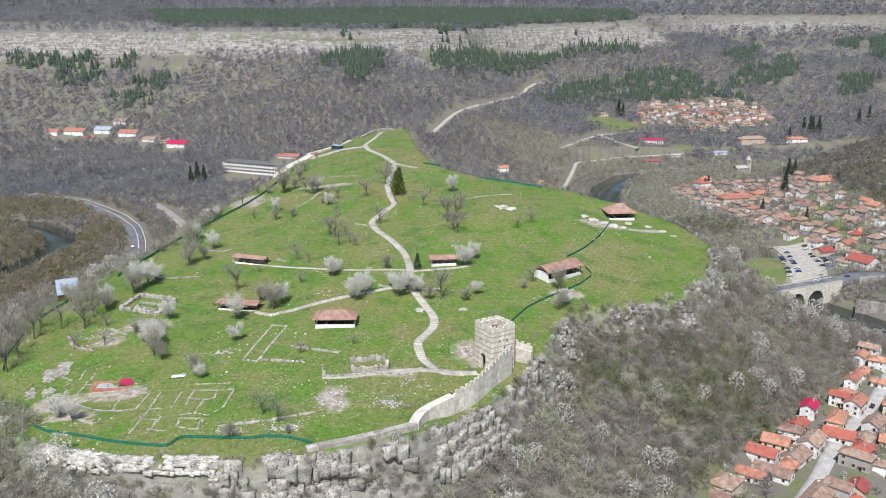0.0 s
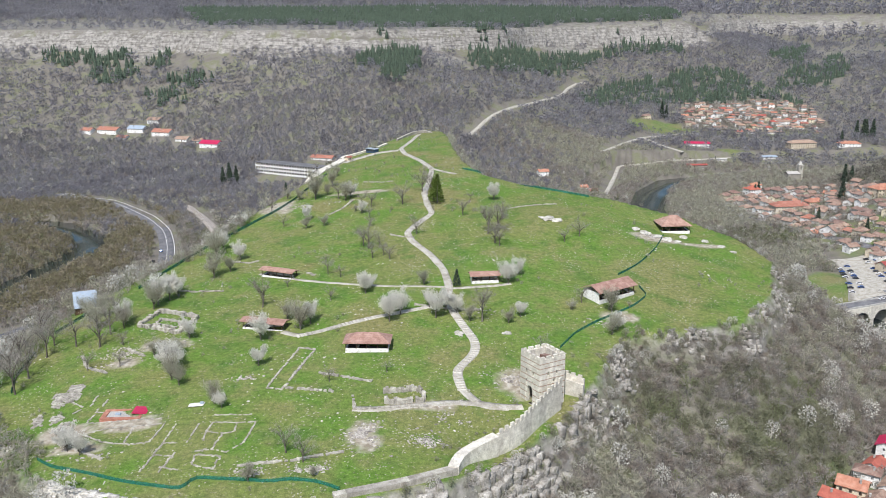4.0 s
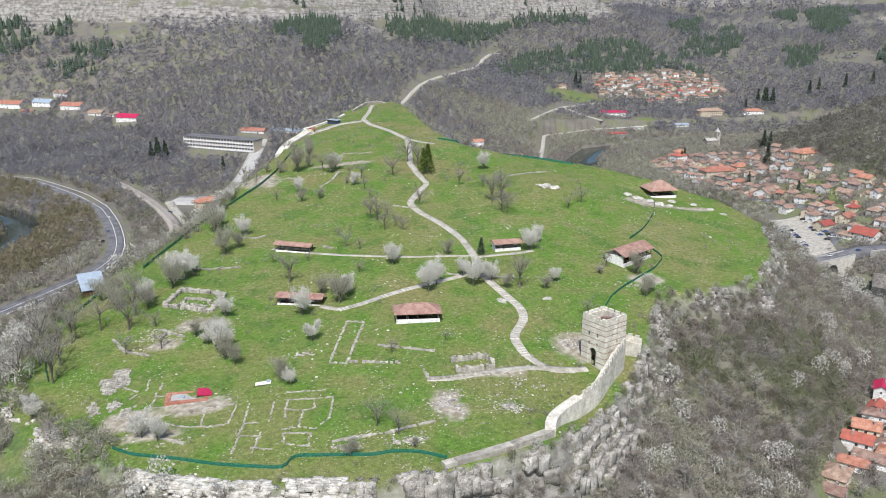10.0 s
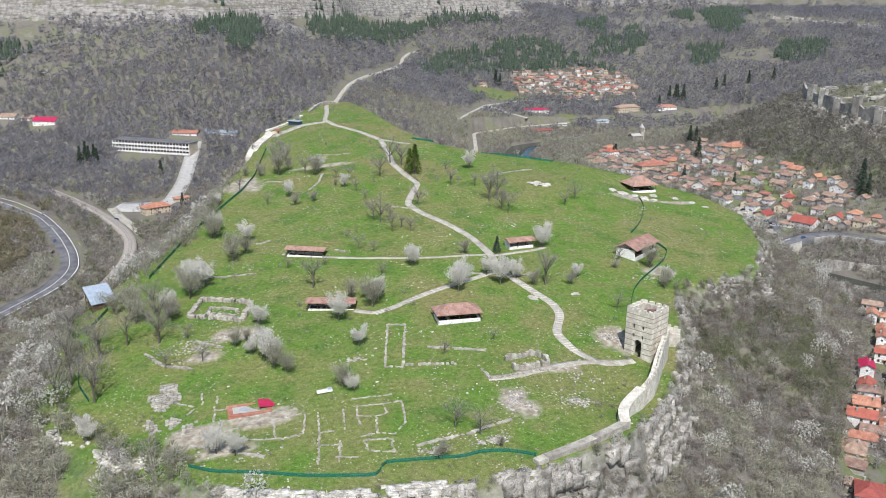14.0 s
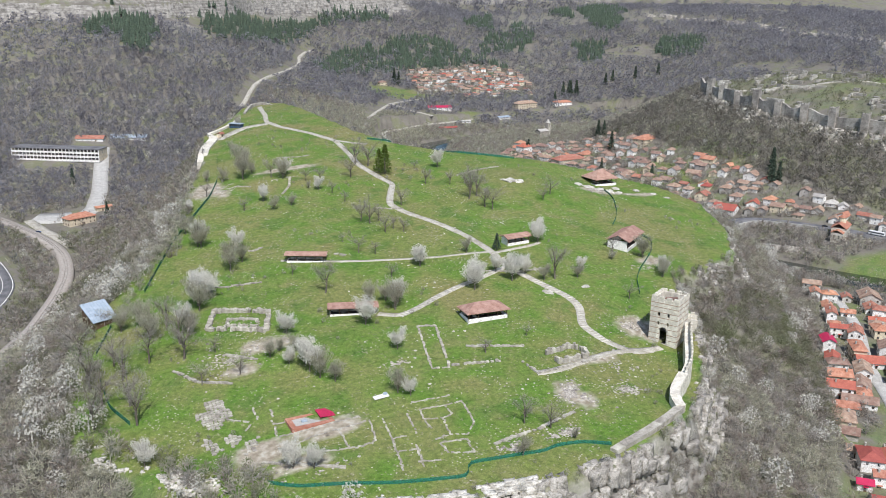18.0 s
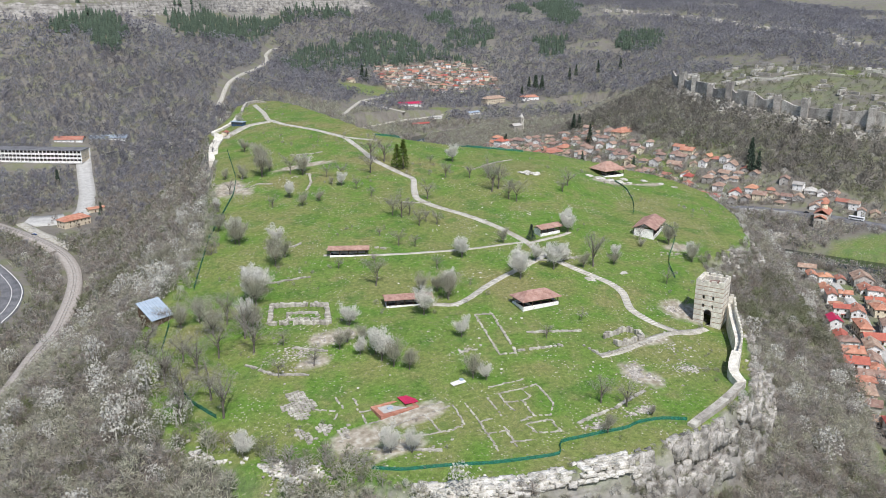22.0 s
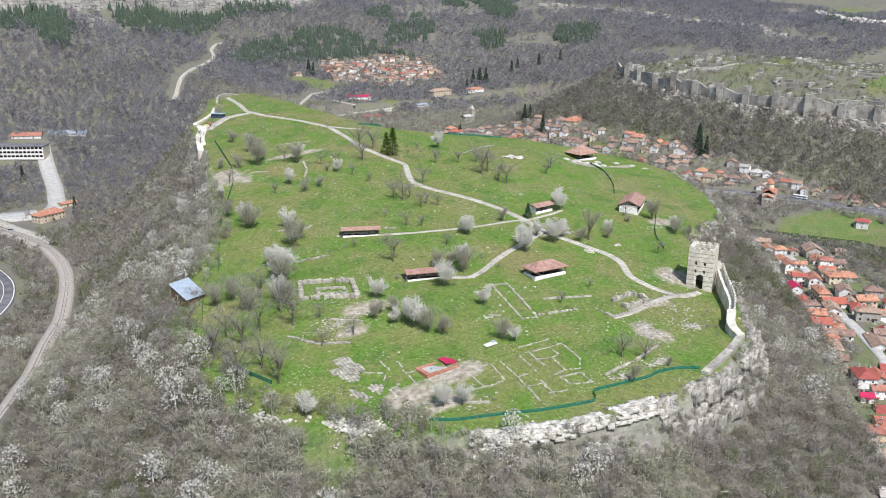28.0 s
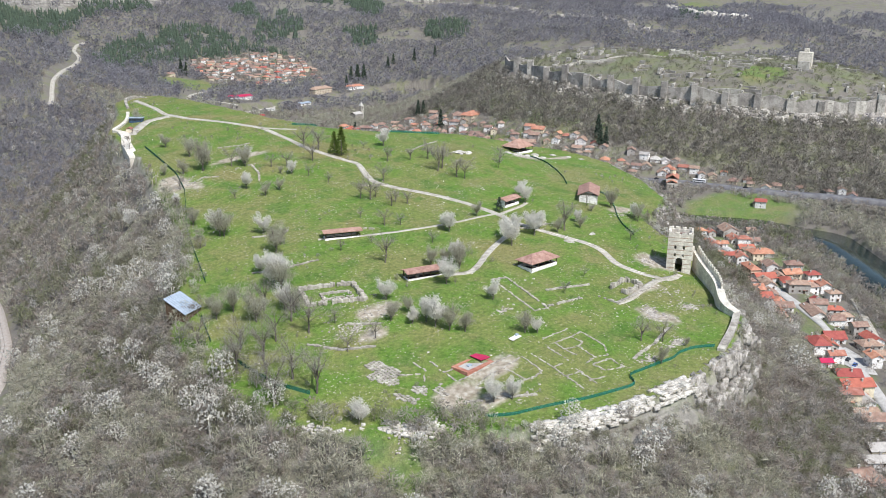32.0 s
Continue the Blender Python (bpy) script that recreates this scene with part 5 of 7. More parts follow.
def fence(line, tall=1.4, label="green mesh fence along the hill edge"):
    p = resample(line, 2.5, 1)
    ob = thing("mesh_fence", pose(p[0][0], p[0][1], 0), label, "fence", "green fences")
    post_me = None
    for i, (x, y) in enumerate(p):
        z = gz(x, y)
        if post_me is None:
            post = part("post", box(-0.06, 0.06, -0.06, 0.06, -0.3, tall + 0.15), M_FENCE, ob, "", pose(x - p[0][0], y - p[0][1], z))
            post_me = post.data
        else:
            link("post", post_me, M_FENCE, ob, "", pose(x - p[0][0], y - p[0][1], z))
        if i + 1 < len(p):
            d = p[i + 1] - p[i]
            n = np.array([-d[1], d[0]]) / np.hypot(*d) * 0.04
            a, b = p[i] - p[0], p[i + 1] - p[0]
            z2 = gz(*p[i + 1])
            part("mesh_panel", prism_bm(bmesh.new(), [tuple(a - n), tuple(b - n), tuple(b + n), tuple(a + n)], [z + 0.05, z2 + 0.05, z2 + 0.05, z + 0.05], [z + tall, z2 + tall, z2 + tall, z + tall]), M_FENCE, ob)
    return ob


fence([(-128.5, 258.2), (-121.7, 253), (-110.5, 249.2), (-99.4, 244.5), (-89, 241.5), (-78.4, 238.8), (-77.3, 244.4), (-70, 243.3), (-61.5, 242.3), (-53.1, 241.1), (-51, 242.8), (-41.7, 241.4), (-34.8, 237.8)], 1.1)
fence([(-88, 580), (-98, 520), (-106, 495), (-118, 470), (-130, 445), (-147, 397)])
fence([(-161, 374), (-167, 356)])
fence([(-167, 338), (-165, 318), (-160, 305)])
fence([(35, 323), (42, 335), (50, 344), (61, 354), (70, 363), (77, 373), (75, 381)], 1.0)
fence([(68, 392), (76, 401), (83, 411), (92, 427), (97, 440), (102, 455)], 1.0)
fence([(0, 560), (20, 540), (42, 514), (70, 499)], 1.1, "thin green fence at the far meadow edge")

# ---- trees, ruins and stones on the hill (x, y, height) ----
WHITE_TREES = [(-73, 310, 7.7), (-104, 308, 11.4), (-105, 335, 8.3), (-77, 332, 10.3), (-29, 342, 11.1), (-11, 345, 11), (-41, 369, 9.1), (19, 378, 10), (-130, 373, 12.3), (-83, 474, 8.5), (-64, 509, 9.8), (-158, 282, 8), (-121, 262, 8.1), (-116, 259, 7), (-79, 282, 5.9)]
PALE_TREES = [(-63, 339, 12), (-113, 399, 14.2), (-82, 285, 9.1), (2, 342, 7.6), (17, 341, 7.2), (-151, 368, 11.1), (56, 336, 9.3), (-121, 432, 13), (-81, 459, 7.6), (-72, 461, 7.1), (-114, 321, 7.5), (-98, 299, 8.4), (-79, 542, 11.7), (-120, 430, 10.8)]
BARE_TREES = [(-83, 363, 11), (-46, 297, 5.1), (-27, 303, 4), (-53, 256, 8.5), (-47, 251, 7.7), (-158, 304, 18.4), (-140, 346, 14.7), (-137, 316, 6.8), (-125, 316, 6.4), (-45, 422, 11.2), (-48, 426, 8.5), (-42, 409, 8.2), (-54, 388, 5.2), (-76, 381, 4), (-55, 365, 5.4), (12, 436, 12.8), (15, 424, 10.8), (17, 420, 10.1), (20, 453, 9.5), (56, 432, 8.3), (0, 464, 7.6), (-18, 505, 13.4)]
BARE_TREES_FAR = [(-50, 488, 8.2), (-23, 439, 8.9), (-109, 315, 4.1), (67, 360, 9.8), (-40, 424, 6.8), (-56, 494, 6.4), (-49, 469, 6.1), (-63, 406, 3.7), (11, 458, 6.3), (48, 362, 6.7), (28, 320, 6.1), (-107, 498, 7.5), (-94, 466, 5.9), (-160, 333, 11.8), (-162, 344, 11.1)]
CONIFERS = [(-14, 488, 16.3), (-16, 492, 13.1), (-3, 375, 7.5)]
R_RECT = [(-60.6, 322.6), (-54.6, 320.6), (-61.2, 292.5)]
R_RECT2 = [(-60.6, 322.6), (-66.9, 294.1), (-61.2, 292.5)]
R_RING = [(-27.0, 289.2), (-16.1, 291.3), (-13.6, 289.0), (-13.4, 284.4), (-25.5, 282.4), (-25.8, 285.0)]
R_LINE1 = [(-36.9, 287.8), (-35.4, 278.9), (-25.3, 280.1), (-12.0, 281.8)]
R_LINE2 = [(-60.2, 293.4), (-43.6, 290.4)]
R_LINE3 = [(-50.5, 303), (-31.4, 296.8)]
# rooms of the excavated quarter
ROOM_WALLS = [[(-119.8, 271.0), (-111.5, 265.4), (-101.2, 263.1), (-96.6, 263.9), (-95.2, 272.0), (-95.1, 274.5)], [(-104.3, 264.2), (-104.7, 273.8)], [(-119.9, 271.2), (-113.4, 273.5), (-104.7, 273.8), (-95.1, 274.5)],
              [(-91.2, 273.8), (-91.9, 263.4), (-92.8, 256.9), (-94.1, 248.5)], [(-91.9, 263.4), (-87.7, 262.7)], [(-83.6, 273.1), (-84.6, 262.8)],
              [(-79.5, 273.5), (-71.5, 272.5), (-71.2, 267.8), (-74.5, 266.7), (-80.0, 268.4), (-79.5, 273.5)], [(-80.0, 268.4), (-79.9, 263.4)], [(-74.5, 266.7), (-75.9, 258.7), (-80.6, 258.2)],
              [(-71.5, 272.5), (-65.7, 273.2), (-66.7, 262.0), (-71.0, 256.8), (-75.9, 258.7)], [(-79.9, 256.0), (-72.3, 254.9), (-72.7, 248.6), (-79.7, 251.0), (-79.9, 256.0)], [(-92.8, 256.9), (-86.7, 255.8), (-87.5, 254.1)],
              [(-80.3, 278.0), (-68.0, 277.2)], [(-88.9, 250.5), (-83.0, 248.6)], [(-86.5, 258.0), (-88.5, 247.0)]]
R_CHURCH = [(-125.4, 362.8), (-107.2, 353.2), (-111.2, 339.4), (-130, 349.3)]
R_CHURCH_IN = [(-121.8, 353.7), (-112.2, 349.2), (-113.5, 344.3), (-123.4, 348.9)]
BATH_COURT = [(-120.3, 292.8), (-121.9, 277.7), (-97.2, 277.6)]
BATH_COURT2 = [(-121.2, 284.4), (-116.5, 284.4)]
PAVE0 = [(-139, 305.8), (-133.3, 305), (-131.1, 293.5), (-135.3, 293.3)]
PAVE1 = [(-142.4, 299.1), (-137.9, 300.7), (-134.1, 291.7), (-137.9, 289)]
PAVE2 = [(-140.3, 286.7), (-136.7, 278.8), (-139.5, 277.9), (-142, 284.1)]
PAVE3 = [(-134.3, 286.4), (-130.6, 281.8), (-134, 279.2), (-136.4, 283.2)]
PAVE4 = [(-130.2, 279.6), (-126.4, 280.8), (-128.5, 274.5), (-131.5, 273.5)]
COURT_WALL = [(-125.1, 295.9), (-124.8, 289.3)]
COURT_WALL2 = [(-133.2, 293.4), (-127, 288.5), (-129.2, 285.1)]
TARP = [(-90.3, 285.3), (-85.3, 286), (-85.4, 283.4), (-90.2, 283.1)]
WHITE_MORE = [(-7, 351, 9.3), (59, 340, 7.2), (-124, 382, 9.5), (-137, 355, 9.5), (-60, 344, 9.5), (-104, 313, 9.4), (-109, 315, 6.1), (-40, 374, 6.7), (-130, 508, 9.5), (-119, 439, 9.5), (-106, 420, 9.0), (24, 387, 7.4), (-3, 349, 7.5), (-54, 477, 7.0), (-118, 480, 6.0), (-126, 377, 11.7), (17, 489, 9.9), (-25, 348, 10.2), (-14, 354, 7.3), (22, 347, 6.3), (-128, 387, 8.6)]
PALE_MORE = [(-107, 405, 9.6), (-66, 504, 11.6), (-79, 522, 7.6), (-85, 515, 17.9), (-95, 518, 8.2), (-80, 570, 9.1), (-58, 482, 4.0), (-130, 548, 10.4), (-127, 530, 8.4), (-146, 473, 11.9), (-149, 477, 12.0), (-156, 377, 5.8), (-136, 350, 10.8), (-110, 324, 5.1), (-17, 376, 7.7), (43, 355, 5.3), (59, 355, 10.9), (-63, 647, 8.3), (-103, 524, 6.6), (-130, 368, 13.3), (-149, 355, 15.0), (-158, 368, 9.9), (-105, 322, 7.3), (-102, 303, 10.4), (-124, 451, 8.2), (-64, 347, 8.8), (-70, 349, 8.9), (-61, 242, 6.6), (-43, 244, 3.7)]
BARE_MORE = [(-71, 510, 9.7), (-47, 454, 5.3), (-33, 489, 11.1), (-37, 412, 5.4), (-34, 407, 6.7), (-60, 392, 7.1), (-91, 383, 4.8), (-23, 512, 13.4), (-143, 360, 11.2), (-130, 333, 5.8), (-151, 339, 11.8), (-159, 316, 19.7), (-170, 309, 17.1), (-170, 333, 13.9), (-172, 355, 12.2), (4, 491, 4.3), (17, 438, 13.5), (48, 425, 6.7), (7, 342, 14.7), (-140, 335, 17.5), (-167, 319, 23.2)]



def tube(v, f, pts, radii, n=5):
    """Adds a tapered tube along points to the lists."""
    base = len(v)
    for (p, r) in zip(pts, radii):
        for k in range(n):
            a = 2 * math.pi * k / n
            v.append((p[0] + r * math.cos(a), p[1] + r * math.sin(a), p[2]))
    for i in range(len(pts) - 1):
        for k in range(n):
            a, b = base + i * n + k, base + i * n + (k + 1) % n
            f.append((a, b, b + n))
            f.append((a, b + n, a + n))


def slivers(rng, centres, dirs, length, thick):
    """Slim triangles at places along directions."""
    n = len(centres)
    side = np.cross(dirs, rng.normal(size=(n, 3)))
    side /= np.linalg.norm(side, axis=1)[:, None] + 1e-9
    ln = length * rng.uniform(0.6, 1.4, (n, 1))
    th = thick * rng.uniform(0.6, 1.4, (n, 1))
    v = np.stack([centres - dirs * ln / 2 - side * th / 2, centres - dirs * ln / 2 + side * th / 2, centres + dirs * ln / 2], 1).reshape(-1, 3)
    return v, np.arange(3 * n).reshape(-1, 3)


def tree_variant(rng, kind):
    """Trunk with limbs, and a crown of slivers, for a tree one metre high."""
    v, f = [], []
    bare_kind = kind == "bare"
    h0 = rng.uniform(0.20, 0.30) if bare_kind else rng.uniform(0.13, 0.22)
    lean = rng.normal(0, 0.015, 2)
    tube(v, f, [(0, 0, -0.03), (lean[0], lean[1], h0)] + ([(lean[0] * 2, lean[1] * 2, 0.62)] if bare_kind else []), [0.026, 0.019] + ([0.007] if bare_kind else []))
    ends, ways = [], []
    limbs = 9 if bare_kind else 11
    for k in range(limbs):
        a = 2 * math.pi * (k + rng.uniform(-0.3, 0.3)) / limbs * 1.7
        out, up = rng.uniform(0.12, 0.42), rng.uniform(0.46, 0.96)
        p0 = np.array([0, 0, h0 * rng.uniform(0.8, 1.0)])
        if bare_kind:
            p0 = np.array([lean[0], lean[1], rng.uniform(0.18, 0.50)])
            up = min(0.96, p0[2] + rng.uniform(0.18, 0.50))
            out = rng.uniform(0.18, 0.44) * (1.15 - 0.6 * max(0, up - 0.5))
        p3 = np.array([out * math.cos(a), out * math.sin(a), up])
        p1 = p0 + (p3 - p0) * 0.35 + np.array([0, 0, 0.05])
        p2 = p0 + (p3 - p0) * 0.7 + np.array([0, 0, 0.04])
        tube(v, f, [p0, p1, p2, p3], [0.013, 0.009, 0.006, 0.002], 4)
        for u in np.linspace(0.35, 1.0, 7):
            q = p0 + (p3 - p0) * u + np.array([0, 0, 0.05 * math.sin(u * 3.1)])
            way = (p3 - p0) / np.linalg.norm(p3 - p0)
            if bare_kind:
                # a side branch, with its twigs at the tip
                way = way + rng.normal(0, 0.55, 3) + np.array([0, 0, 0.35])
                way /= np.linalg.norm(way)
                tip = q + way * rng.uniform(0.09, 0.19)
                tube(v, f, [q, tip], [0.0045, 0.0015], 3)
                q = q + (tip - q) * 0.75
            ends.append(q)
            ways.append(way)
    ends, ways = np.array(ends), np.array(ways)
    per, spread, ln, th = {"blossom": (58, 0.062, 0.036, 0.025), "pale": (34, 0.070, 0.055, 0.015), "bare": (13, 0.050, 0.095, 0.0050)}[kind]
    c = np.repeat(ends, per, 0)
    c = c + rng.normal(0, spread, c.shape) * [1, 1, 0.8]
    c[:, 2] = np.maximum(c[:, 2], 0.24 if bare_kind else 0.16)
    d = np.repeat(ways, per, 0) + rng.normal(0, 0.55, c.shape)
    d /= np.linalg.norm(d, axis=1)[:, None]
    cv, cf = slivers(rng, c, d, ln, th)
    return fast_mesh("trunk", v, f), fast_mesh("crown", cv, cf)


trng = np.random.default_rng(21)
TREE_KINDS = {}
for kind, crown_mat in (("blossom", M_BLOSSOM), ("pale", M_TWIGPALE), ("bare", M_TREETWIG)):
    TREE_KINDS[kind] = [tree_variant(trng, kind) for _ in range(5)]
    for a, b in TREE_KINDS[kind]:
        a.materials.append(M_BARK)
        b.materials.append(crown_mat)


def tree(x, y, h, kind, label, group, wide=1.0, i=0):
    t_me, c_me = TREE_KINDS[kind][i % 5]
    if math.hypot(x - 60, y - 368) < 12:
        h = min(h, 3.2)
    ob = link("tree", t_me, M_BARK, None, "", pose(x, y, gz(x, y), 0, 0, trng.uniform(0, 360)) @ Matrix.Diagonal((h * wide, h * wide, h, 1)))
    tagged(ob, label, "tree", group)
    link("crown", c_me, None, ob)
    return ob


for i, (x, y, h) in enumerate(WHITE_TREES + WHITE_MORE):
    tree(x, y, h * 1.08, "blossom", "round fruit tree in full white blossom on the meadow", "blossom trees on the hill", 0.98, i)
for i, (x, y, h) in enumerate(PALE_TREES + PALE_MORE):
    tree(x, y, h, "pale", "broad greyish-white budding tree on the meadow", "budding trees on the hill", 1.0, i)
for i, (x, y, h) in enumerate(BARE_TREES + BARE_TREES_FAR + BARE_MORE):
    tree(x, y, min(14.5, h * 1.12), "bare", "leafless grey tree standing on the grass", "bare trees on the hill", 1.15, i)
for i, (x, y, h) in enumerate(CONIFERS):
    v, f = [], []
    tube(v, f, [(0, 0, -0.03), (0, 0, 0.9)], [0.025, 0.004])
    ob = tagged(link("conifer", fast_mesh("trunk", v, f), M_BARK, None, "", pose(x, y, gz(x, y)) @ Matrix.Scale(h, 4)), "yellow-green conifer beside the path", "tree", "conifers on the hill")
    z = trng.uniform(0.08, 0.98, 700)
    r = (1 - z) * 0.30 * np.sqrt(trng.uniform(0.05, 1, 700)) + 0.02
    a = trng.uniform(0, 6.283, 700)
    d = np.stack([np.cos(a), np.sin(a), trng.uniform(-0.4, 0.5, 700)], 1)
    cv, cf = slivers(trng, np.stack([r * np.cos(a), r * np.sin(a), z], 1), d / np.linalg.norm(d, axis=1)[:, None], 0.09, 0.045)
    link("crown", fast_mesh("crown", cv, cf), M_LEAF if i < 2 else M_PINE, ob)

# ---- ruins ----


def block_mesh(rng):
    """A worn stone block, about one metre."""
    bm = box(-0.5, 0.5, -0.5, 0.5, -0.5, 0.5)
    for vert in bm.verts:
        vert.co += Vector(rng.uniform(-0.14, 0.14, 3))
    bmesh.ops.bevel(bm, geom=bm.edges[:], offset=0.07, segments=1, affect="EDGES")
    me = bpy.data.meshes.new("stone")
    bm.to_mesh(me)
    bm.free()
    me.materials.append(M_STONE)
    return me


BLOCKS = [block_mesh(trng) for _ in range(8)]


def ruin_wall(line, thick=0.7, tall=0.5, closed=False, label="low foundation wall of pale stones in the grass", group="foundation walls"):
    pts = list(line) + ([line[0]] if closed else [])
    ob = thing("ruin_wall", pose(pts[0][0], pts[0][1], gz(*pts[0])), label, "ruin", group)
    off = Vector((pts[0][0], pts[0][1], gz(*pts[0])))
    for (ax, ay), (bx, by) in zip(pts, pts[1:]):
        d = Vector((bx - ax, by - ay, 0))
        n = max(1, round(d.length / 0.85))
        yaw = math.atan2(d.y, d.x)
        for k in range(n):
            if trng.random() < 0.10:
                continue
            p = Vector((ax, ay, 0)) + d * ((k + 0.5) / n) + Vector((-d.y, d.x, 0)).normalized() * trng.normal(0, 0.13)
            hh = tall * trng.uniform(0.72, 1.15)
            m = Matrix.Translation(Vector((p.x, p.y, gz(p.x, p.y) + hh / 2 - 0.12)) - off) @ pose(0, 0, 0, 0, 0, math.degrees(yaw) + trng.uniform(-4, 4)) @ Matrix.Diagonal((d.length / n * 1.13, thick * trng.uniform(0.8, 1.15), hh, 1))
            link("stone", BLOCKS[int(trng.integers(8))], None, ob, "", m)
    return ob


ruin_wall(R_RECT, 0.85, 0.5)
ruin_wall(R_RECT2, 0.7, 0.4)
ruin_wall(R_RING, 1.2, 2.0, False, "roofless ruin of pale stone beside the gate path")
for w in (R_LINE1, R_LINE2, R_LINE3):
    ruin_wall(w, 1.0, 0.7)
for w in ROOM_WALLS:
    ruin_wall(w, 0.55, 0.34)
ruin_wall(R_CHURCH, 1.7, 1.6, True, "thick ruined church walls of pale stone")
ruin_wall(R_CHURCH_IN, 0.9, 0.9, True, "inner church foundation of pale stone")
ruin_wall(BATH_COURT, 0.6, 0.35, label="pale kerb round the excavated court")
ruin_wall(BATH_COURT2, 0.6, 0.35, label="pale kerb round the excavated court")
ruin_wall(COURT_WALL, 0.6, 0.4)
ruin_wall(COURT_WALL2, 0.6, 0.4)
for w in ([(-36, 440), (-30, 436), (-24, 434)], [(-20, 357), (-4, 352), (6, 352)], [(-70, 395), (-66, 392)], [(-130, 390), (-118, 384), (-104, 381)], [(-102, 500), (-90, 505), (-84, 500)],
          [(-60, 545), (-48, 540), (-42, 541)], [(-112, 420), (-100, 414), (-96, 416)], [(20, 470), (32, 474), (50, 480)], [(-72, 480), (-66, 490), (-62, 505)], [(-145, 330), (-138, 318), (-128, 312)],
          [(-128, 330), (-118, 322)], [(-66, 250), (-50, 252), (-36, 256)], [(-128, 268), (-118, 262), (-108, 256)]):
    ruin_wall(w, 1.1, 0.55)

bx, by = -111.0, 281.8
bz = gz(bx, by)
bath = thing("excavated_bath", pose(bx, by, bz, 0, 0, 4), "sunken ruin with orange brick kerbs and pale floor", "ruin")
part("floor", box(-5.6, 5.6, -2.7, 2.7, -0.8, 0.12), M_CONCRETE, bath, "pale mortar floor")
for x0, x1, y0, y1 in ((-6.6, 6.4, -3.7, -2.5), (-6.6, 2.6, 2.5, 3.6), (-6.6, -5.0, -2.5, 2.5), (5.3, 6.4, -2.5, 2.5)):
    part("brick_kerb", box(x0, x1, y0, y1, -0.8, 0.45, 0.05), M_ORANGE, bath, "orange brick kerb")
part("box", box(-2.6, -0.9, -0.6, 0.5, 0.1, 0.6, 0.05), M_BLUEROOF, bath, "pale blue box")
part("cover_roof", prism_bm(bmesh.new(), [(2.9, -1.2), (7.6, -1.2), (7.6, 4.0), (2.9, 4.0)], [0.9, 0.6, 0.7, 1.0], [1.05, 0.75, 0.85, 1.15]), M_CRIMSON, bath, "crimson sheet cover")
for px, py in ((3.1, -1.0), (7.4, -1.0), (7.4, 3.8), (3.1, 3.8)):
    part("post", box(px - 0.08, px + 0.08, py - 0.08, py + 0.08, -0.2, 0.66), M_TIMBER, bath)

for k, outline in enumerate((PAVE0, PAVE1, PAVE2, PAVE3, PAVE4)):
    cx_, cy_ = np.mean(outline, 0)
    pv = thing("paved_patch", pose(cx_, cy_, 0), "patch of exposed grey paving stones in the grass", "ruin", "paved patches")
    lo, hi = np.min(outline, 0), np.max(outline, 0)
    for ux in np.arange(lo[0], hi[0], 1.15):
        for uy in np.arange(lo[1], hi[1], 1.15):
            px, py = ux + trng.uniform(0, 0.3), uy + trng.uniform(0, 0.3)
            if inside(outline, np.array([px]), np.array([py]))[0]:
                m = pose(px - cx_, py - cy_, gz(px, py) + 0.08, trng.uniform(-5, 5), trng.uniform(-5, 5), trng.uniform(0, 90)) @ Matrix.Diagonal((1.05, 1.0, 0.45, 1))
                link("stone", BLOCKS[int(trng.integers(8))], None, pv, "", m)
tx, ty = np.mean(TARP, 0)
tarp = thing("tarpaulin", pose(tx, ty, gz(tx, ty)), "white tarpaulin sheet stretched over a pit", "tarpaulin")
part("sheet", prism_bm(bmesh.new(), [(a - tx, b - ty) for a, b in TARP], [0.2, 0.5, 0.4, 0.1], [0.28, 0.58, 0.48, 0.18]), M_PLASTER, tarp)
part("box", box(1.0, 2.2, 0.2, 1.2, 0, 1.0, 0.05), M_BLUEROOF, tarp, "pale blue box")

# boulders of white limestone on the knoll
for x, y, r in ((43, 451, 2.6), (47, 449, 2.2), (40, 452, 1.6), (92, 452, 2.6), (97, 449, 2.2), (102, 446, 2.4), (106, 443, 1.8), (88, 456, 2.0), (112, 455, 2.0), (121, 448, 1.8), (127, 440, 1.4), (131, 433, 1.2), (-2, 332, 1.6), (16, 333, 1.2)):
    bm = bmesh.new()
    bmesh.ops.create_icosphere(bm, subdivisions=3, radius=1)
    for vert in bm.verts:
        n = noise.noise(vert.co * 1.7 + Vector((x, y, 0))) * 0.45
        vert.co = Vector((vert.co.x * r * 1.5, vert.co.y * r, vert.co.z * r * 0.45)) * (1 + n)
    ob = part("boulder", bm, M_OUTCROP, None, "", pose(x, y, gz(x, y), 0, 0, trng.uniform(0, 180)))
    tagged(ob, "whitish limestone outcrop in the grass", "rock", "outcrops on the meadow")

# heaps of rubble and scattered stones


def stone_stuff(name, xy, size, label, material=M_RUBBLE):
    v0, f0 = [], []
    for k in range(5):
        bm = bmesh.new()
        bmesh.ops.create_icosphere(bm, subdivisions=1, radius=0.5)
        for vert in bm.verts:
            vert.co *= trng.uniform(0.7, 1.25)
        v0.append((np.array([tuple(q.co) for q in bm.verts]), np.array([[q.index for q in fc.verts] for fc in bm.faces])))
        bm.free()
    planted(name, v0, np.asarray(xy), np.asarray(size), trng, material, label, "stones", 0.05, (0.4, 0.7))


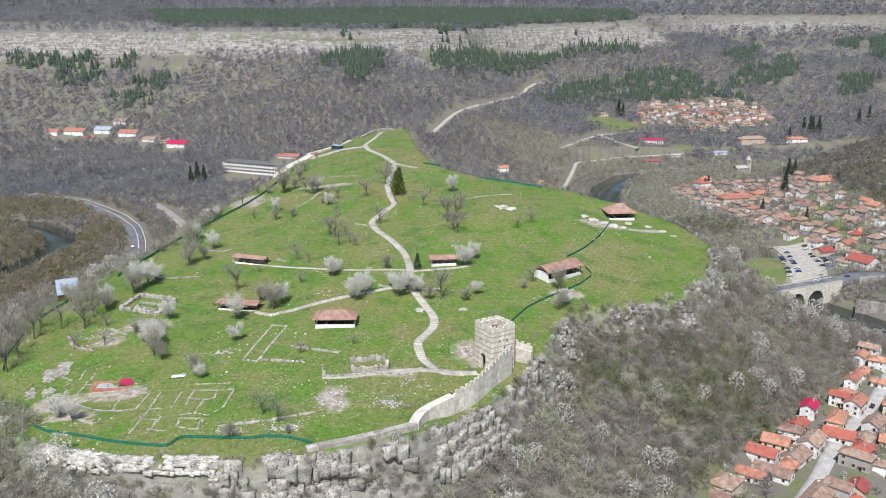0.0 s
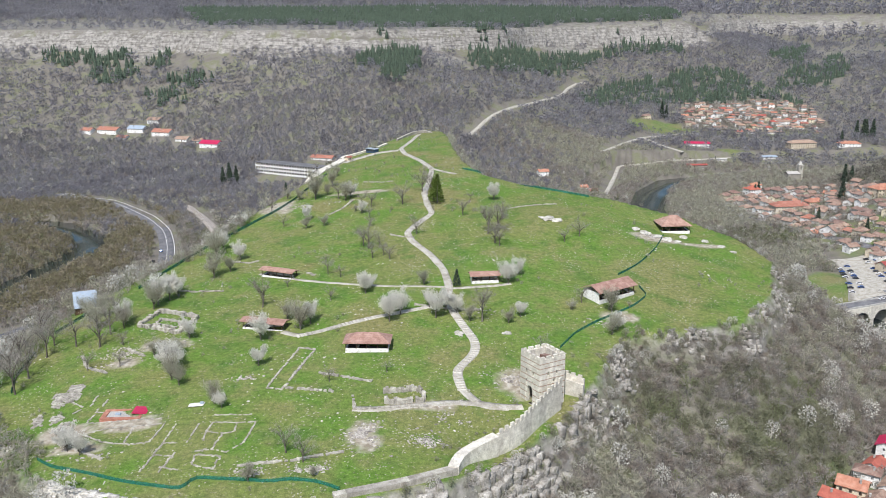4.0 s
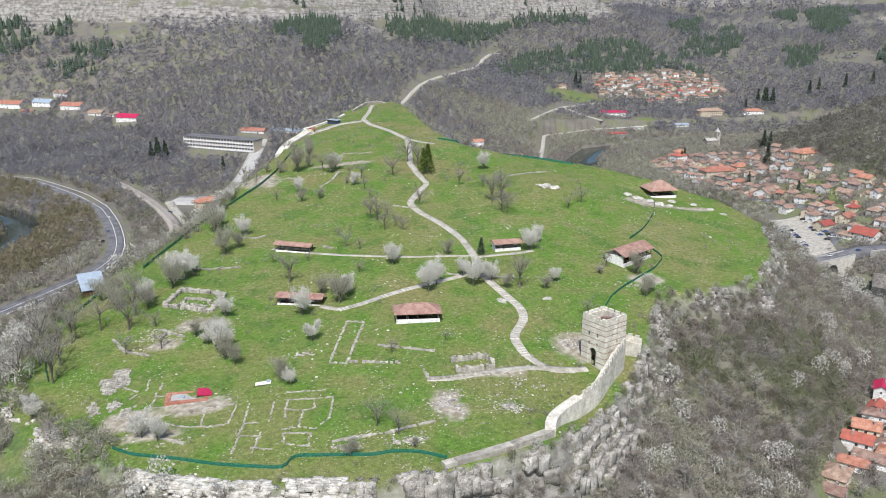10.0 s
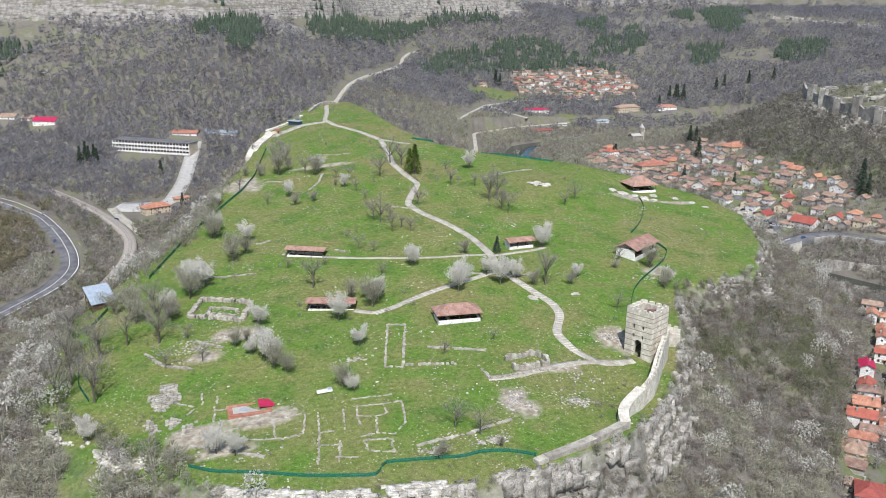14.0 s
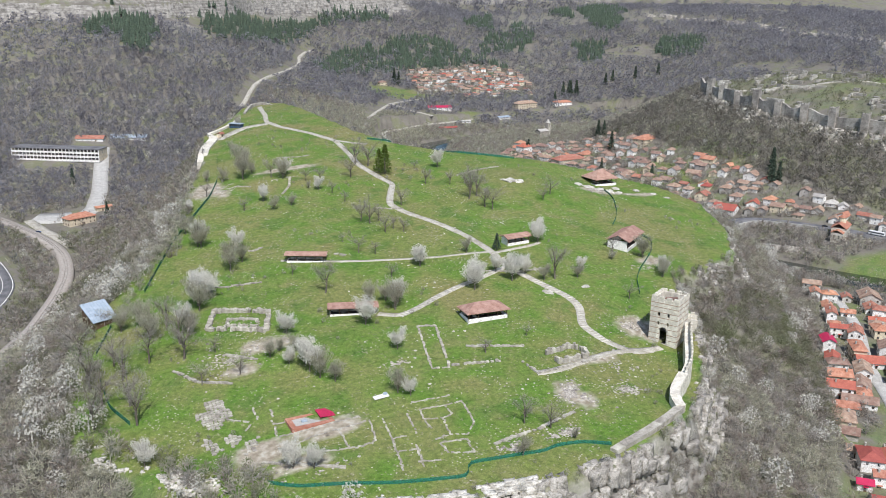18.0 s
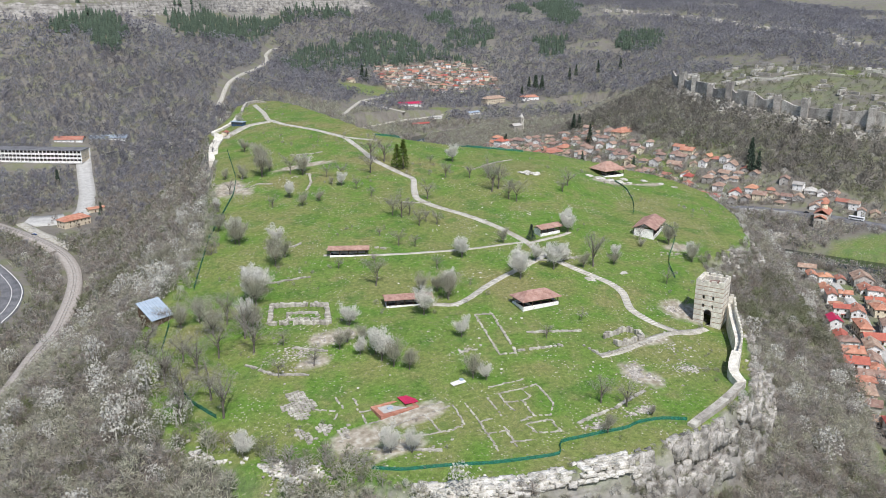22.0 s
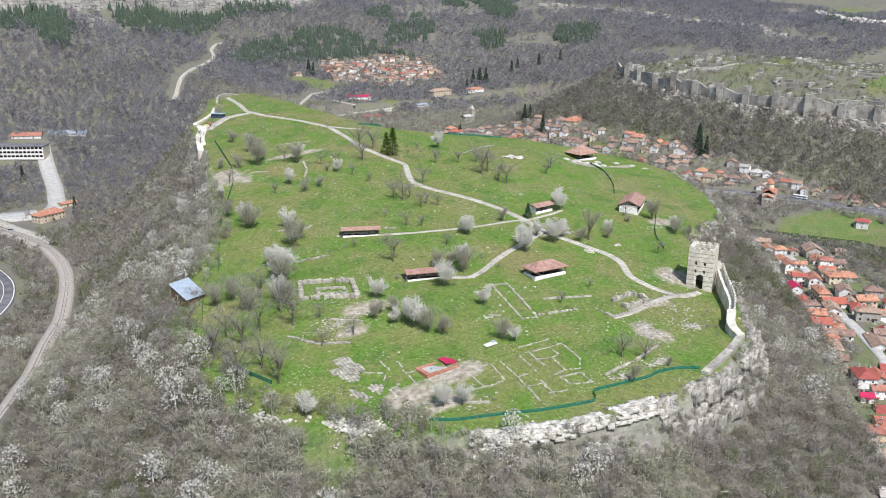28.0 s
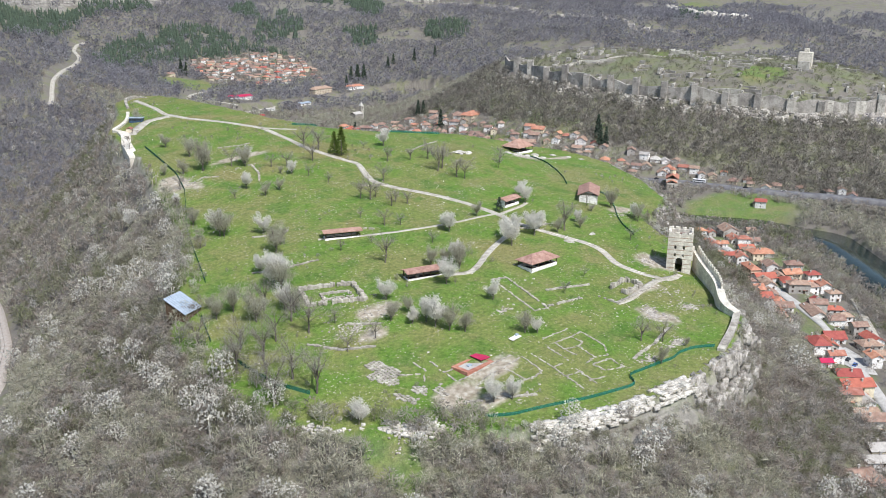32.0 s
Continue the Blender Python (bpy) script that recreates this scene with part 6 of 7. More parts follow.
heaps = []
for x, y, ra, rb, n in ((-31, 265, 6.5, 8.5, 900), (-12, 263, 7, 5, 260), (-24, 255, 4, 3, 90), (15, 302, 11, 9, 420), (-62, 247, 4.5, 3.4, 230), (-43, 247.5, 5, 3, 230), (-76, 301, 5, 3, 130), (-4, 276, 10, 5, 220), (-126, 326, 16, 14, 420), (-108, 330, 10, 8, 220), (-118, 345, 13, 10, 200), (-112, 258, 6, 2.5, 120),
                        (95, 447, 12, 6, 150), (-48, 247, 5, 3, 70), (-137, 262, 14, 7, 260), (-150, 268, 8, 5, 120), (-100, 508, 9, 12, 140), (5, 352, 10, 4, 90), (55, 345, 14, 5, 120), (60, 350, 6, 4, 60), (-66, 505, 12, 3, 80)):
    a, r = trng.uniform(0, 6.283, n), np.abs(trng.normal(0, 0.52, n))
    heaps.append(np.stack([x + ra * r * np.cos(a), y + rb * r * np.sin(a)], 1))
heaps = np.concatenate(heaps)
heaps = heaps[fnoise(heaps[:, 0], heaps[:, 1], 4.5, 79) > 0.42]
stone_stuff("rubble_heaps", heaps, trng.uniform(0.3, 1.0, len(heaps)), "heaps of grey rubble stones on the hill")
loose = np.stack([trng.uniform(-175, 148, 26000), trng.uniform(232, 720, 26000)], 1)
_, ld, _ = ground(loose[:, 0], loose[:, 1], True)
loose = loose[(ld > 0.5) & (trng.random(len(loose)) < 0.95) & (fnoise(loose[:, 0], loose[:, 1], 22, 71) + trng.normal(0, 0.1, len(loose)) > 0.56)]
stone_stuff("scattered_stones", loose, trng.uniform(0.18, 0.62, len(loose)), "small pale stones scattered in the grass", M_STONE)

knobs = np.stack([trng.uniform(-165, 140, 5200), trng.uniform(240, 700, 5200)], 1)
_, kd, _ = ground(knobs[:, 0], knobs[:, 1], True)
knobs = knobs[(kd > 2) & (fnoise(knobs[:, 0], knobs[:, 1], 11, 83) + 0.25 * fnoise(knobs[:, 0], knobs[:, 1], 60, 84) > 0.79)]
stone_stuff("meadow_outcrops", knobs, trng.uniform(0.4, 1.15, len(knobs)), "low whitish rock outcrops showing through the grass", M_OUTCROP)

# rocks of the cliff: worn blocks that stand in courses or columns out from the rim
rock_shapes = []
for k in range(9):
    bm = box(-0.5, 0.5, -0.5, 0.5, -0.5, 0.5)
    bmesh.ops.subdivide_edges(bm, edges=bm.edges[:], cuts=2, use_grid_fill=True)
    for vert in bm.verts:
        vert.co += Vector(trng.uniform(-0.07, 0.07, 3)) + 0.16 * noise.noise_vector(vert.co * 1.6 + Vector((7.0 * k, 0, 0)))
    bmesh.ops.triangulate(bm, faces=bm.faces[:])
    bm.verts.index_update()
    rock_shapes.append((np.array([tuple(q.co) for q in bm.verts]), np.array([[q.index for q in fc.verts] for fc in bm.faces])))
    bm.free()


def crag(label, line, spans, wide, depth, tall, keep_at, material, turn=0.12, category="cliff", lift=0.1, rough=0.35):
    """Blocks along a line: for each distance out from it, side by side, each as high as the ground just behind it."""
    p = resample(line, 0.25, 2)
    t = np.gradient(p, axis=0)
    t /= np.hypot(*t.T)[:, None]
    vs, fs, count = [], [], 0
    for out in spans:
        s_at = trng.uniform(0, 1)
        while s_at < len(p) * 0.25 - 1:
            w = trng.uniform(*wide)
            q = min(int((s_at + w / 2) * 4), len(p) - 1)
            s_at += w * trng.uniform(0.86, 1.05)
            o = out + trng.uniform(-0.35, 0.5)
            n = np.array([t[q][1], -t[q][0]])
            x, y = p[q] + n * o
            if float(fnoise(np.array([x]), np.array([y]), 9, 72)[0]) + trng.normal(0, 0.05) < keep_at:
                continue
            dp, ht = trng.uniform(*depth), trng.uniform(*tall)
            top = gz(*(p[q] + n * (o - 0.9))) + lift + trng.uniform(-rough, rough)
            v0, f0 = rock_shapes[int(trng.integers(9))]
            yaw = math.atan2(t[q][1], t[q][0]) + trng.normal(0, turn)
            c, m = math.cos(yaw), math.sin(yaw)
            b = v0 * [w * 1.04, dp, ht]
            vs.append(np.stack([b[:, 0] * c - b[:, 1] * m + x, b[:, 0] * m + b[:, 1] * c + y, b[:, 2] + top - ht / 2], 1))
            fs.append(f0 + count)
            count += len(v0)
    tagged(link("cliff", fast_mesh("cliff", np.concatenate(vs), np.concatenate(fs)), material), label, category, "", "stuff")


FRONT_LINE = [(-122, 247), (-117, 243.5), (-103, 239), (-93, 235.5), (-80, 233.5), (-62, 232)]
crag("pale layered limestone ledges at the front of the hill", FRONT_LINE, np.arange(-0.6, 5.4, 0.75), (0.8, 3.0), (0.9, 1.7), (0.7, 1.5), 0.36, M_OUTCROP, 0.07, rough=0.14)
crag("grey fissured limestone crag below the low wall", [(-64, 231.5), (-50, 231), (-36, 231.5), (-20, 236), (-3, 243.5), (6, 250)], np.arange(-0.4, 6.2, 1.9), (1.8, 4.6), (2.0, 3.6), (3.5, 6.5), 0.46, M_ROCK, 0.18)
crag("grey fissured limestone cliff below the curtain wall", [(6, 250), (14, 258), (24, 270), (33, 281), (42, 297)], np.arange(-0.2, 7.5, 1.9), (1.8, 4.2), (1.8, 3.4), (3.0, 6.0), 0.48, M_ROCK, 0.2)
crag("grey limestone rocks half hidden by scrub along the rim", [(42, 297), (50, 312), (61, 336), (84, 343), (113, 357), (136, 390), (146, 420)], np.arange(-0.5, 9.0, 1.1), (0.8, 2.4), (0.8, 2.0), (1.0, 2.4), 0.58, M_ROCK, 0.5, "rock")
crag("pale rubble ledge at the wood's edge", [(-154, 277), (-150.5, 270), (-146.6, 265.5), (-140, 264.5)], np.arange(-3.0, 2.0, 0.7), (0.5, 1.6), (0.5, 1.2), (0.5, 1.1), 0.30, M_OUTCROP, 0.4, "rock")
crag("pale broken stone ledge at the wood's edge", [(-173, 303), (-170, 294), (-164, 285), (-157, 280)], np.arange(-1.5, 2.0, 0.8), (0.5, 1.5), (0.5, 1.2), (0.4, 1.0), 0.42, M_OUTCROP, 0.4, "rock")

# bushes that cling to the cliff
cb = np.repeat(resample([RIM[i % len(RIM)] for i in range(29, 45)], 1.0, 1), 9, 0)
cb = cb + np.stack([trng.uniform(-11, 11, len(cb)), trng.uniform(-11, 11, len(cb))], 1)
_, cbd, _ = ground(cb[:, 0], cb[:, 1], True)
cb = cb[(cbd < 0.5) & (cbd > -11) & (fnoise(cb[:, 0], cb[:, 1], 8, 78) + trng.normal(0, 0.07, len(cb)) > np.where(cbd < -3.5, 0.37, 0.52))]
cb_kind = trng.random(len(cb))
for name, pick_k, shapes, mat, words in (("cliff_scrub", cb_kind < 0.5, NEAR_TUFTS, M_TWIG, "leafless bushes clinging to the cliff"), ("greening_cliff_scrub", (cb_kind >= 0.5) & (cb_kind < 0.76), NEAR_TUFTS, M_GREENWOOD, "greening bushes clinging to the cliff"),
                                         ("cliff_blossom", cb_kind >= 0.76, BLOSSOM_TUFTS, M_SCRUBBLOSSOM, "white blossoming bushes on the cliff")):
    planted(name, shapes, cb[pick_k], trng.uniform(1.4, 3.2, pick_k.sum()), trng, mat, words, "shrubs")
# low shrubs and tussocks on the meadow
sh = np.stack([trng.uniform(-175, 148, 2600), trng.uniform(232, 720, 2600)], 1)
_, sd, _ = ground(sh[:, 0], sh[:, 1], True)
sh = sh[(sd > 1) & (fnoise(sh[:, 0], sh[:, 1], 28, 73) + trng.normal(0, 0.08, len(sh)) > 0.62)]
planted("meadow_shrubs", NEAR_TUFTS, sh, trng.uniform(0.8, 2.2, len(sh)), trng, M_TWIG, "low leafless shrubs in the meadow", "shrubs")


def lofted(line, floor, step=6.0):
    """Heights along a road that keeps above the ground and never under a floor."""
    p = resample(line, step)
    h = np.maximum(ground(p[:, 0], p[:, 1]) + 0.2, floor)
    for _ in range(6):
        h[1:-1] = np.maximum(h[1:-1], (h[:-2] + h[2:]) / 2 * 0.5 + h[1:-1] * 0.5)
    return h[:, None]


ribbon("road", ROAD_S, 9.0, M_ASPHALT, 0.0, 6.0, 3, lofted(ROAD_S, -44.5), label="grey asphalt road through the valley town", category="road", skirt=6)
west_road = ribbon("road", ROAD_W, 12.0, M_ASPHALT, 0.0, 6.0, 3, lofted(ROAD_W, -48), label="curving asphalt road on the valley floor", category="road", skirt=3)
for shift, broad in ((0.0, 0.35), (5.4, 0.5)):
    wl = resample(ROAD_W, 6.0)
    wt = np.gradient(wl, axis=0)
    wt /= np.hypot(*wt.T)[:, None]
    side = [tuple(q) for q in wl + np.stack([-wt[:, 1], wt[:, 0]], 1) * shift]
    ribbon("lane_marking", side, broad, M_PLASTER, 0.12, 6.0, 1, lofted(side, -48), label="white painted line on the road", category="road marking", skirt=0.05)
ribbon("road", ROAD_N, 8.0, M_PATH, 0.0, 6.0, 3, lofted(ROAD_N, -40), label="pale winding road up the side valley", category="road", skirt=3)
ribbon("lane", LANE, 6.0, M_CONCRETE, 0.25, 4.0, 3, label="pale concrete lane between houses", category="road", skirt=2)
ribbon("lane", [(238, 324), (215, 298), (200, 283), (170, 262), (144, 245), (115, 236)], 4.0, M_PATH, 0.3, 4.0, 3, label="dusty track along the river bank", category="road", skirt=2)
ribbon("forecourt", [(118, 258), (112, 246), (98, 236)], 16, M_CONCRETE, 0.2, 4.0, 3, label="pale concrete yard with parked cars", category="yard", skirt=2)
ribbon("station_road", [(-141, 938), (-146, 880), (-150, 820), (-157, 765), (-172, 740)], 13, M_CONCRETE, 0.4, 5.0, 3, label="wide concrete road beside the station", category="road", skirt=3)
ribbon("platform", [(-203, 752), (-193, 722), (-183, 698), (-174, 672)], 7, M_PATH, 0.6, 5.0, 3, label="pale gravel platform beside the rails", category="platform", skirt=3)
ribbon("station_yard", [(-172, 752), (-186, 750), (-200, 756)], 26, M_CONCRETE, 0.45, 5.0, 3, label="pale station yard", category="yard", skirt=3)
for line in VILLAGE_ROADS:
    ribbon("village_road", line, 7, M_PATH, 0.0, 6.0, 3, lofted(line, -57.0), label="pale village track", category="road", skirt=1)
ribbon("car_park", [(292, 660), (290, 630), (276, 590), (268, 570)], 27, M_PATH, 0.35, 5.0, 4, label="pale gravel car park beside the road", category="car park", skirt=3)
ribbon("town_road", [(268, 568), (300, 600), (318, 650), (302, 700), (275, 770), (255, 830), (262, 900)], 6, M_ASPHALT, 0.3, 6.0, 3, label="narrow town street", category="road", skirt=3)

# ---- railway ----
bed = ribbon("rail_bed", RAIL, 8.0, M_BALLAST, 0.0, 5.0, 3, lofted(RAIL, -45, 5.0), label="gravel bed of the railway line", category="railway", skirt=4)
rp = resample(RAIL, 5.0)
rh = lofted(RAIL, -45, 5.0)[:, 0]
for off in (-0.75, 0.75):
    t = np.gradient(rp, axis=0)
    t /= np.hypot(*t.T)[:, None]
    line3 = rp + np.stack([-t[:, 1], t[:, 0]], 1) * off
    v, f = [], []
    for (x, y), z in zip(line3, rh):
        v += [(x - 0.09, y, z), (x + 0.09, y, z), (x + 0.09, y, z + 0.25), (x - 0.09, y, z + 0.25)]
    for i in range(len(line3) - 1):
        for k in range(4):
            a, b = 4 * i + k, 4 * i + (k + 1) % 4
            f.append((a, b, b + 4, a + 4))
    link("rail", fast_mesh("rail", v, f), M_STEEL, bed)
sl = resample(RAIL, 2.4)
slh = np.interp(np.linspace(0, 1, len(sl)), np.linspace(0, 1, len(rh)), rh)
sleeper_me = None
for (x, y), (x2, y2), z in list(zip(sl, sl[1:], slh))[::2]:
    m = pose(x, y, z + 0.04, 0, 0, math.degrees(math.atan2(y2 - y, x2 - x)))
    if sleeper_me is None:
        sleeper_me = part("sleeper", box(-0.2, 0.2, -1.3, 1.3, -0.1, 0.1), M_CONCRETE, bed, "", m).data
    else:
        link("sleeper", sleeper_me, M_CONCRETE, bed, "", m)

# ---- houses ----
WIN_W, WIN_H = 1.0, 1.25


def window_mesh(frame_mat):
    bm = bmesh.new()
    w, h = WIN_W / 2, WIN_H / 2
    for x0, x1, z0, z1 in ((-w, w, h - 0.1, h), (-w, w, -h, -h + 0.1), (-w, -w + 0.1, -h + 0.1, h - 0.1), (w - 0.1, w, -h + 0.1, h - 0.1), (-0.04, 0.04, -h + 0.1, h - 0.1)):
        box_bm(bm, x0, x1, -0.10, 0.04, z0, z1)
    me = bpy.data.meshes.new("window")
    bm.to_mesh(me)
    bm.free()
    me.materials.append(frame_mat)
    return me


WIN_WHITE, WIN_BROWN = window_mesh(M_PLASTER), window_mesh(M_WOODWIN)
pane_bm = box(-WIN_W / 2 + 0.1, WIN_W / 2 - 0.1, -0.05, 0.02, -WIN_H / 2 + 0.1, WIN_H / 2 - 0.1)
PANE = bpy.data.meshes.new("pane")
pane_bm.to_mesh(PANE)
pane_bm.free()
PANE.materials.append(M_GLASS)
chim_bm = box(-0.35, 0.35, -0.3, 0.3, -0.6, 1.2, 0.04)
box_bm(chim_bm, -0.45, 0.45, -0.4, 0.4, 1.2, 1.35)
CHIMNEY = bpy.data.meshes.new("chimney")
chim_bm.to_mesh(CHIMNEY)
chim_bm.free()
CHIMNEY.materials.append(M_GREYPLASTER)
hrng = np.random.default_rng(5)


def low_ground(x, y, yaw, L, D):
    c, s = math.cos(radians(yaw)), math.sin(radians(yaw))
    return min(gz(x + c * a - s * b, y + s * a + c * b) for a in (-L / 2, 0, L / 2) for b in (-D / 2, D / 2))


def house(x, y, yaw, L, D, storeys, roof_mat, wall_mat, hip, label, group, win=WIN_BROWN, dense=1.0, name="house", rise=None, chimney=True, base=None, far=False):
    z = low_ground(x, y, yaw, L, D) if base is None else base
    hgt = storeys * 2.6 + 0.3
    rise = rise or D * 0.27
    ob = thing(name, pose(x, y, z, 0, 0, yaw), label, "house", group)
    bm = box(-L / 2, L / 2, -D / 2, D / 2, -1.5, hgt)
    if not hip:
        for sx in (-1, 1):
            a, b = sx * (L / 2 - 0.001), sx * (L / 2 - 0.3)
            lo = [bm.verts.new((u, w, hgt)) for u in (a, b) for w in (-D / 2, D / 2)]
            hi = [bm.verts.new((u, 0, hgt + rise * 0.98)) for u in (a, b)]
            bm.faces.new((lo[0], lo[1], hi[0]))
            bm.faces.new((lo[2], hi[1], lo[3]))
            bm.faces.new((lo[0], hi[0], hi[1], lo[2]))
            bm.faces.new((lo[1], lo[3], hi[1], hi[0]))
        bmesh.ops.recalc_face_normals(bm, faces=bm.faces[:])
    part("wall", bm, wall_mat, ob)
    roof = part("roof", roof_bm(L, D, rise * (1 + 1.0 / D), 0.65, 0.18, D / 2 + 0.5 if hip else 0, hgt - 0.12), roof_mat, ob)
    if chimney:
        link("chimney", CHIMNEY, None, roof, "", pose(hrng.uniform(-0.3, 0.3) * L, hrng.choice([-0.2, 0.2]) * D, hgt + rise * 0.75))
    for ang, width, depth in ((0, L, D), (90, D, L), (180, L, D), (270, D, L)):
        out = yaw + ang - 90
        if math.cos(radians(out - 240)) < -0.3:
            continue
        n = max(1, int(width / 2.6 * dense))
        for st in range(storeys):
            for k in range(n):
                if hrng.random() < 0.18:
                    continue
                m = pose(0, 0, 0, 0, 0, ang) @ pose(-width / 2 + width * (k + 0.5) / n, -depth / 2, 1.55 + 2.6 * st)
                if far:
                    link("window", PANE, None, ob, "", m)
                    continue
                w = link("window", win, None, ob, "", m)
                link("pane", PANE, None, w)
    if far:
        return ob
    door = part("door", box(-0.5, 0.5, -0.06, 0.06, 0, 2.0, 0.02), M_TIMBER, ob, "", pose(hrng.uniform(-0.25, 0.25) * L, -D / 2 - 0.02, 0))
    if group == "houses on the lane":
        part("canopy", box(-0.9, 0.9, -1.0, 0.0, 2.15, 2.25), roof_mat, door, "", pose(0, 0, 0))
    return ob


ROOFS = {"orange": (M_ORANGE, "orange tiled roof"), "old": (M_OLD, "weathered brown tiled roof"), "red": (M_RED, "red tiled roof"),
         "crimson": (M_CRIMSON, "crimson sheet roof"), "grey": (M_GREYPLASTER, "grey slab roof"), "white": (M_OLD, "brown roof and white gable")}
WALLS = [(M_PLASTER, "white"), (M_PLASTER, "white"), (M_PLASTER, "white"), (M_CREAM, "cream"), (M_GREYPLASTER, "grey")]


def houses(rows, roof, group, yaws, tall, dense=1.0, place="in the valley town", far=False):
    mat, words = ROOFS[roof]
    for x, y, L, D in rows:
        if group != "houses on the lane" and roof == "orange":
            mat, words = ROOFS["old" if hrng.random() < 0.5 else "orange"]
        wall, tint = WALLS[int(hrng.integers(5))] if roof != "white" else WALLS[0]
        yaw = yaws[int(hrng.integers(len(yaws)))] + hrng.uniform(-7, 7)
        st = int(tall[int(hrng.integers(len(tall)))]) if L > 7 else 1
        hip = bool(hrng.random() < 0.4) and roof not in ("crimson", "white")
        if group == "houses of the valley town":
            L, D = L * 1.04, D * 1.08
        kind = {"houses of the valley town": "townhouse", "houses of the far village": "cottage"}.get(group, "house")
        house(x, y, yaw, L, D, st, mat, wall, hip, f"{tint} house with {words} {place}", group, WIN_BROWN if hrng.random() < 0.6 else WIN_WHITE, dense, kind, chimney=not far, far=far)


LANE_YAW = (-40, -40, 50)
for rows, roof in ((LANE_ORANGE, "orange"), (LANE_OLD, "old"), (LANE_RED, "red"), (LANE_CRIMSON, "crimson"), (LANE_GREY, "grey")):
    houses(rows, roof, "houses on the lane", LANE_YAW, (1, 2, 2), 0.85, place="below the hill")
for rows, roof in TOWN_TABLES:
    houses([r for r in rows if (r[0] < 392 or r[1] < 560) and nearest_on(ROAD_S, np.array([float(r[0])]), np.array([float(r[1])]), False)[0][0] > 10 and math.hypot(r[0] - 310, r[1] - 822) > 16 and math.hypot(r[0] - 371, r[1] - 779) > 13], roof, "houses of the valley town", (25, 115, 40), (1, 2, 2), 0.6, far=True)


def infill(area, near, gap, count, sizes, rng):
    """More old houses between those already placed, at least gap metres apart."""
    taken, out = [tuple(p[:2]) for p in near], []
    for _ in range(count * 60):
        x, y = rng.uniform(*area[0]), rng.uniform(*area[1])
        if len(out) >= count:
            break
        if not inside(area[2], np.array([x]), np.array([y]))[0] or min(math.hypot(x - a, y - b) for a, b in taken) < gap:
            continue
        if nearest_on(ROAD_S, np.array([x]), np.array([y]), False)[0][0] < 12 or nearest_on(RIVER_E, np.array([x]), np.array([y]), False)[0][0] < 30:
            continue
        if (x - 285) ** 2 / 30**2 + (y - 615) ** 2 / 55**2 < 1:
            continue
        taken.append((x, y))
        L = rng.uniform(*sizes)
        out.append((x, y, L, L * 0.72))
    return out


placed = [r for rows, _ in TOWN_TABLES for r in rows] + [(306, 821), (331, 826), (346, 503), (298, 903), (371, 779), (295, 818), (318, 824)]
lane_rows = [r for rows in (LANE_ORANGE, LANE_OLD, LANE_RED, LANE_CRIMSON, LANE_GREY) for r in rows]
lane_rows = lane_rows + [(x, y) for x, y in resample(LANE, 3.0)]
fill = infill(((30, 270), (190, 420), [(60, 200), (140, 245), (200, 300), (240, 350), (262, 395), (240, 412), (170, 345), (118, 290), (60, 228)]), lane_rows, 8.2, 30, (7, 11), hrng)
houses(fill[:13], "old", "houses on the lane", LANE_YAW, (1, 2), 0.8, "below the hill")
houses(fill[13:22], "orange", "houses on the lane", LANE_YAW, (1, 2), 0.8, "below the hill")
houses(fill[22:], "red", "houses on the lane", LANE_YAW, (1, 2), 0.8, "below the hill")
fill = infill(((240, 430), (330, 930), [(264, 890), (300, 925), (366, 930), (380, 860), (378, 790), (362, 706), (372, 668), (374, 600), (396, 520), (412, 440), (440, 350), (425, 350), (398, 425), (376, 500), (352, 545), (318, 585), (300, 650), (294, 729), (268, 805)]), placed, 8.6, 130, (7, 11), hrng)
houses(fill[:105], "old", "houses of the valley town", (25, 115, 40), (1, 1, 2), 0.4, far=True)
houses(fill[105:], "orange", "houses of the valley town", (25, 115, 40), (1, 1, 2), 0.4, far=True)
placed_v = [r for rows, _ in VILLAGE_TABLES for r in rows]
fill_v = infill(((330, 560), (1290, 1440), [(330, 1290), (420, 1290), (540, 1320), (545, 1400), (480, 1430), (350, 1400)]), placed_v, 8.0, 90, (7, 10), hrng)
houses(fill_v[:65], "old", "houses of the far village", (5, 95, -10), (1, 2), 0.5, "in the far village", True)
houses(fill_v[65:], "orange", "houses of the far village", (5, 95, -10), (1, 2), 0.5, "in the far village", True)
for rows, roof in VILLAGE_TABLES:
    houses(rows, roof, "houses of the far village", (5, 95, -10), (1, 1, 2), 0.6, "in the far village", True)
house(316, 1190, -8, 34, 13, 2, M_CRIMSON, M_PLASTER, False, "long white building with crimson roof in the valley", "large valley buildings", WIN_WHITE, rise=2.0, chimney=False)
house(460, 1200, 12, 38, 13, 3, M_OLD, M_CREAM, True, "long cream three-storey school with weathered roof", "large valley buildings", WIN_BROWN, 0.8, "school")
house(404, 1163, 10, 20, 11, 1, M_BLUEROOF, M_PLASTER, False, "white hall with pale blue sheet roof", "large valley buildings", WIN_WHITE, 0.5, "hall", 1.4, False)
house(523, 1198, -5, 28, 11, 2, M_ORANGE, M_PLASTER, True, "long white building with orange hipped roof", "large valley buildings", WIN_WHITE, 0.7)
house(274, 1312, 15, 13, 9, 2, M_OLD, M_CREAM, True, "cream villa with weathered hipped roof", "large valley buildings")
house(338, 1146, 0, 13, 6, 1, M_GREYPLASTER, M_PLASTER, False, "low white outbuilding beside the crimson-roofed house", "large valley buildings", WIN_WHITE, 0.5, "outbuilding", 0.8, False)
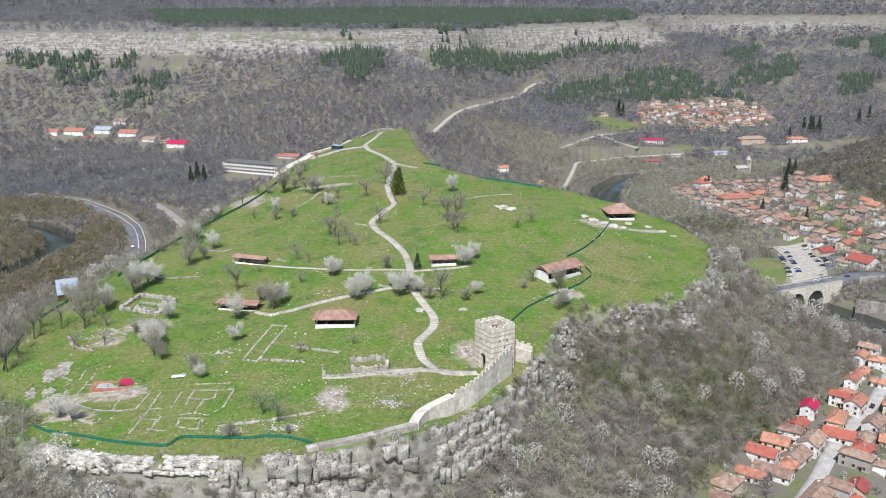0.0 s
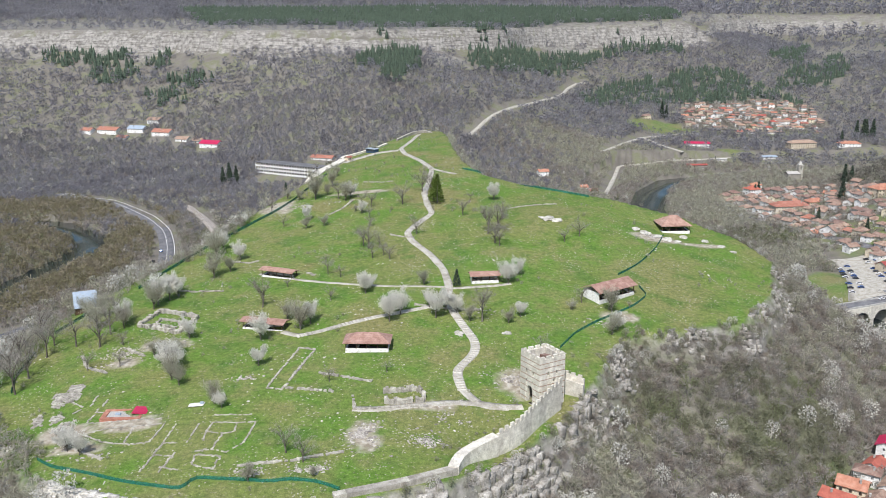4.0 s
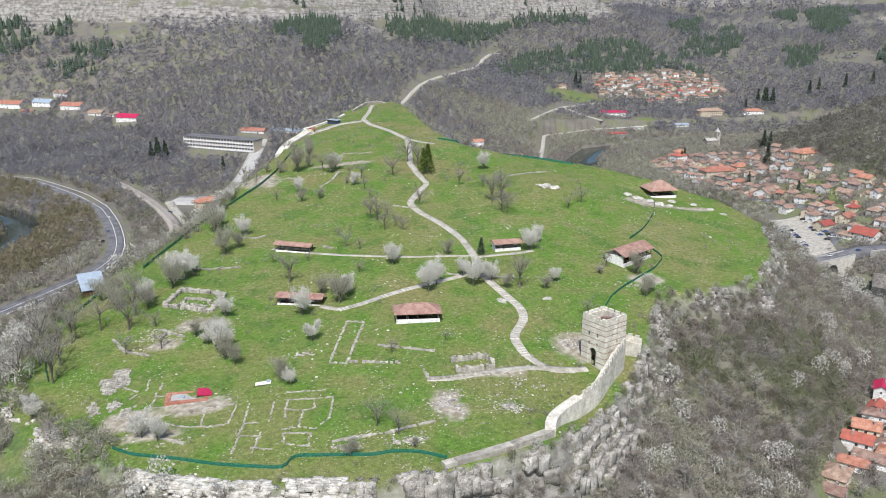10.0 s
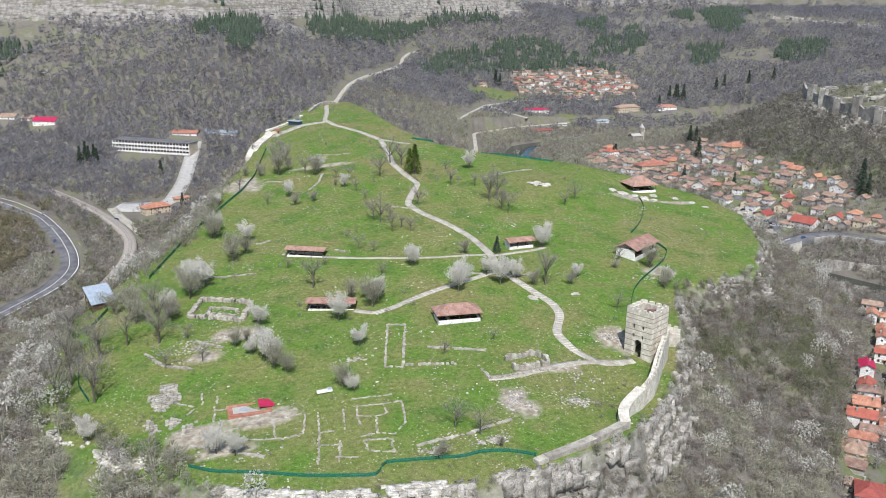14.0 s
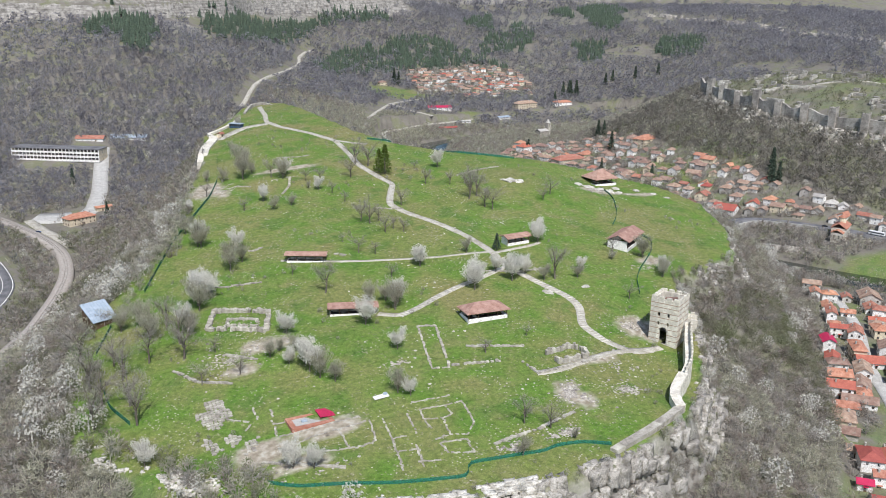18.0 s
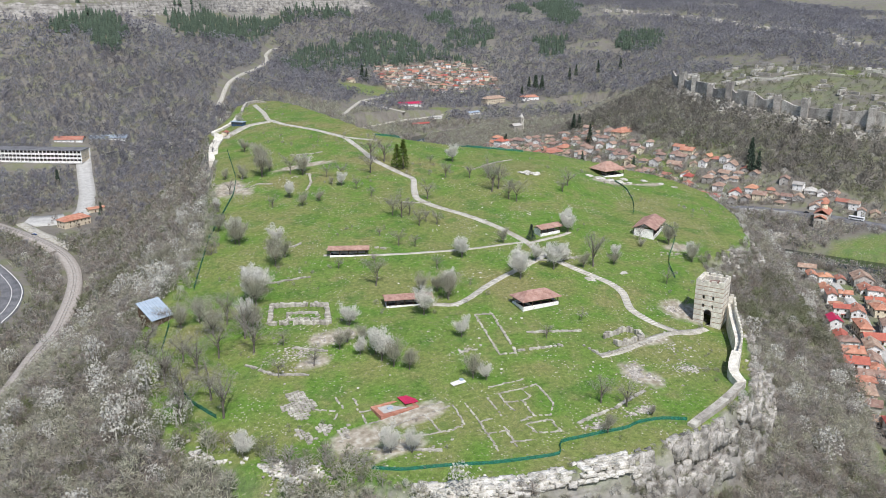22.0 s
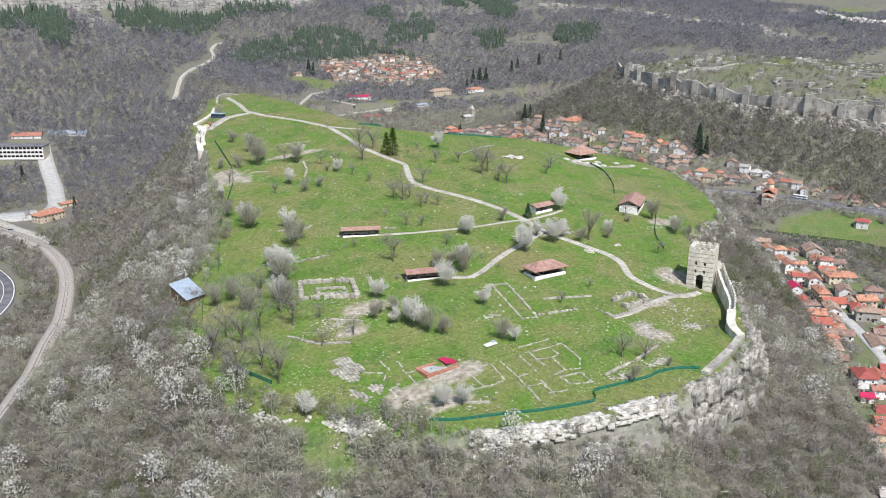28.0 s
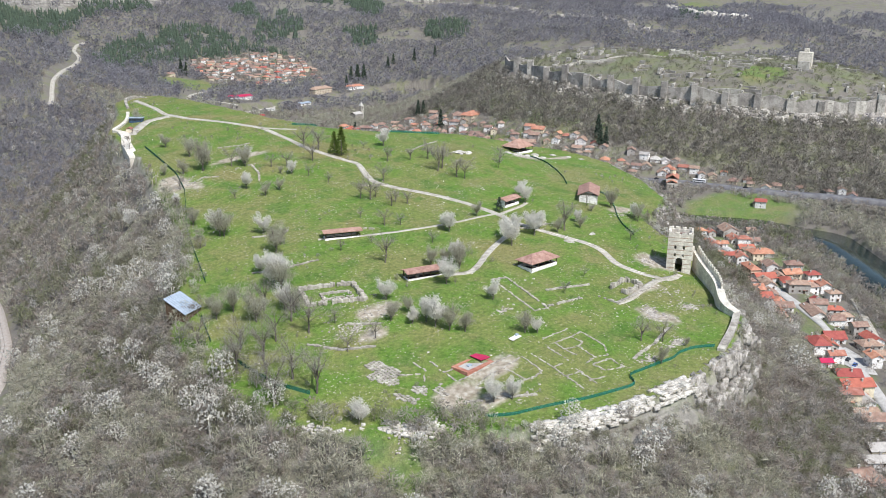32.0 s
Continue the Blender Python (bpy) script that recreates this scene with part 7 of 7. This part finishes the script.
house(299, 1119, 5, 26, 6, 1, M_RED, M_GREYPLASTER, False, "long low stable with red roof", "large valley buildings", WIN_BROWN, 0.4, "stable", 1.4, False)
house(306, 821, 8, 34, 14, 3, M_ORANGE, M_CREAM, True, "large cream three-storey building with orange hipped roof", "large valley buildings", WIN_WHITE, 1.0, "mansion")
house(331, 826, 8, 16, 11, 2, M_ORANGE, M_CREAM, True, "cream wing with orange hipped roof", "large valley buildings", WIN_WHITE, 1.0)
for x, y, L, D, mat, st, lab in ((-450, 1130, 30, 13, M_ORANGE, 2, "long white building with orange roof at the mountain foot"), (-410, 1121, 24, 13, M_BLUEROOF, 2, "white building with pale blue roof at the mountain foot"),
                                 (-371, 1100, 26, 13, M_ORANGE, 2, "low white building with orange roof at the mountain foot"), (-297, 1049, 25, 13, M_CRIMSON, 2, "white house with pink-red roof at the mountain foot"),
                                 (-391, 1132, 18, 11, M_OLD, 2, "grey-roofed white building at the mountain foot"), (-425, 1108, 15, 9, M_ORANGE, 1, "small white house with orange roof at the mountain foot"), (-317, 1066, 14, 10, M_OLD, 1, "white outbuilding with brown roof at the mountain foot"), (-339, 1077, 17, 11, M_OLD, 1, "grey outbuilding at the mountain foot"), (-480, 1134, 17, 11, M_ORANGE, 2, "white house with orange roof at the mountain foot"),
                                 (-150, 960, 26, 9, M_ORANGE, 1, "long hall with orange roof behind the derelict block"), (-115, 955, 34, 9, M_BLUEROOF, 1, "pale blue-roofed workshop behind the derelict block"),
                                 (88, 947, 11, 8, M_ORANGE, 2, "white house with orange roof beyond the hill"), (128, 930, 11, 8, M_ORANGE, 1, "white cottage with orange roof beyond the hill"),
                                 (138, 922, 9, 6, M_RED, 1, "cottage with red roof beyond the hill")):
    house(x, y, -20 if x < 0 else 15, L, D, st, mat, M_PLASTER, False, lab, "outlying buildings", WIN_WHITE, 0.6)
house(-168, 733, 28, 21, 10, 2, M_ORANGE, M_CREAM, True, "cream two-storey railway station with orange hipped roof", "outlying buildings", WIN_BROWN, 0.9, "station")
house(-150, 762, 17, 12, 5, 1, M_ORANGE, M_CREAM, False, "small orange-roofed annex beside the station", "outlying buildings", WIN_BROWN, 0.6, "annex", 1.0, False)
house(10, 548, 12, 20, 7, 1, M_OLD, M_CREAM, False, "long cream museum hut with brown roof behind the trees", "outlying buildings", WIN_BROWN, 0.5, "hut", 0.9, False)

house(360, 428, 20, 15, 9, 1, M_OLD, M_CREAM, True, "low cream house with brown hipped roof below the road", "large valley buildings", WIN_BROWN, 0.6)
house(298, 903, 20, 13, 12, 3, M_RED, M_PLASTER, True, "tall white townhouse with hipped red roof", "large valley buildings", WIN_BROWN, 0.8)
house(371, 779, 15, 24, 14, 3, M_ORANGE, M_CREAM, True, "large cream house with orange hipped roof above town", "large valley buildings", WIN_BROWN, 0.8)
chapel = thing("chapel", pose(372, 990, gz(372, 990), 0, 0, 12), "pale stone chapel with slender bell tower among trees", "church")
part("nave", box(-9, 5, -4.5, 4.5, -1.5, 7.5), M_STONE, chapel)
part("nave_roof", roof_bm(14, 9, 2.6, 0.5, 0.2, 0, 7.4), M_GREYPLASTER, chapel, "", pose(-2, 0, 0))
part("bell_tower", holed_wall(5, -1.5, 17, 5, [(0, 11.5, 1.6, 3.6), (0, 5, 1.2, 2.6)]), M_STONE, chapel, "", pose(7.5, -2.5, 0))
spire = bmesh.new()
bmesh.ops.create_cone(spire, cap_ends=True, segments=8, radius1=3.0, radius2=0.1, depth=5, matrix=Matrix.Translation((7.5, 0, 19.4)))
part("spire", spire, M_GREYPLASTER, chapel, "grey tapering spire")

# ---- church by the river road ----
cx, cy, cz = 346, 503, gz(346, 503) - 0.4
church = thing("church", pose(cx, cy, cz, 0, 0, 32), "old stone and brick church with orange roofs and small dome", "church")
part("nave", box(-9, 9, -5, 5, -2, 9.5), M_WALLSTONE, church)
part("nave_roof", roof_bm(18, 10, 3.4, 0.6, 0.25, 0, 9.4), M_ORANGE, church)
part("narthex", box(-14, -9, -4, 4, -2, 7), M_WALLSTONE, church)
part("narthex_roof", roof_bm(5, 8, 2.2, 0.5, 0.25, 0, 6.9), M_ORANGE, church, "", pose(-11.5, 0, 0))
drum = bmesh.new()
bmesh.ops.create_cone(drum, cap_ends=True, segments=12, radius1=2.6, radius2=2.6, depth=5, matrix=Matrix.Translation((2, 0, 13.4)))
part("drum", drum, M_CREAM, church, "octagonal brick drum")
dome = bmesh.new()
bmesh.ops.create_cone(dome, cap_ends=True, segments=12, radius1=3.2, radius2=0.2, depth=2.2, matrix=Matrix.Translation((2, 0, 17.0)))
part("dome_roof", dome, M_ORANGE, church, "low conical orange dome roof")
for k in range(5):
    part("window", arched_plug(0.9, 2.6, 0.1), M_GLASS, church, "", pose(-7 + 3.4 * k, -5.06, 4))
for k in range(2):
    part("window", arched_plug(0.9, 2.4, 0.1), M_GLASS, church, "", pose(0, 0, 0, 0, 0, -90) @ pose(-1.6 + 3.2 * k, -14.06, 3))

# ---- two-arched bridge and river walls ----
bridge = thing("bridge", pose(249, 537, -60, 0, 0, 24), "pale stone road bridge with two round arches", "bridge")
for k, y0 in enumerate((-5.2, 4.0)):
    part("spandrel_wall", holed_wall(64, 0, 15.2, 1.2, [(-8.6, 0.5, 14, 11.5), (8.6, 0.5, 14, 11.5)]), M_WALLSTONE, bridge, "", pose(0, y0, 0))
    part("parapet", box(-32, 32, y0 + 0.2, y0 + 0.7, 15.2, 16.3, 0.05), M_CONCRETE, bridge)
part("deck", box(-32, 32, -4.0, 4.0, 13.6, 15.3), M_ASPHALT, bridge)
part("pier", box(-1.6, 1.6, -4.0, 4.0, 0, 13.6), M_WALLSTONE, bridge)
for x0, x1 in ((-32, -15.6), (15.6, 32)):
    part("abutment", box(x0, x1, -4.0, 4.0, 0, 13.6), M_WALLSTONE, bridge)
rampart("river_wall", [(278, 520), (296, 506), (312, 492), (322, 476)], [-49, -49, -49.2, -49.4], 1.2, 4.0, 0, "grey stone embankment wall with buttresses", 4.0, False, M_RUBBLE)
rampart("road_wall", [(296, 553), (314, 557), (326, 549), (335, 536), (343, 525)], [-44.2, -44.0, -43.8, -43.8, -43.8], 0.8, 5.0, 0, "concrete retaining wall along the road", 5.0, False, M_CONCRETE)

# ---- derelict block in the west valley ----
block = thing("derelict_building", pose(-174.5, 934, -29.5, 0, 0, 151), "long derelict concrete block with empty window bays", "building")
BL, BD = 84, 17
part("floor_slab", box(-BL / 2, BL / 2, 0, BD, -1.0, 0.2), M_CONCRETE, block)
for lev in range(1, 3):
    part("floor_slab", box(-BL / 2, BL / 2, 0, BD, 3.6 * lev - 0.3, 3.6 * lev + 0.1), M_CONCRETE, block)
part("flat_roof", box(-BL / 2 - 0.4, BL / 2 + 0.4, -0.4, BD + 0.4, 10.6, 11.3), M_ASPHALT, block, "dark tarred flat roof")
# near-black sheet at mid-depth, added to paint shade behind the empty bays
part("back_wall", box(-BL / 2, BL / 2, BD / 2 - 0.2, BD / 2 + 0.2, 0, 10.6), M_DARK, block, "near-black sheet painting the shade of the gutted interior")
for side, y0 in ((-1, BD), (1, 0)):
    for lev in range(3):
        part("spandrel", box(-BL / 2, BL / 2, y0 - 0.15, y0 + 0.15, 3.6 * lev - 0.3, 3.6 * lev + 1.2), M_PLASTER, block)
    for k in range(25):
        xk = -BL / 2 + BL * k / 24
        part("pillar", box(xk - 0.35, xk + 0.35, y0 - 0.25, y0 + 0.25, 0, 10.6), M_PLASTER, block)
for x0 in (-BL / 2, BL / 2 - 0.4):
    part("end_wall", box(x0, x0 + 0.4, 0.2, BD - 0.2, 0, 10.6), M_CREAM, block)

# ---- castle hill across the river ----
CW = [(481, 834), (457, 768), (450, 706), (455, 648), (461, 602), (484, 543), (515, 488), (560, 444), (640, 405)]
CW_FINE = [tuple(q) for q in resample(CW, 11.0, 1)]
cw_rng = np.random.default_rng(17)
cw_tops = [float(castle_top(np.array([x]), np.array([y]))[0]) + 12.5 + cw_rng.uniform(-4.2, 2.4) for x, y in CW_FINE]
rampart("castle_wall", CW_FINE, cw_tops, 2.2, 9.0, 0, "long grey half-ruined castle wall on the opposite hill", 5.5, False, M_CASTLE)
for i, (x, y) in enumerate(resample(CW, 30)[1:-1]):
    zz = float(castle_top(np.array([x]), np.array([y]))[0])
    ob = thing("wall_tower", pose(x - 3, y - 2, zz, 0, 0, 20 + 7 * (i % 3)), "square grey stone tower of the castle wall", "tower", "castle wall towers")
    t_h = hrng.uniform(11.0, 18.0)
    part("shaft", box(-3.2, 3.2, -3.2, 3.2, -10, t_h, 0.1), M_CASTLE, ob)
    for ux, uy in ((-2.4, -2.9), (0, -2.9), (2.4, -2.9), (-2.9, 0), (-2.9, 2.4)):
        part("merlon", box(ux - 0.6, ux + 0.6, uy - 0.35, uy + 0.35, t_h, t_h + 1.2), M_CASTLE, ob)
keep = thing("castle_keep", pose(652, 543, gz(652, 543), 0, 0, 20), "tall square stone tower on the castle hill", "tower")
part("shaft", box(-8, 8, -7, 7, -4, 17, 0.1), M_WALLSTONE, keep)
part("turret", box(-3, 2, -3, 2, 17, 21, 0.1), M_WALLSTONE, keep)
part("annex", box(-16, -8, -6, 6, -4, 8, 0.1), M_CASTLE, keep)
pole = part("flagpole", box(3.9, 4.2, -0.15, 0.15, 17, 33), M_GREYPLASTER, keep)
for k, cloth in enumerate((M_CRIMSON, M_LEAF, M_PLASTER)):
    part("flag_stripe", box(4.2, 8.2, -0.06, 0.06, 29 + k * 1.2, 30.2 + k * 1.2), cloth, pole)
mast = thing("lattice_mast", pose(523, 752, float(castle_top(np.array([523.0]), np.array([752.0]))[0])), "thin grey lattice mast on the castle hill", "mast")
for ux in (-0.9, 0.9):
    for uy in (-0.9, 0.9):
        part("leg", box(ux - 0.12, ux + 0.12, uy - 0.12, uy + 0.12, -0.5, 13), M_GREYPLASTER, mast)
for k in range(5):
    part("ring", box(-1.0, 1.0, -1.0, 1.0, 2.4 * k + 2, 2.4 * k + 2.15), M_GREYPLASTER, mast)
crng = np.random.default_rng(9)
for k in range(230):
    x, y = crng.uniform(460, 800), crng.uniform(430, 860)
    if not inside(CASTLE_RIM, np.array([x]), np.array([y]))[0] or nearest_on(CASTLE_RIM, np.array([x]), np.array([y]))[0][0] < 10:
        continue
    a = crng.choice([0.3, 1.87]) + crng.normal(0, 0.1)
    ln = crng.uniform(9, 28)
    ruin_line = [(x, y), (x + ln * math.cos(a), y + ln * math.sin(a)), (x + ln * math.cos(a) - 6 * math.sin(a), y + ln * math.sin(a) + 6 * math.cos(a))]
    ob = thing("castle_ruin", pose(x, y, 0), "grey ruined foundation on the castle hill", "ruin", "castle ruins")
    for (ax, ay), (bx2, by2) in zip(ruin_line, ruin_line[1:]):
        d = math.atan2(by2 - ay, bx2 - ax)
        mx2, my2 = (ax + bx2) / 2, (ay + by2) / 2
        zz = gz(mx2, my2)
        part("wall_length", box(-math.hypot(bx2 - ax, by2 - ay) / 2, math.hypot(bx2 - ax, by2 - ay) / 2, -1.1, 1.1, -1.5, crng.uniform(0.8, 4.2)), M_CASTLE, ob, "", pose(mx2 - x, my2 - y, zz, 0, 0, math.degrees(d)))
ribbon("castle_path", [(480, 830), (500, 800), (515, 760), (545, 720), (600, 680), (660, 640), (700, 600)], 4, M_PATH, 0.5, 6.0, 3, label="pale path across the castle hill", skirt=2)
cs = np.stack([crng.uniform(455, 830, 5200), crng.uniform(420, 880, 5200)], 1)
cs = cs[inside(CASTLE_RIM, cs[:, 0], cs[:, 1])]
planted("castle_shrubs", FAR_TUFTS, cs, crng.uniform(1.5, 4.5, len(cs)), crng, M_GREENWOOD, "leafless shrubs among the castle ruins", "shrubs")

# limestone edges of the far ridges
crag("pale limestone edge of the long far ridge", RIDGE, (0.0, 4.0), (5, 13), (5, 9), (11, 18), 0.46, M_ROCK, 0.25, lift=4.0, rough=2.5)
crag("pale limestone edge of a far shoulder", RIDGE_TWO, (0.0, 5.0), (5, 12), (5, 9), (14, 22), 0.36, M_OUTCROP, 0.25, lift=7.0, rough=3.0)

# cliff and rocks under the castle wall
crag("weathered grey cliff below the castle wall", CW, np.arange(2.0, 13.0, 2.6), (2.5, 6.5), (3.0, 5.5), (6.0, 12.0), 0.44, M_CASTLE, 0.25)
foot = resample(CW, 2.5)
foot = np.repeat(foot, 5, 0)
foot = foot + np.stack([-crng.uniform(1.5, 13, len(foot)), crng.normal(0, 2, len(foot))], 1)
foot = foot[fnoise(foot[:, 0], foot[:, 1], 20, 75) > 0.42]
stone_stuff("castle_cliff_rocks", foot, crng.uniform(1.5, 5.0, len(foot)), "weathered rocks below the castle wall", M_ROCK)

# ---- trees and shrubs in the towns ----
tt = np.concatenate([np.stack([crng.uniform(30, 275, 1500), crng.uniform(190, 420, 1500)], 1), np.stack([crng.uniform(245, 430, 7500), crng.uniform(340, 940, 7500)], 1),
                     np.stack([crng.uniform(310, 555, 4200), crng.uniform(1265, 1440, 4200)], 1), np.stack([crng.uniform(-250, -130, 220), crng.uniform(640, 1000, 220)], 1)])
keep_t = np.zeros(len(tt), bool)
for area in TOWN_AREAS:
    keep_t |= inside(area, tt[:, 0], tt[:, 1])
for line, wide in ((LANE, 6), (ROAD_S, 8), (RAIL, 8), (RIVER_E, 20), ([(292, 660), (290, 630), (276, 590), (268, 570)], 20)):
    keep_t &= nearest_on(line, tt[:, 0], tt[:, 1], False)[0] > wide
HOUSE_XY = np.array([tuple(o.matrix_basis.translation)[:2] for o in scene.objects if o.parent is None and o.get("category") == "house"])
keep_t &= np.min(np.hypot(tt[:, None, 0] - HOUSE_XY[None, :, 0], tt[:, None, 1] - HOUSE_XY[None, :, 1]), 1) > 5.0
tt = tt[keep_t]
whites = crng.random(len(tt)) < 0.22
planted("garden_trees", MID_TUFTS, tt[~whites], crng.uniform(2.4, 5.0, (~whites).sum()), crng, M_TWIG, "leafless garden trees between the houses", "wood")
planted("garden_blossom", MID_TUFTS, tt[whites], 3.4, crng, M_SCRUBBLOSSOM, "white blossoming garden trees between the houses", "wood")


def cypress(x, y, h, label="dark green spruce between the houses"):
    v, f = [], []
    tube(v, f, [(0, 0, -0.03), (0, 0, 0.9)], [0.03, 0.004])
    ob = tagged(link("spruce", fast_mesh("trunk", v, f), M_BARK, None, "", pose(x, y, gz(x, y)) @ Matrix.Scale(h, 4)), label, "tree", "spruces in the valley")
    z = crng.uniform(0.04, 0.99, 420)
    r = (1 - z) * 0.20 * np.sqrt(crng.uniform(0.1, 1, 420)) + 0.015
    a = crng.uniform(0, 6.283, 420)
    d = np.stack([np.cos(a), np.sin(a), crng.uniform(-0.7, 0.1, 420)], 1)
    cv, cf = slivers(crng, np.stack([r * np.cos(a), r * np.sin(a), z], 1), d / np.linalg.norm(d, axis=1)[:, None], 0.12, 0.06)
    link("crown", fast_mesh("crown", cv, cf), M_PINE, ob)


for x, y, h in ((371, 602, 20), (375, 598, 17), (305, 905, 15), (300, 900, 13), (344, 800, 20), (380, 612, 22), (380, 880, 19), (385, 876, 16), (310, 765, 12), (322, 700, 11), (-238, 905, 18), (-242, 915, 20), (-234, 912, 17), (-246, 905, 19), (-230, 900, 16),
                (-170, 850, 14), (300, 1330, 24), (306, 1326, 20), (560, 1240, 26), (566, 1246, 24), (572, 1238, 25), (555, 1250, 22), (640, 1260, 20), (660, 1270, 18), (690, 1250, 20), (720, 1230, 19), (-148, 742, 12), (520, 1215, 18)):
    cypress(x, y, h)

# ---- parked cars and a bus ----


def car_thing(paint, name):
    ob = thing("car", pose(0, 0, 0), f"small {name} car parked outdoors", "car", "parked cars")
    bm = box(-2.1, 2.1, -0.85, 0.85, 0.3, 0.85, 0.12)
    part("body", bm, paint, ob)
    bm = prism_bm(bmesh.new(), [(-1.5, -0.78), (1.1, -0.78), (1.1, 0.78), (-1.5, 0.78)], 0.85, 1.4)
    for vert in bm.verts:
        if vert.co.z > 1.2:
            vert.co.x = vert.co.x * 0.72 - 0.05
            vert.co.y *= 0.82
    part("cabin", bm, M_GLASS, ob, "dark glazed cabin")
    part("roof_panel", box(-1.1, 0.7, -0.62, 0.62, 1.38, 1.46, 0.03), paint, ob)
    for wx in (-1.3, 1.3):
        for wy in (-0.86, 0.86):
            bm = bmesh.new()
            bmesh.ops.create_cone(bm, cap_ends=True, segments=10, radius1=0.32, radius2=0.32, depth=0.2, matrix=Matrix.Rotation(math.pi / 2, 4, "X"))
            part("wheel", bm, M_DARK, ob, "", pose(wx, wy, 0.32))
    return ob


PAINTS = [(shade("car_white", [(0.7, 0.7, 0.7), (0.75, 0.75, 0.75)], 1, 0.3, fine=0.05), "white"), (shade("car_blue", [(0.03, 0.08, 0.25), (0.04, 0.1, 0.3)], 1, 0.3, fine=0.05), "blue"),
          (shade("car_black", [(0.02, 0.02, 0.025), (0.03, 0.03, 0.035)], 1, 0.25, fine=0.05), "black"), (shade("car_silver", [(0.4, 0.41, 0.43), (0.45, 0.46, 0.48)], 1, 0.3, fine=0.05), "silver")]
CARS = [car_thing(p, n) for p, n in PAINTS]
spots = []
for row, (x0, y0, x1, y1) in enumerate(((276, 640, 262, 585), (282, 640, 270, 590), (300, 650, 292, 600), (306, 650, 298, 600))):
    for k in range(9):
        if (k * 7 + row * 3) % 5:
            spots.append((x0 + (x1 - x0) * k / 8, y0 + (y1 - y0) * k / 8, 165))
spots += [(112, 250, 10), (108, 246, 8), (150, 289, 50), (178, 327, 50), (205, 357, 48), (262, 545, 24), (288, 555, 20), (352, 523, -57), (-240, 705, 110), (-232, 668, 100), (-229, 640, 88), (-252, 745, 125), (-196, 716, 40), (379, 452, -68), (391, 424, -66), (104, 241, 6)]
first = {}
for k, (x, y, a) in enumerate(spots):
    z = gz(x, y) + 0.42
    on_road = [ln for ln, fl in ((ROAD_S, -44.5), (ROAD_W, -48)) if nearest_on(ln, np.array([x]), np.array([y]), False)[0][0] < 5]
    if on_road:
        z = max(z, -44.5 if on_road[0] is ROAD_S else -48)
    m = pose(x, y, z, 0, 0, a + hrng.uniform(-4, 4))
    c = (k * 5 + k // 3) % 4
    if c not in first:
        first[c] = True
        CARS[c].matrix_basis = m
    else:
        copy_thing(CARS[c], m)
bus = thing("bus", pose(368, 490, -44.3, 0, 0, -70), "white and dark city bus on the road", "bus")
part("body", box(-5.6, 5.6, -1.2, 1.2, 0.4, 3.0, 0.15), PAINTS[0][0], bus)
part("window_band", box(-5.4, 5.4, -1.23, 1.23, 1.5, 2.4), M_GLASS, bus)
for wx in (-3.6, 3.4):
    for wy in (-1.1, 1.1):
        bm = bmesh.new()
        bmesh.ops.create_cone(bm, cap_ends=True, segments=12, radius1=0.5, radius2=0.5, depth=0.3, matrix=Matrix.Rotation(math.pi / 2, 4, "X"))
        part("wheel", bm, M_DARK, bus, "", pose(wx, wy, 0.5))
